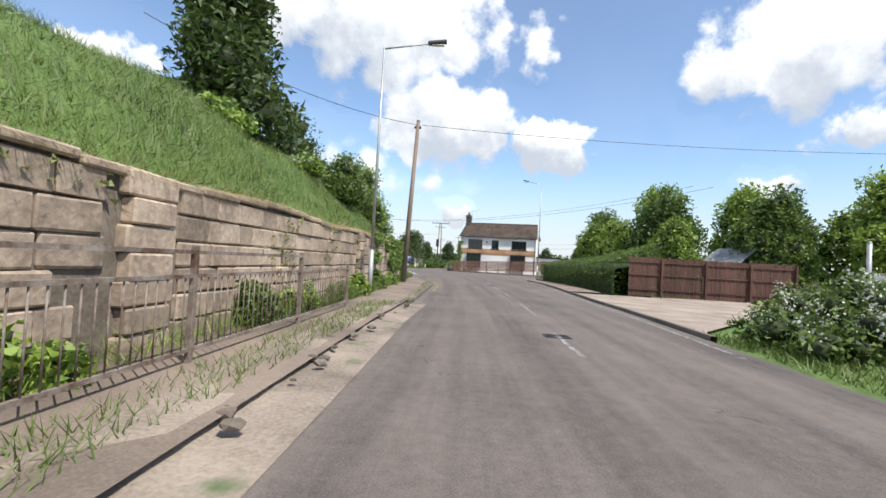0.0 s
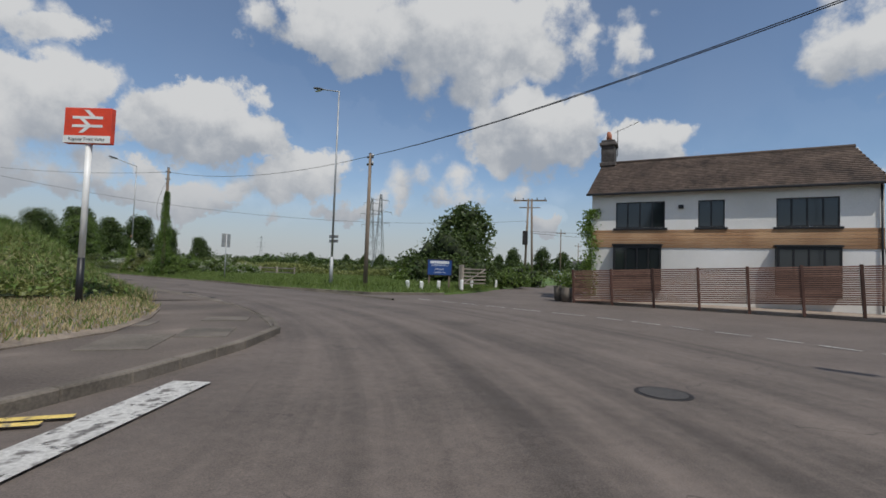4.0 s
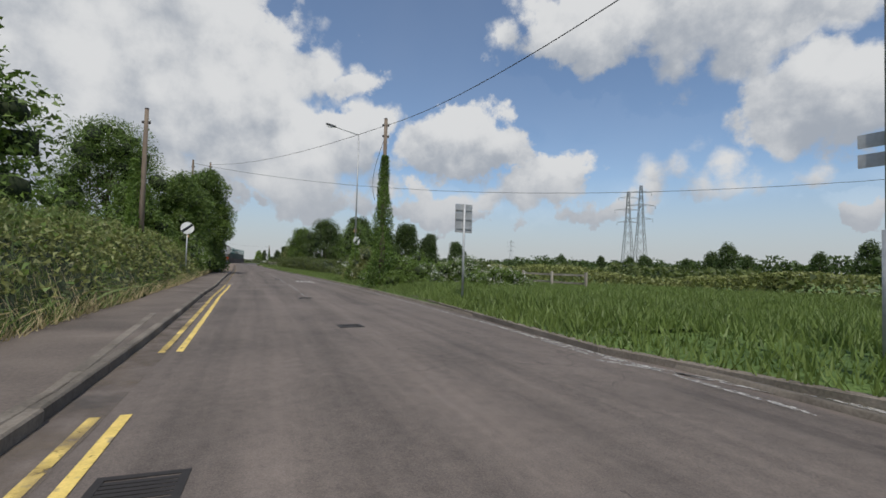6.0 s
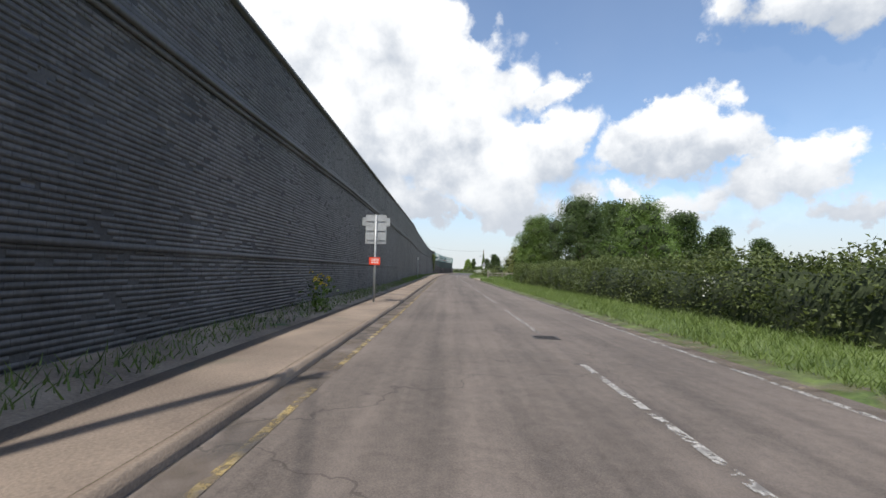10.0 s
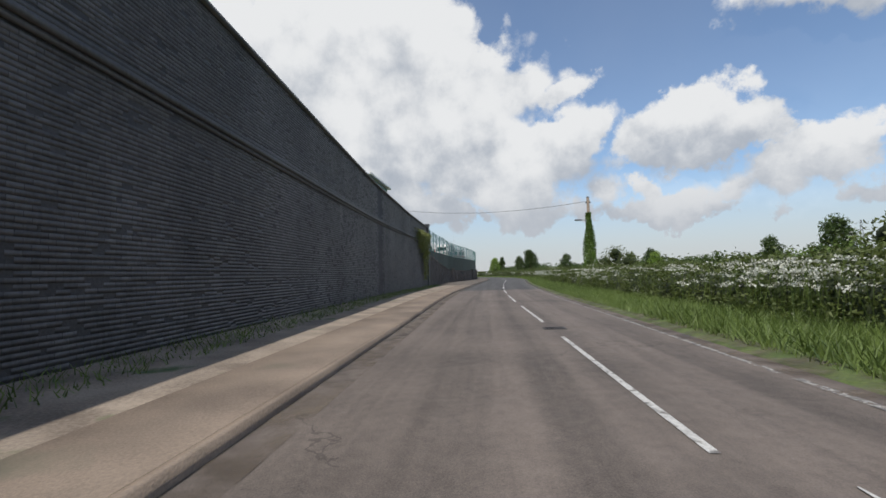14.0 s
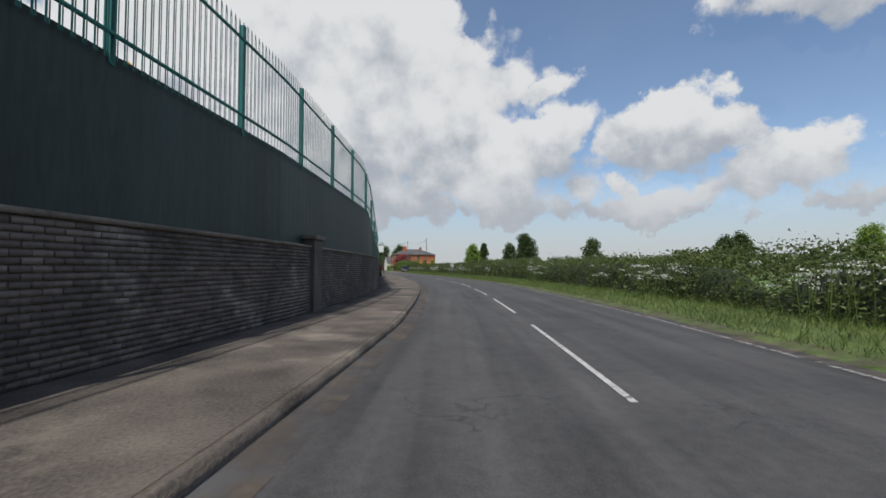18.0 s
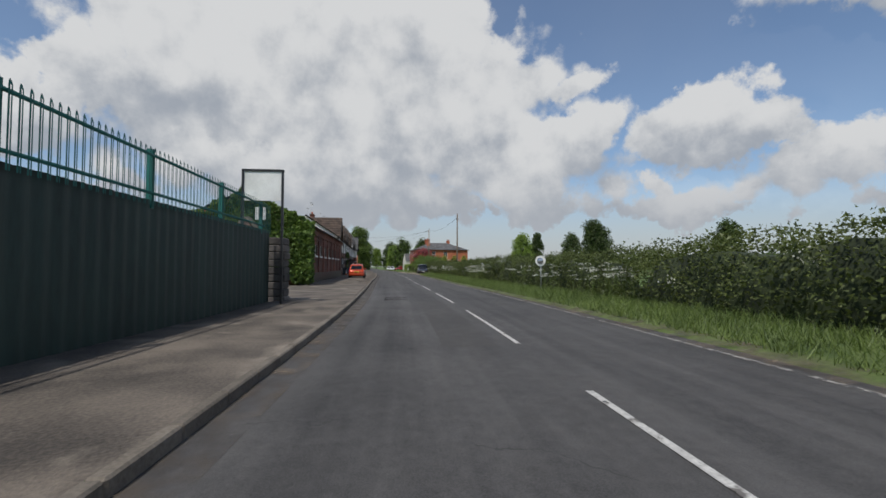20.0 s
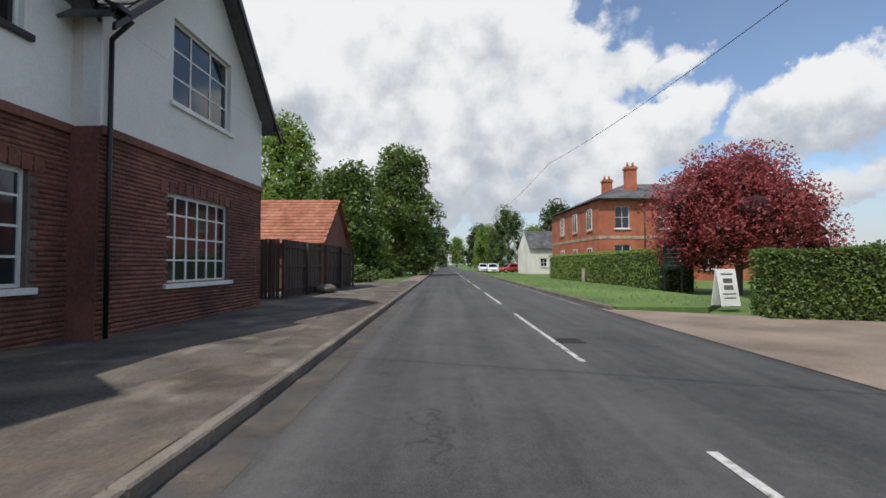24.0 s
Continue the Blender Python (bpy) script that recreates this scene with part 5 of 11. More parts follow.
def cottage(x0, x1, gables, lows, doors, brick, seed, roof=None, first=False, last=False, proud=0.0, ups=None, skirt=None):
    """One cottage of the row: brick below, render above, cross gables, windows, doors and canopies."""
    roof = roof or M_TILE
    RENDER = M_RENDER if seed < 22 else M_WHITEWALL
    h = thing("terraced_cottage", "terraced cottage, brick below and cream render above" if not skirt else skirt, "house", T_M @ Matrix.Translation((0, -proud, 0)), "terrace of cottages")
    ups = ups or [(g[0] - 0.85, g[0] + 0.85, 4.75, 6.25) for g in gables]
    holes = [*lows, *[(d, d + 0.92, 0.12, 2.2) for d in doors], *ups]
    part("lower_wall", holed_wall(x0, x1, 0, STRING, holes, 0.0, 0.3), M_MORTAR, h)
    part("upper_wall", holed_wall(x0, x1, STRING, EAVE, holes, -0.015, 0.3), RENDER, h, "cream roughcast render")
    dark = [o for o in lows] + [(d - 0.05, d + 0.97, 0.0, 2.25) for d in doors]
    if proud or first:
        ends = [x for x, k in ((x0, first or proud), (x1 - 0.3, last)) if k]
        for x in ends:
            part("gable_wall", extruded([(0, 0), (8, 0), (8, EAVE), (4, RIDGE - 0.1), (0, EAVE)], 0, 0.3), M_RENDER, h, "rendered end wall", Matrix(((0, 1, 0, x), (1, 0, 0, 0), (0, 0, 1, 0), (0, 0, 0, 1))))
            part("end_brick", boxed(x - 0.02 if x == x0 else x + 0.02, x + 0.3 if x == x0 else x + 0.33, 0.0, 8.0, 0, STRING), brick, h)
    tagged(finish("brickwork", bricks("brickwork", x0, x1, 0.02, STRING - 0.12, front, 0.016, 0.23, 0.08, brick, seed, 0.012, clear_of(dark, 0.0)), None, h), kind="stuff")
    part("string_course", boxed(x0, x1, -0.07, 0.0, STRING - 0.13, STRING + 0.02, 0.01), M_BRICK, h)
    for (a, b, c, d) in lows:
        cols = max(2, int(round((b - a) / 0.42)))
        add_window(h, a, b, c, d, cols, 4, 0.08, M_WPAINT, M_WPAINT, 0.024, 0.06, curtain=M_NET)
        n = 11
        for i in range(n):
            t = (i - (n - 1) / 2) / ((n - 1) / 2)
            xx = (a + b) / 2 + t * (b - a + 0.3) / 2
            part("arch_brick", boxed(xx - 0.085, xx + 0.085, -0.03, 0.01, d - 0.02 - 0.07 * t * t, d + 0.22 - 0.07 * t * t), M_BRICK, h)
    for (a, b, c, d) in ups:
        add_window(h, a, b, c, d, 2 if b - a < 1.5 else 3, 3, 0.08, M_WPAINT, M_WPAINT if seed % 2 else M_BLACK, 0.022, curtain=M_NET if seed % 3 else None)
    for k, d in enumerate(doors):
        fr = part("door_frame", holed_wall(d - 0.0, d + 0.92, 0.1, 2.2, [(d + 0.07, d + 0.85, 0.1, 2.12)], 0.06, 0.16), M_WPAINT, h)
        dm = (M_WPAINT, plain("sage_paint", (0.33, 0.45, 0.38), 0.5), plain("oak_door", (0.14, 0.075, 0.045), 0.5), plain("green_door", (0.055, 0.14, 0.085), 0.5))[{20: 0, 21: 3, 22: 3, 23: 3, 24: 2, 25: 2, 26: 0, 27: 1}.get(seed, 2)]
        dr = part("door", boxed(d + 0.07, d + 0.85, 0.10, 0.15, 0.12, 2.12), dm, h)
        part("door_panel", boxed(d + 0.17, d + 0.75, 0.088, 0.10, 0.3, 1.0, 0.008), dm, dr)
        part("door_glass", boxed(d + 0.22, d + 0.70, 0.09, 0.10, 1.25, 1.95), M_GLASSDARK, dr)
        part("letter_plate", boxed(d + 0.34, d + 0.58, 0.08, 0.09, 1.06, 1.12), M_CHROME, dr)
        part("step", boxed(d - 0.15, d + 1.07, -0.34, 0.06, 0.0, 0.13, 0.015), M_KERB, h)
    if doors:
        a, b = min(doors) - 0.5, max(doors) + 1.42
        part("canopy", extruded([(-1.0, 2.55), (0.0, 2.95), (0.0, 3.02), (-1.05, 2.62)], a, b), M_TILE, h, "sloping tiled door canopy", Matrix(((0, 1, 0, 0), (1, 0, 0, 0), (0, 0, 1, 0), (0, 0, 0, 1))))
        for x in (a + 0.12, b - 0.12):
            bm = bmesh.new()
            box(bm, x - 0.05, x + 0.05, -0.1, -0.02, 1.75, 2.75)
            box(bm, x - 0.05, x + 0.05, -0.9, -0.1, 2.5, 2.6)
            for i in range(6):
                t0, t1 = i / 6 * math.pi / 2, (i + 1) / 6 * math.pi / 2
                p0, p1 = (-0.1 - 0.7 * (1 - math.cos(t0)), 1.8 + 0.7 * math.sin(t0)), (-0.1 - 0.7 * (1 - math.cos(t1)), 1.8 + 0.7 * math.sin(t1))
                vs = [bm.verts.new((x + dx, y + dy, z)) for dx in (-0.045, 0.045) for (y, z, dy) in ((*p0, 0), (*p1, 0), (*p1, -0.09), (*p0, -0.09))]
                for f in ((0, 1, 2, 3), (7, 6, 5, 4), (0, 4, 5, 1), (3, 2, 6, 7)):
                    bm.faces.new([vs[j] for j in f])
            part("bracket", bm, M_WPAINT if seed in (21, 27) else M_BLACK, h, "curved timber bracket")
    # roof: main slopes and cross gables
    cuts = sorted([(max(x0, g - w - 0.05), min(x1, g + w + 0.05)) for g, w, _ in gables])
    runs, x = [], x0 - (0.3 if first else 0)
    for c0, c1 in cuts:
        runs += [(x, c0, 0), (c0, c1, 1)]
        x = c1
    runs.append((x, x1 + (0.3 if last else 0), 0))
    slope = (RIDGE - EAVE + 0.16) / 4.4
    for a, b, cut in runs:
        if b - a < 0.06:
            continue
        y, n = (0.3, 14) if cut else (-0.4, 16)
        z = EAVE - 0.16 + (y + 0.4) * slope
        roof_slope(h, (a, y, z), (b, y, z), (b, 4, RIDGE), (a, 4, RIDGE), roof, n, max(2, int((b - a) / 0.28)))
        if not cut:
            part("gutter", boxed(a, b, -0.52, -0.40, EAVE - 0.22, EAVE - 0.11, 0.02), M_BLACK, h, "black gutter")
            part("fascia", boxed(a, b, -0.40, -0.36, EAVE - 0.32, EAVE - 0.12), M_BLACK, h)
    roof_slope(h, (x1, 8.3, EAVE - 0.1), (x0, 8.3, EAVE - 0.1), (x0, 4, RIDGE), (x1, 4, RIDGE), roof, 5, 8)
    part("ridge", boxed(x0, x1, 3.88, 4.12, RIDGE, RIDGE + 0.1, 0.03), roof, h)
    part("downpipe", rodded((x0 + 0.12, -0.09, 0.1), (x0 + 0.12, -0.09, EAVE - 0.5), 0.04), M_BLACK, h)
    part("downpipe_bend", rodded((x0 + 0.12, -0.09, EAVE - 0.5), (x0 + 0.12, -0.44, EAVE - 0.2), 0.04), M_BLACK, h)
    for g, half, top in gables:
        e = EAVE - 0.05
        ua, ub, uz = [(u[0], u[1], u[3]) for u in ups if u[0] < g < u[1]][0]
        rise = lambda x: (e - 0.1) + (top - 0.05 - e + 0.1) * (1 - abs(x - g) / half)
        for q in ([(g - half, e - 0.1), (ua, e - 0.1), (ua, rise(ua))], [(ub, e - 0.1), (g + half, e - 0.1), (ub, rise(ub))], [(ua, uz), (ub, uz), (ub, rise(ub)), (g, top - 0.05), (ua, rise(ua))]):
            part("gable", extruded(q, -0.02, 0.25), RENDER, h, "rendered cross gable")
        back = 4.0 * (top - EAVE) / (RIDGE - EAVE) + 0.0
        for sgn in (-1, 1):
            roof_slope(h, (g + sgn * (half + 0.3), -0.45, e - 0.3), (g + sgn * (half + 0.3), 0.6, e - 0.3), (g, back, top), (g, -0.45, top), roof, 9, 8)
            bm = bmesh.new()
            a, b = Vector((g + sgn * (half + 0.34), 0, e - 0.42)), Vector((g, 0, top - 0.04))
            q = [a, b, b + Vector((0, 0, -0.26)), a + Vector((0, 0, -0.12))]
            vs = [bm.verts.new(v + Vector((0, y, 0))) for y in (-0.5, -0.44) for v in q]
            for f in ((0, 1, 2, 3), (7, 6, 5, 4), (0, 4, 5, 1), (1, 5, 6, 2), (2, 6, 7, 3), (3, 7, 4, 0)):
                bm.faces.new([vs[j] for j in f])
            bmesh.ops.recalc_face_normals(bm, faces=bm.faces)
            part("bargeboard", bm, M_BLACK, h, "black bargeboard")
    return h


def chimney(x, y, pots, seed, m, brick, z0=7.0, z1=9.4, w=0.9):
    c = thing("chimney", "brick chimney stack with clay pots", "chimney", m, "chimneys")
    part("stack", boxed(x - w / 2, x + w / 2, y - 0.3, y + 0.3, z0, z1, 0.01), brick, c)
    part("cap", boxed(x - w / 2 - 0.07, x + w / 2 + 0.07, y - 0.37, y + 0.37, z1, z1 + 0.14, 0.02), brick, c)
    for k in range(pots):
        px = x + (k - (pots - 1) / 2) * (w / max(pots, 1)) * 0.9
        part("pot", rodded((px, y, z1 + 0.14), (px, y, z1 + 0.5), 0.11, 0.09, 8), M_REDBRICK, c)
    return c


def aerial(x, y, z, h, m):
    a = thing("tv_aerial", "thin rooftop television aerial", "aerial", m, "television aerials")
    part("mast", rodded((x, y, z), (x, y, z + h), 0.02, 0.015, 6), M_GALV, a)
    part("boom", rodded((x - 0.5, y, z + h - 0.1), (x + 0.6, y, z + h - 0.1), 0.012, 0.012, 5), M_GALV, a)
    bm = bmesh.new()
    for i in range(9):
        rod(bm, (x - 0.45 + i * 0.12, y - 0.14, z + h - 0.1), (x - 0.45 + i * 0.12, y + 0.14, z + h - 0.1), 0.006, 0.006, 4)
    part("elements", bm, M_GALV, a)
    return a


cottage(0.0, 9.3, [(5.0, 2.75, 8.55)], [(3.6, 6.0, 1.12, 2.8)], [1.35], M_BRICK, 20, first=True, ups=[(3.9, 6.1, 4.48, 6.05)])
cottage(9.3, 13.7, [(11.0, 1.65, 7.9)], [(9.85, 12.0, 1.1, 2.95)], [12.6], M_BRICK, 21)
cottage(13.7, 19.3, [(16.6, 1.85, 8.0)], [(15.3, 17.7, 1.07, 2.75)], [13.95], M_BRICK, 22)
cottage(19.3, 23.3, [(21.2, 1.7, 8.0)], [(20.2, 22.1, 1.07, 2.75)], [22.3], M_BRICK, 23)
cottage(23.3, 30.4, [(27.5, 1.85, 8.0)], [(26.3, 28.65, 1.05, 2.85)], [23.6], M_BRICK, 24)
cottage(30.4, 37.2, [(33.3, 1.85, 8.0)], [(32.0, 34.4, 1.15, 2.95)], [36.2], M_BRICK, 25)
cottage(37.2, 42.6, [(39.9, 1.85, 8.0)], [(38.9, 41.1, 1.1, 2.8)], [37.5], M_OLDBRICK, 26, roof=M_SLATE, skirt="terraced cottage with grey stone cladding and white render")
cottage(42.6, 48.5, [(44.9, 1.85, 8.0)], [(43.8, 46.0, 1.0, 2.85)], [47.1], M_BRICK, 27, roof=M_SLATE)
cottage(48.5, 51.8, [(50.1, 1.6, 7.9)], [(49.4, 51.1, 1.0, 2.8)], [], M_BRICK, 28, roof=M_SLATE)
cottage(51.8, 58.0, [(54.9, 3.1, 8.7)], [(53.6, 56.1, 0.95, 2.85)], [], M_BRICK, 29, roof=M_SLATE, first=True, last=True, proud=0.5, ups=[(53.7, 56.1, 4.7, 6.45)], skirt="projecting end cottage with red brick and white render")
bm = bmesh.new()
bmesh.ops.create_circle(bm, cap_ends=True, segments=20, radius=1.0)
f = bmesh.ops.extrude_face_region(bm, geom=list(bm.faces))
bmesh.ops.translate(bm, vec=(0, 0, 0.04), verts=[v for v in f["geom"] if isinstance(v, bmesh.types.BMVert)])
bmesh.ops.recalc_face_normals(bm, faces=bm.faces)
plaque = thing("wall_plaque", "oval terracotta plaque on cream render", "plaque", T_M @ pose(13.1, -0.016, 5.0, 90, 0, 0) @ Matrix.Diagonal((0.17, 0.27, 1, 1)))
part("tablet", bm, M_REDBRICK, plaque)
for x, n, b in ((9.3, 4, M_BRICK), (19.3, 2, M_BRICK), (24.6, 4, M_REDBRICK), (36.4, 4, M_REDBRICK), (48.5, 3, M_BRICK)):
    chimney(x, 4.4, n, 1, T_M, b, 7.6, 9.3, 1.2)
for x, y, z, hh in ((4.5, 4, 8.3, 2.4), (8.9, 4.4, 9.3, 1.8), (16.3, 4.0, 8.3, 2.2), (22.0, 4, 8.3, 2.3), (29.2, 4.4, 9.3, 1.6), (34.5, 4, 8.3, 2.3), (3.0, 4.2, 8.2, 1.5)):
    aerial(x, y, z, hh, T_M)


# wheelie bins, boxes, planters in front of the terrace
def wheelie_bin(m, mat, label, h=1.06, w=0.58):
    b = thing("wheelie_bin", label, "bin", m, "wheelie bins")
    bm = bmesh.new()
    lo, hi = [(-w * 0.4, -0.28), (w * 0.4, -0.28), (w * 0.4, 0.24), (-w * 0.4, 0.24)], [(-w / 2, -0.36), (w / 2, -0.36), (w / 2, 0.34), (-w / 2, 0.34)]
    vs = [bm.verts.new((x, y, 0.06)) for x, y in lo] + [bm.verts.new((x, y, h - 0.08)) for x, y in hi]
    for f in ((3, 2, 1, 0), (4, 5, 6, 7), (0, 1, 5, 4), (1, 2, 6, 5), (2, 3, 7, 6), (3, 0, 4, 7)):
        bm.faces.new([vs[i] for i in f])
    bmesh.ops.bevel(bm, geom=list(bm.edges), offset=0.025, segments=2, affect="EDGES")
    part("body", bm, mat, b)
    part("lid", extruded([(-w / 2 - 0.03, h - 0.08), (w / 2 + 0.03, h - 0.08), (w / 2 - 0.02, h), (-w / 2 + 0.02, h)], -0.40, 0.38), mat, b)
    part("handle", rodded((-w * 0.4, 0.43, h - 0.1), (w * 0.4, 0.43, h - 0.1), 0.018), mat, b)
    for x in (-w * 0.43, w * 0.43):
        part("wheel", rodded((x - 0.025, 0.26, 0.1), (x + 0.025, 0.26, 0.1), 0.1, 0.1, 12), M_RUBBER, b)
    return b


M_BINGREY, M_BINGREEN, M_BINBROWN = plain("grey_plastic", (0.035, 0.036, 0.04), 0.5), plain("green_plastic", (0.02, 0.07, 0.03), 0.5), plain("dark_plastic", (0.03, 0.022, 0.02), 0.5)
for k, (x, y, c) in enumerate(((8.3, -0.75, 0), (9.0, -0.8, 2), (9.7, -0.8, 0), (17.1, -0.75, 1), (17.9, -0.75, 0), (18.6, -0.72, 0), (19.3, -0.75, 1), (28.5, -0.85, 1), (29.25, -0.8, 0), (30.7, -0.8, 1), (31.5, -0.8, 0), (32.3, -0.8, 1), (35.3, -0.8, 0), (42.4, -0.8, 1))):
    wheelie_bin(T_M @ pose(x, y, 0.12, 0, 0, 4 * (k % 3) - 4), (M_BINGREY, M_BLUE, M_BINGREEN)[c], ("black wheelie bin by a cottage wall", "blue recycling wheelie bin by a cottage wall", "green wheelie bin by a cottage wall")[c])


def tub(x, y, w, d, hh, mat, label):
    t = thing("planter", label, "planter", T_M @ Matrix.Translation((x, y, 0.12)), "planters")
    bm = bmesh.new()
    vs = [bm.verts.new((sx * w * k, sy * d * k, z)) for k, z in ((0.42, 0), (0.5, hh)) for sx, sy in ((-1, -1), (1, -1), (1, 1), (-1, 1))]
    for f in ((3, 2, 1, 0), (0, 1, 5, 4), (1, 2, 6, 5), (2, 3, 7, 6), (3, 0, 4, 7)):
        bm.faces.new([vs[i] for i in f])
    part("pot", bm, mat, t)
    part("rim", boxed(-w * 0.53, w * 0.53, -d * 0.53, d * 0.53, hh - 0.08, hh, 0.01), mat, t)
    part("soil", boxed(-w * 0.47, w * 0.47, -d * 0.47, d * 0.47, hh, hh + 0.01), M_DIRT, t)


tub(42.0, -0.45, 0.62, 0.45, 0.5, M_KERB, "pale stone-effect planter against the stone-clad wall")

for x, z in ((14.9, 0.6), (25.65, 0.55), (36.2, 0.85), (41.5, 0.6)):
    mb = thing("meter_box", "white utility meter box on a cottage wall", "meter box", T_M)
    part("box", boxed(x, x + 0.42, -0.2, -0.018, z, z + 0.52, 0.02), M_WPAINT, mb)
    part("pipe", rodded((x + 0.1, -0.1, 0.12), (x + 0.1, -0.1, z), 0.02), M_WPAINT, mb)
cone = thing("traffic_cone", "white and orange traffic cone on the footway", "traffic cone", T_M @ Matrix.Translation((6.35, -1.05, 0.12)))
part("base", boxed(-0.18, 0.18, -0.18, 0.18, 0, 0.04, 0.01), M_RUBBER, cone)
part("body", rodded((0, 0, 0.04), (0, 0, 0.72), 0.14, 0.03, 12), M_WPAINT, cone)
part("band", rodded((0, 0, 0.04), (0, 0, 0.25), 0.145, 0.105, 12), plain("orange_plastic", (0.6, 0.12, 0.02), 0.5), cone)
wt = thing("window_trough", "white slatted flower trough below a cottage window", "planter", T_M)
part("trough", boxed(26.75, 28.3, -0.26, -0.02, 0.52, 0.86, 0.02), M_WPAINT, wt)
for x in np.arange(26.85, 28.25, 0.12):
    part("slat", boxed(x, x + 0.07, -0.275, -0.2605, 0.55, 0.83), M_KERB, wt)
q = np.random.default_rng(8)
cr = thing("wall_creeper", "green climbing plant round a cottage door", "creeper", T_M)
n = 2600
t = q.uniform(0, 1, n)
p_ = np.stack([19.9 + 2.6 * t + q.normal(0, 0.2, n), -0.12 - np.abs(q.normal(0, 0.2, n)), 2.95 + 0.45 * np.sin(t * 3.1) + q.normal(0, 0.28, n)], 1)
m_ = q.choice(n, 700)
p_[m_] = np.stack([22.2 + q.normal(0, 0.12, 700), -0.15 - np.abs(q.normal(0, 0.12, 700)), q.uniform(0.2, 2.9, 700)], 1)
finish("foliage", leaf_mesh("foliage", p_, 0.14, M_LEAF, 8, 0.3), None, cr)

# ---- roadside helpers
def bend(me, s0, lat, rise=None):
    """Lays a strip mesh (x across, y along) on the road's curve."""
    v = np.empty(len(me.vertices) * 3, np.float32)
    me.vertices.foreach_get("co", v)
    v = v.reshape(-1, 3)
    s = s0 + v[:, 1]
    l = np.array([float(lat(a)) for a in s]) + v[:, 0]
    z = v[:, 2] if rise is None else v[:, 2] + np.array([rise(a, b) for a, b in zip(s, l)])
    me.vertices.foreach_set("co", ats(s, l, z).astype(np.float32).ravel())
    me.update()
    return me


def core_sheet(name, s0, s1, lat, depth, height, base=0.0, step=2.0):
    """An uneven rounded bank added in a hedge, dark as its twiggy inner shade."""
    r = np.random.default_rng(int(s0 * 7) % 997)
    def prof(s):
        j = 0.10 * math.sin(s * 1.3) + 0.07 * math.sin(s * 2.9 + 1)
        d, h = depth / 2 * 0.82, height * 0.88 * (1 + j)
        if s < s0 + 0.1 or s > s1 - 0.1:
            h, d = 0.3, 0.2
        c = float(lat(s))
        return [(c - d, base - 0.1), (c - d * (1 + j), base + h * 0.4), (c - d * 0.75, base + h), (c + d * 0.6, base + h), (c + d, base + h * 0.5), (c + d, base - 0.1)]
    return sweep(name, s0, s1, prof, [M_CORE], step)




def hedge_run(label, s0, s1, lat, depth, height, per_m, size, mat, seed, flowers=0.0, uneven=0.22, up=0.35, base=0.0, name="hedge"):
    ob = thing(name, label, "hedge", None, "roadside hedges")
    me, fl = hedge_block(s1 - s0, depth, height, int((s1 - s0) * per_m), size, mat, seed, uneven, "foliage", flowers, up)
    rise = (lambda a, b: base) if base else None
    finish("foliage", bend(me, s0, lat, rise), None, ob)
    if fl:
        finish("blossom", bend(fl, s0, lat, rise), None, ob)
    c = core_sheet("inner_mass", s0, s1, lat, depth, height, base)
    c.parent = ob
    return ob


def grass_run(label, s0, s1, l0, l1, per_m, tall, seed, mat=None, wide=0.014, rise=None, name="grass"):
    me = tuft_mesh(name, int((s1 - s0) * per_m), s1 - s0, l1 - (l0(s0) if callable(l0) else l0), tall, mat or M_BLADE, seed, wide)
    lat = l0 if callable(l0) else (lambda s: l0)
    return tagged(finish(name, bend(me, s0, lat, rise or (lambda a, b: 0.05)), None), label, "grass", kind="stuff")


def shrub(label, m, w, d, h, n, size, mat, seed, flowers=0, name="shrub", lobes=16, group=""):
    """A bush of many uneven lobes on short stems."""
    r = np.random.default_rng(seed)
    ob = thing(name, label, "shrub", m, group)
    blobs, bm = [], bmesh.new()
    for i in range(lobes):
        t, q = r.uniform(0, 2 * math.pi), math.sqrt(r.uniform(0, 1))
        top = h * (1 - 0.45 * q * q) * r.uniform(0.6, 1)
        b = min(w, d, h) * r.uniform(0.20, 0.30)
        c = Vector((math.cos(t) * q * w * 0.38, math.sin(t) * q * d * 0.38, max(b * 0.7, top - b)))
        blobs.append((*c, b))
        blobs.append((c.x * 1.08, c.y * 1.08, max(b * 0.6, c.z * 0.45), b * 1.1))
        if i % 2 == 0:
            rod(bm, (c.x * 0.3, c.y * 0.3, -0.15), c, 0.05, 0.015, 5, False)
    tagged(part("stem_cluster", bm, M_BARK, ob), kind="stuff")
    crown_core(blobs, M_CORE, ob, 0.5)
    p = crown_points(r, n, blobs)
    p[:, 2] = np.maximum(p[:, 2], 0.03)
    finish("foliage", leaf_mesh("foliage", p, size, mat, seed), None, ob)
    if flowers:
        c = p[r.choice(n, flowers)]
        c = c[np.argsort(-c[:, 2])][: max(3, flowers * 3 // 4)]
        q = np.repeat(c, 22, 0) + r.normal(0, 0.09, (len(c) * 22, 3))
        q[:, 2] += 0.05
        finish("blossom", leaf_mesh("blossom", q, 0.055, M_FLOWER, seed + 1, 0, 0.9), None, ob)
    return ob


def road_z(s, lat):
    k, e = float(KERB_L(s)), float(EDGE_R(s))
    return float(np.interp(lat, [k - 0.02, k + 1.2, 1.7, e - 1.2, e], [0, 0.015, 0.03, 0.015, 0]))


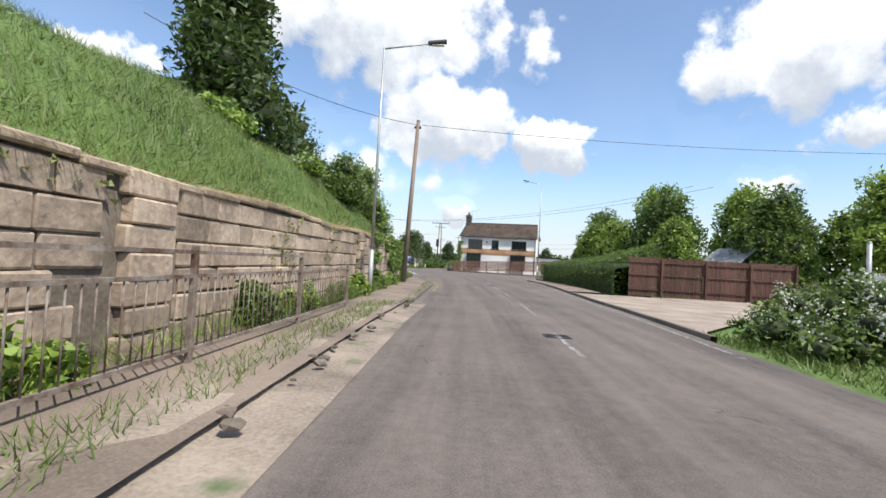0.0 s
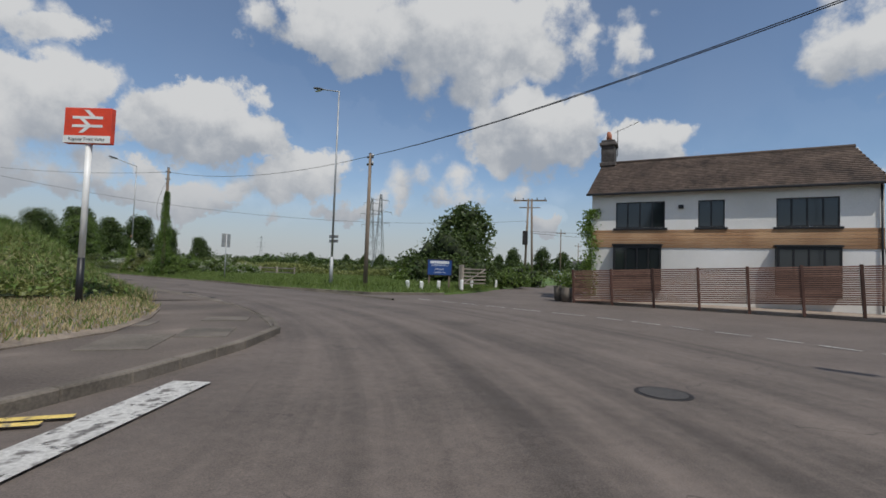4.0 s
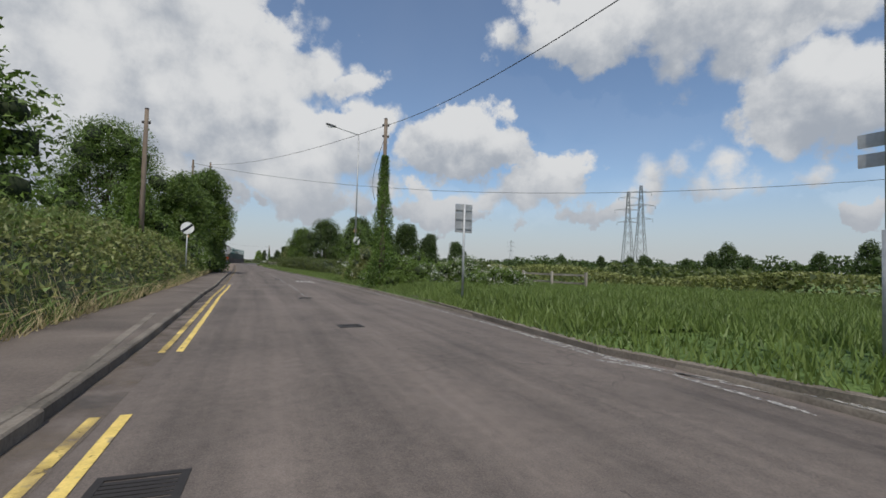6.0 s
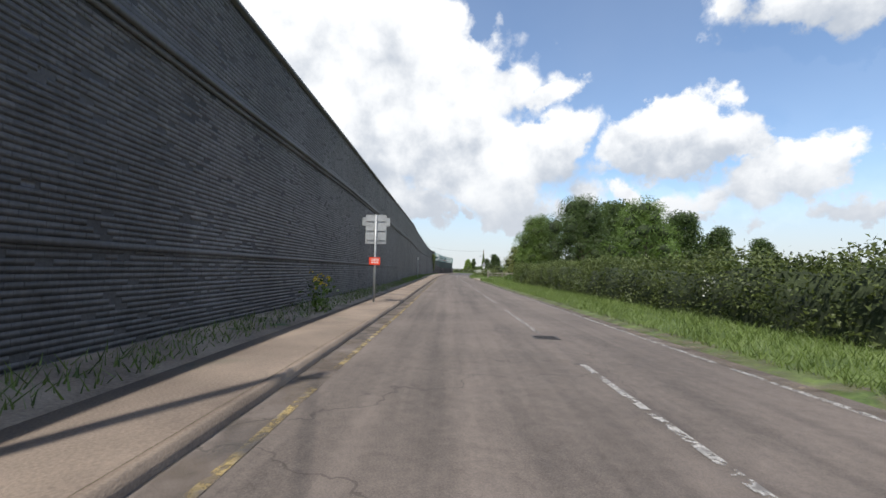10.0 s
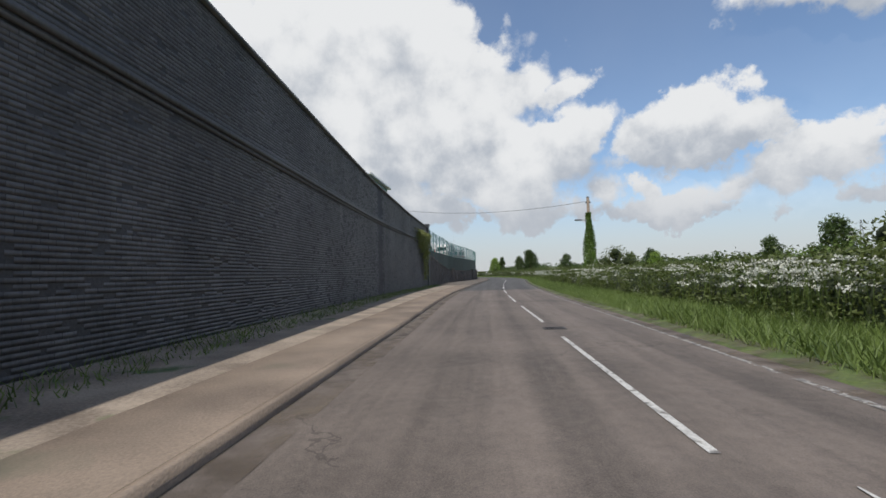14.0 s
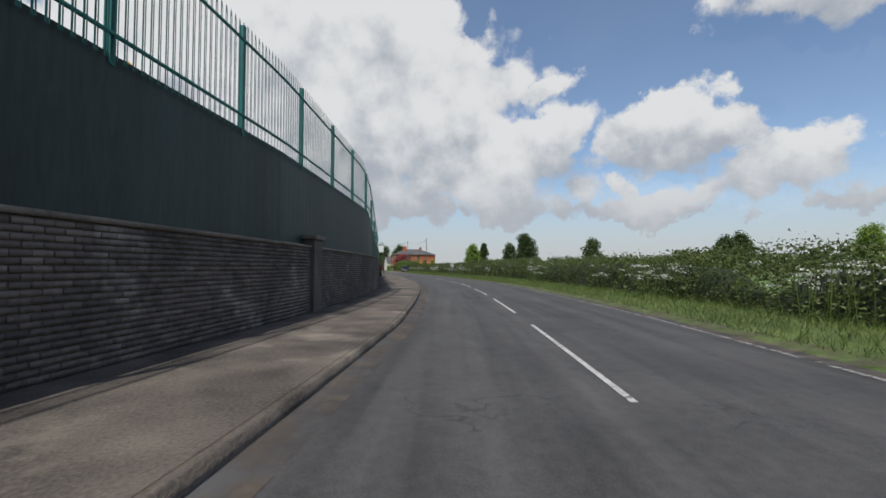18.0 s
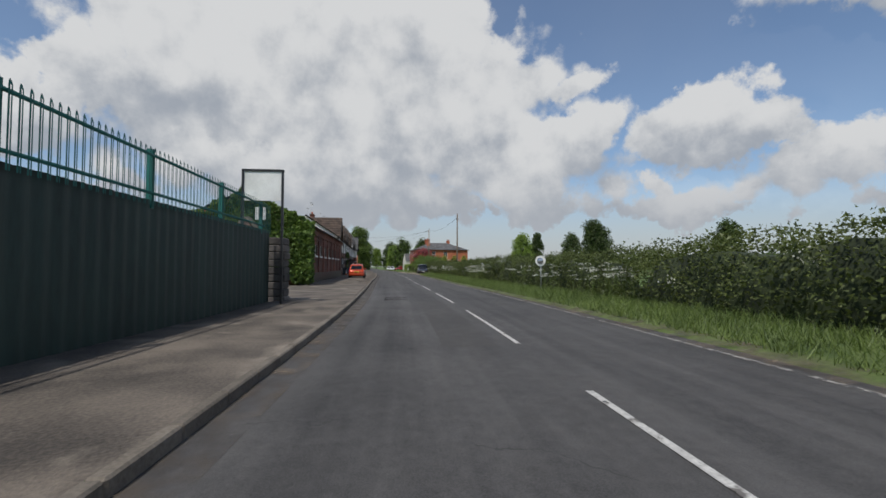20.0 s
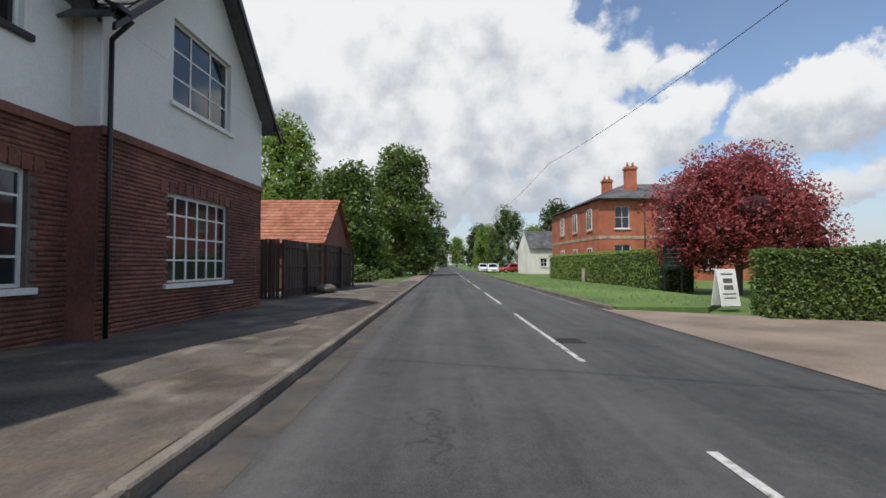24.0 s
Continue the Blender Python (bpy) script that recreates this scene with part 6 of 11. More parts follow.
def mark(parent, name, s0, s1, l0, l1, mat, lift=0.007):
    """A strip of paint on the road; l0 and l1 are its sides, numbers or functions of s."""
    f0, f1 = (l0 if callable(l0) else lambda s: l0), (l1 if callable(l1) else lambda s: l1)
    ss = np.linspace(s0, s1, max(2, int(abs(s1 - s0) / 1.5) + 2))
    v = [q for s in ss for q in (ats(s, f0(s), road_z(s, f0(s)) + lift), ats(s, f1(s), road_z(s, f1(s)) + lift))]
    f = [(2 * i, 2 * i + 1, 2 * i + 3, 2 * i + 2) for i in range(len(ss) - 1)]
    return finish(name, mesh_of(name, v, f, [mat]), None, parent)


def ribbon(parent, name, pts, w, mat, z=0.002):
    """A painted band through world points."""
    p = [Vector((x, y, 0)) for x, y in pts]
    v = []
    for i, q in enumerate(p):
        d = (p[min(i + 1, len(p) - 1)] - p[max(i - 1, 0)]).normalized()
        n = Vector((-d.y, d.x, 0)) * w / 2
        v += [q + n + Vector((0, 0, z)), q - n + Vector((0, 0, z))]
    f = [(2 * i, 2 * i + 1, 2 * i + 3, 2 * i + 2) for i in range(len(p) - 1)]
    return finish(name, mesh_of(name, [tuple(q) for q in v], f, [mat]), None, parent)


def lettering(name, text, size, mat, parent=None, m=None, deep=0.002, align="CENTER", space=1.0):
    """Words cut from the built-in font as a mesh; they stand in x and y of m."""
    cu = bpy.data.curves.new(name, "FONT")
    cu.body, cu.size, cu.extrude, cu.align_x, cu.align_y, cu.space_character = text, size, deep, align, "CENTER", space
    cu.resolution_u = 3
    tmp = bpy.data.objects.new(name, cu)
    scene.collection.objects.link(tmp)
    me = bpy.data.meshes.new_from_object(tmp)
    bpy.data.objects.remove(tmp)
    bpy.data.curves.remove(cu)
    me.materials.clear()
    return finish(name, me, mat, parent, m)


# ---- road markings
def worn_through(mat, scale, low, high):
    """Lets the asphalt show where the paint has worn off."""
    n, l = mat.node_tree.nodes, mat.node_tree.links
    g, t, r, mx, tr = (n.new("ShaderNode" + k) for k in ("NewGeometry", "TexNoise", "MapRange", "MixShader", "BsdfTransparent"))
    t.inputs["Scale"].default_value, t.inputs["Detail"].default_value, t.inputs["Roughness"].default_value = scale, 7, 0.7
    r.inputs["From Min"].default_value, r.inputs["From Max"].default_value = low, high
    l.new(g.outputs["Position"], t.inputs["Vector"]), l.new(t.outputs["Fac"], r.inputs["Value"]), l.new(r.outputs[0], mx.inputs[0])
    l.new(tr.outputs[0], mx.inputs[1]), l.new(n["Principled BSDF"].outputs[0], mx.inputs[2]), l.new(mx.outputs[0], n["Material Output"].inputs["Surface"])
    return mat


M_WORN = surf("worn_road_paint", (0.30, 0.28, 0.26), (0.62, 0.60, 0.56), 5, 40, 0.75, 0.2, spots=((0.14, 0.13, 0.12), 5, 0.50))
M_WORN_Y = surf("worn_yellow_paint", (0.40, 0.29, 0.11), (0.60, 0.45, 0.17), 4, 40, 0.75, 0.2, spots=((0.17, 0.15, 0.13), 4, 0.50))
for m_, sc_, lo_, hi_ in ((M_WORN, 5.0, 0.44, 0.56), (M_WORN_Y, 4.0, 0.42, 0.56), (M_WHITE, 7.0, 0.33, 0.43), (M_YELLOW, 6.0, 0.34, 0.44)):
    worn_through(m_, sc_, lo_, hi_)
CENTRE = table([(-80, 1.8), (9, 1.75), (19, 2.0), (28, 2.2), (45, 2.3), (70, 1.7), (79, 1.62), (88, 1.56), (107, 1.78), (135, 1.98), (186, 1.97), (195, 1.82), (222, 1.5), (248, 1.15), (264, 1.3), (290, 1.49), (320, 1.8), (352, 1.99), (361, 1.91), (379, 1.87), (480, 1.84), (900, 1.84)])
line = thing("centre_line", "dashed white centre line, worn in places", "road marking", kind="structure")
cs = lambda k: (lambda s: float(CENTRE(s)) + k)
for a, b in ((7.0, 9.4), (12.5, 16.5), (19, 22.2), (24.6, 28), (31, 34), (86.6, 89.0), (91, 96.5)):
    mark(line, "dash", a, b, cs(-0.05), cs(0.05), M_WORN)
for a in np.arange(97.4, 205, 8.96):
    mark(line, "dash", a + 1.5, a + 7.3, cs(-0.048), cs(0.048), M_WORN)
for a in np.arange(206.6, 345, 8.75):
    mark(line, "dash", a, a + 6.0, cs(-0.041), cs(0.041), M_WHITE)
for a in np.arange(346.2, 640, 8.97):
    mark(line, "dash", a, a + 6.0, cs(-0.041), cs(0.041), M_WHITE)
line = thing("edge_line", "faded white line along the verge", "road marking", kind="structure")
for a, b in ((8, 36), (72, 168), (206, 452), (480, 640)):
    for c in np.arange(a, b, 12.0):
        mark(line, "stripe", c, min(c + 11.7, b), lambda s: float(EDGE_R(s)) - 0.42, lambda s: float(EDGE_R(s)) - 0.31, M_WORN)
line = thing("yellow_lines", "double yellow no-waiting lines beside the kerb", "road marking", kind="structure")
kl = lambda k: (lambda s: float(KERB_L(s)) + k)
for a, b, near in ((20, 38.4, 0.26), (24, 38.4, 0.48), (70.6, 73.6, 0.3), (70.6, 73.6, 0.52), (76.5, 96, 0.30), (76.5, 96, 0.52)):
    mark(line, "stripe", a, b, kl(near), kl(near + 0.09), M_YELLOW if a > 40 else M_WORN_Y)
for a, b in ((97, 99), (100, 108), (110, 130), (131, 150), (152, 171), (172, 189), (190.5, 201)):
    mark(line, "stripe", a, b, kl(0.33), kl(0.42), M_WORN_Y)
mark(line, "tick", 96.2, 96.5, kl(0.25), kl(0.75), M_WHITE)
line = thing("junction_lines", "white and yellow lines painted at the junction mouths", "road marking", kind="structure")
ribbon(line, "stop_line", [(-2.5, 44.2), (-2.75, 45.6), (-3.15, 48.3), (-3.95, 52.5)], 0.42, M_WHITE, 0.012)
for k in (0, 0.22):
    ribbon(line, "yellow_line", [(-4.0 - k * 0.3, 51.2 - k), (-5.0 - k * 0.3, 50.6 - k), (-6.2 - k * 0.3, 50.0 - k), (-9 - k, 51.0 - k), (-16 - k, 54.0 - k)], 0.1, M_YELLOW, 0.02)
    ribbon(line, "yellow_line", [(-4.35 + k, 38.75), (-6.5 + k * 0.8, 40.9 + k * 0.5), (-9.0 + k * 0.4, 42.9 + k), (-12, 43.8 + k), (-24, 43.8 + k)], 0.09, M_WORN_Y, 0.004)
arc = [(-5.6, 68.6), (-3.3, 67.0), (-1.2, 65.6), (1.6, 63.6), (3.4, 61.9), (5.0, 60.2), (6.3, 58.6), (7.6, 56.7), (8.7, 54.7), (9.6, 52.6)]
for (xa, ya), (xb, yb) in zip(arc, arc[1:]):
    for u, w2 in ((0.06, 0.42), (0.56, 0.92)):
        ribbon(line, "dash", [(xa + (xb - xa) * u, ya + (yb - ya) * u), (xa + (xb - xa) * w2, ya + (yb - ya) * w2)], 0.10, M_WHITE, 0.003)
ribbon(line, "edge_line", [(-6.6, 68.9), (-8.2, 69.4), (-10.0, 70.2), (-12.1, 71.3), (-14.7, 71.4)], 0.11, M_WORN, 0.012)
word = thing("stop_word", "white painted word STOP at the station road mouth", "road marking", kind="structure")
lettering("letters", "STOP", 1.0, M_WHITE, word, pose(-9.6, 50.9, 0.004, 0, 0, -133) @ Matrix.Diagonal((0.95, 2.9, 1, 1)), 0.001)
# speed roundel and warning word for the oncoming lane
word = thing("road_word", "white painted warning word SLOW facing oncoming traffic", "road marking", kind="structure")
m = spot(213.45, 2.95, 0.034, 180) @ Matrix.Diagonal((0.70, 4.6, 1, 1))
lettering("letters", "SLOW", 1.0, M_WHITE, word, m, 0.001, space=1.05)
roundel = thing("speed_roundel", "worn white painted 30 in a ring facing oncoming traffic", "road marking", kind="structure")
m = spot(101.1, 3.2, 0.034, 180) @ Matrix.Diagonal((0.80, 1.9, 1, 1))
lettering("digits", "30", 1.0, M_WHITE, roundel, m, 0.001)
bm = bmesh.new()
pr = [(math.cos(t), math.sin(t)) for t in np.linspace(-2.6, 2.2, 34)]
for (xa, ya), (xb, yb) in zip(pr, pr[1:]):
    bm.faces.new([bm.verts.new((x * q, y * q, 0)) for x, y, q in ((xa, ya, 0.70), (xb, yb, 0.70), (xb, yb, 0.82), (xa, ya, 0.82))])
part("ring", bm, M_WHITE, roundel, "", m)


# iron covers and patches in the road
def cover(s, lat, label, w=0.42, l=0.42, round_=False, slots=5):
    ob = thing("manhole_cover" if round_ else "drain_cover", label, "cover", spot(s, lat, road_z(s, lat) - 0.01), "iron covers")
    if round_:
        part("rim", rodded((0, 0, 0), (0, 0, 0.015), w / 2, w / 2, 24), M_IRON, ob)
        part("lid", rodded((0, 0, 0.015), (0, 0, 0.02), w * 0.42, w * 0.42, 24), M_PATCH, ob)
    else:
        bm = bmesh.new()
        for a, b, c, d in ((-w / 2, w / 2, -l / 2, -l / 2 + 0.05), (-w / 2, w / 2, l / 2 - 0.05, l / 2), (-w / 2, -w / 2 + 0.05, -l / 2 + 0.05, l / 2 - 0.05), (w / 2 - 0.05, w / 2, -l / 2 + 0.05, l / 2 - 0.05)):
            box(bm, a, b, c, d, 0, 0.018)
        part("rim", bm, M_IRON, ob)
        for i in range(slots):
            y = -l / 2 + 0.07 + (l - 0.14) * (i + 0.5) / slots
            part("bar", boxed(-w / 2 + 0.05, w / 2 - 0.05, y - 0.02, y + 0.02, 0, 0.016), M_IRON, ob)
    return ob


for s, l in ((9.0, 1.74), (28.5, 2.15), (78.7, 1.62), (86.5, 1.5), (105, 1.7), (134.2, 1.99), (187, 1.93), (196.1, 1.84), (205.1, 1.71), (213.7, 1.64), (222.8, 1.56), (248.7, 1.18), (257.6, 1.26), (266.4, 1.4), (291.7, 1.54), (444.6, 1.75), (473.5, 2.1)):
    cover(s, l, "square iron drain cover in the middle of the road", 0.5, 0.45)
cover(52.8, 3.1, "round iron manhole cover sunk in asphalt", 0.62, 0.62, True)
cover(68.9, -1.2, "slotted iron gully grate beside the kerb", 0.4, 0.5)
cover(72.1, -0.77, "square iron drain cover near the footway", 0.5, 0.4)
cover(375.7, -0.15, "rusty steel hatch plate flush with the road", 1.0, 1.6, False, 4)
for s0, s1, l0, l1 in ((364, 374, 0.6, 1.5), (268, 273, 2.2, 3.2)):
    p = tagged(mark(None, "road_patch", s0, s1, l0, l1, M_PATCH, 0.004), "darker patch of newer asphalt in the road", "road patch", kind="structure")

# ---- start: stone retaining wall and grass bank
def wall_top(s):
    return 2.12 + 0.05 * math.sin(s * 0.9) - 0.9 * max(0, (s - 30) / 6)


ST_L = table([(-80, -3.95), (-6, -3.9), (20, -3.75), (31, -3.8), (34.5, -4.6), (37, -7), (39, -9.8), (41, -13.5), (44, -22)])
wall_s = thing("wall_stone", "old coursed sandstone retaining wall with dark stains", "wall", kind="structure")
c = sweep("core", -30, 36.5, lambda s: [(float(ST_L(s)) - 0.02, -0.1), (float(ST_L(s)) - 0.02, wall_top(s)), (float(ST_L(s)) - 0.45, wall_top(s)), (float(ST_L(s)) - 0.45, -0.1)], [M_STONE_JOINT], 0.8, wall_s)
rs = random.Random(5)
stone_meshes = {}
for row in range(6):
    z, hh = 0.02 + row * 0.345, 0.345
    s = -8.0 - rs.random()
    while s < 33:
        wdt = rs.choice((0.45, 0.6, 0.75, 0.9))
        if s + wdt > 4.75 and s < 5.65 or s + wdt > 15.6 and s < 16.5:
            s += 0.3
            continue
        k = (wdt, rs.randrange(3))
        if k not in stone_meshes:
            bm = boxed(0.006, wdt - 0.012, -0.10, 0.02 + 0.02 * k[1], 0.004, hh - 0.014, 0.022)
            for v in bm.verts:
                v.co += Vector((rs.uniform(-1, 1), rs.uniform(-1, 1), rs.uniform(-1, 1))) * 0.009
            me = bpy.data.meshes.new("stone_block")
            bm.to_mesh(me)
            bm.free()
            me.materials.append(M_STONE)
            stone_meshes[k] = me
        o = new("stone_block", stone_meshes[k])
        o.parent = wall_s
        d = float(ST_L(s + wdt) - ST_L(s)) / wdt
        o.matrix_basis = spot(s, float(ST_L(s)), z, 90 - math.degrees(math.atan(d))) @ Matrix.Diagonal((1, -1, 1, 1))
        s += wdt + rs.choice((0, 0, 0.02))
for s in (4.8, 15.65):
    for row in range(7):
        a = 0.06 if row % 2 else 0.0
        o = part("pier_stone", boxed(-0.12, 0.12 + a * 0.4, a, 0.85 - a, row * 0.31 + 0.003, row * 0.31 + 0.297, 0.025), M_STONE, wall_s, "", spot(s, float(ST_L(s)), 0))
for s in np.arange(-8, 31, 1.02):
    o = part("coping_stone", boxed(-0.42, 0.07, 0.01, 1.0, 0, 0.11, 0.025), M_STONE, wall_s, "", spot(s, float(ST_L(s)), wall_top(s) - 0.02))


def bank_z(s, l):
    d = float(ST_L(s)) - 0.3 - l
    k = float(np.interp(s, [-80, 20, 30, 37, 46], [1, 1, 0.85, 0.5, 0.05]))
    b = wall_top(s) * float(np.interp(s, [-80, 31, 38], [1, 1, 0.2]))
    return b - 0.1 + k * float(np.interp(d, [0, 0.4, 2.6, 5, 10, 30], [0, 0.35, 2.65, 3.2, 3.4, 3.2])) + 0.12 * math.sin(s * 0.8 + l)


tagged(sweep("bank_start", -30, 44, lambda s: [(float(ST_L(s)) - 0.22, -0.1)] + [(float(ST_L(s)) - 0.3 - d, bank_z(s, float(ST_L(s)) - 0.3 - d)) for d in (0, 0.4, 1.0, 1.8, 2.6, 3.6, 5, 8, 14, 30)], [M_GRASS], 1.0), "steep grassy bank above the stone wall", "bank", kind="structure")
slope = lambda a, b: bank_z(a, b) - 0.03
for a, b, n, sd in ((-3, 12, 900, 1), (12, 26, 620, 2), (26, 36, 360, 3), (36, 43.5, 700, 4)):
    me = tuft_mesh("grass", int((b - a) * n * 1.7), b - a, 3.9, 0.32, M_BLADE, sd, 0.011)
    tagged(finish("grass", bend(me, a, lambda s: float(ST_L(s)) - 4.25, slope), None), "long green grass on the steep bank", "grass", kind="stuff")
me = tuft_mesh("dry_grass", 5200, 34, 0.5, 0.5, M_STRAW, 9, 0.008, 0.2)
v = np.empty(len(me.vertices) * 3, np.float32)
me.vertices.foreach_get("co", v)
v = v.reshape(-1, 3)
v[:, 0] += v[:, 2] * 0.75
v[:, 2] *= np.where(v[:, 0] > 0.35, -0.25, 0.6)
me.vertices.foreach_set("co", v.ravel())
tagged(finish("dry_grass", bend(me, -4, lambda s: float(ST_L(s)) - 0.42, lambda a, b: wall_top(a) + 0.1), None), "dead straw-coloured grass hanging over the wall", "grass", kind="stuff")
for k, (x, y, w, h) in enumerate(((-6.6, 36.6, 2.6, 2.2), (-9.4, 38.2, 3.0, 2.4), (-12.8, 39.2, 3.2, 2.0), (-17, 39.4, 3.6, 2.6), (-22.5, 39.2, 3.4, 2.1), (-28, 38.6, 4.0, 2.5))):
    shrub("leafy green bush on the bank at the road corner", pose(x, y, 0.1, 0, 0, 40 * k), w, w, h, 2600, 0.13, M_LEAF if k % 2 else M_IVY, 460 + k, name="bush", lobes=14, group="corner bushes")
r = np.random.default_rng(31)
# weeds at the wall's foot, along the broken kerb, and ivy on the wall's end
for a, b, l0, w, n, tall, sd, mt in ((-3, 33, -3.75, 0.5, 60, 0.45, 11, M_LEAF_L), (-3, 13, -2.72, 0.7, 150, 0.16, 12, M_BLADE), (13, 28, -1.95, 0.35, 40, 0.10, 13, M_BLADE), (8, 34, -3.72, 0.5, 220, 0.42, 14, M_BLADE)):
    me = tuft_mesh("weeds", int((b - a) * n), b - a, w, tall, mt, sd, 0.008)
    tagged(finish("weeds", bend(me, a, lambda s, q=l0: q, lambda s, l: 0.1), None), "mixed weeds and grass along the footway", "weeds", kind="stuff")
for k, (s, l, w, h, mt) in enumerate(((-1.5, -3.5, 1.6, 0.8, M_LEAF_L), (1.2, -3.45, 1.9, 0.9, M_LEAF), (3.4, -3.5, 1.2, 0.7, M_LEAF_L), (7.4, -3.45, 1.8, 1.0, M_LEAF), (9.6, -3.5, 1.5, 0.8, M_LEAF_L), (12.5, -3.5, 1.3, 0.7, M_LEAF), (14.5, -3.45, 1.2, 0.9, M_LEAF_L), (18.6, -3.4, 1.8, 1.0, M_LEAF), (21.5, -3.4, 1.6, 0.8, M_LEAF_L))):
    shrub("leafy weeds growing at the foot of the stone wall", spot(s, l, 0.1), 0.7, w, h, 900, 0.11, mt, 40 + k, name="weed_clump", lobes=8, group="weed clumps")
n = 21000
ss = r.uniform(15.5, 36, n)
zz = r.uniform(0.1, 1, n) ** 0.8
keep = noise_ok = np.array([noise.noise((float(a) * 0.5, float(b) * 3.0, 2.0)) for a, b in zip(ss, zz)]) > (0.56 - (ss - 15.5) * 0.06 - (zz - 0.55) * 0.5)
ss, zz = ss[keep], zz[keep]
p = ats(ss, np.array([float(ST_L(a)) for a in ss]) + 0.06 + np.abs(r.normal(0, 0.12, len(ss))), zz * np.array([wall_top(a) + 0.25 for a in ss]))
tagged(finish("ivy", leaf_mesh("ivy", p, 0.13, M_IVY, 3, 0.3), None), "glossy ivy hanging over the end of the wall", "ivy", kind="stuff")
n = 2600
ss, zz = r.uniform(-4, 19, n), r.uniform(0.2, 2.1, n)
keep = np.array([noise.noise((float(a) * 0.6, float(b) * 1.2, 7.0)) for a, b in zip(ss, zz)]) > 0.22
p = ats(ss[keep], np.array([float(ST_L(a)) for a in ss[keep]]) + 0.07, zz[keep])
tagged(finish("ivy", leaf_mesh("ivy", p, 0.09, M_BRAMBLE, 4, 0.4), None), "withered creeper in patches on the stone wall", "ivy", kind="stuff")

# broken earth edge with stones beside the carriageway
tagged(sweep("dirt_edge", -30, 14, lambda s: [(KERB_L(s) - 0.8, 0.13), (KERB_L(s) - 0.30, 0.10 + 0.03 * math.sin(s * 2.3)), (KERB_L(s) - 0.1, 0.02 + 0.02 * math.sin(s * 3.1)), (KERB_L(s) + 0.45, 0.012)], [M_DIRT], 0.5), "broken dusty soil edge of the footway", "dirt", kind="structure")
for k in range(46):
    s, l = r.uniform(-3, 13.5), -1.6 - abs(r.normal(0, 0.28))
    q = r.uniform(0.03, 0.09)
    bm = bmesh.new()
    bmesh.ops.create_icosphere(bm, subdivisions=1, radius=q)
    for v in bm.verts:
        v.co = Vector((v.co.x * r.uniform(0.8, 1.4), v.co.y * r.uniform(0.8, 1.5), v.co.z * 0.55)) * r.uniform(0.85, 1.1)
    tagged(part("stone", bm, M_STONE_JOINT if k % 3 else M_KERB, None, "", spot(s, l, 0.10, r.uniform(0, 180))), "broken kerb stone lying in the dirt edge", "stone", "broken stones")

# pedestrian guard rail
rail = thing("guard_rail", "rusty galvanised pedestrian guard rail with upright bars", "railing")
for a, b in ((-2.2, 1.2), (1.2, 4.7), (4.7, 7.8), (7.8, 10.9)):
    m = spot((a + b) / 2, -2.88, 0.1)
    hl = (b - a) / 2
    for z in (0.16, 0.93):
        part("rail", boxed(-0.02, 0.02, -hl, hl, z - 0.02, z + 0.02), M_RUST, rail, "", m)
    part("top_rail", boxed(-0.018, 0.018, -hl, hl, 1.16, 1.2), M_RUST, rail, "", m) if b < 9 else None
    for y in np.arange(-hl + 0.14, hl - 0.05, 0.14):
        part("bar", rodded((0, y, 0.16), (0, y, 0.93), 0.0085, 0.0085, 6), M_RUST, rail, "", m)
for s in (-2.2, 1.2, 4.7, 7.8, 10.9):
    part("post", boxed(-0.032, 0.032, -0.032, 0.032, -0.1, 1.25 if s < 9 else 1.0, 0.006), M_RUST, rail, "", spot(s, -2.88, 0.1))


# ---- poles, lamps, cables
def lamp_post(m, h, arm, label, r0=0.09, arm_up=0.35):
    """A steel column; the arm reaches along its x axis."""
    ob = thing("street_lamp", label, "street lamp", m, "street lamps")
    bm = bmesh.new()
    rod(bm, (0, 0, -0.3), (0, 0, 1.5), r0, r0, 12)
    rod(bm, (0, 0, 1.5), (0, 0, h), r0 * 0.68, r0 * 0.42, 12)
    part("column", bm, M_GALV, ob)
    part("arm", rodded((0, 0, h - 0.03), (arm, 0, h + arm_up), r0 * 0.36, r0 * 0.3), M_GALV, ob)
    bm = boxed(arm - 0.05, arm + 0.62, -0.13, 0.13, -0.05, 0.05, 0.03)
    part("lantern", bm, M_LANTERN, ob, "flat grey lantern head", Matrix.Translation((0, 0, h + arm_up + 0.02)) @ Matrix.Translation((arm, 0, 0)) @ Matrix.Rotation(-math.atan2(arm_up, max(arm, 0.5)), 4, "Y") @ Matrix.Translation((-arm, 0, 0)))
    part("lens", boxed(arm + 0.1, arm + 0.52, -0.09, 0.09, h + arm_up - 0.05, h + arm_up - 0.036), M_WPAINT, ob, "pale lens")
    return ob


M_LANTERN = plain("lantern_grey", (0.10, 0.105, 0.11), 0.5)


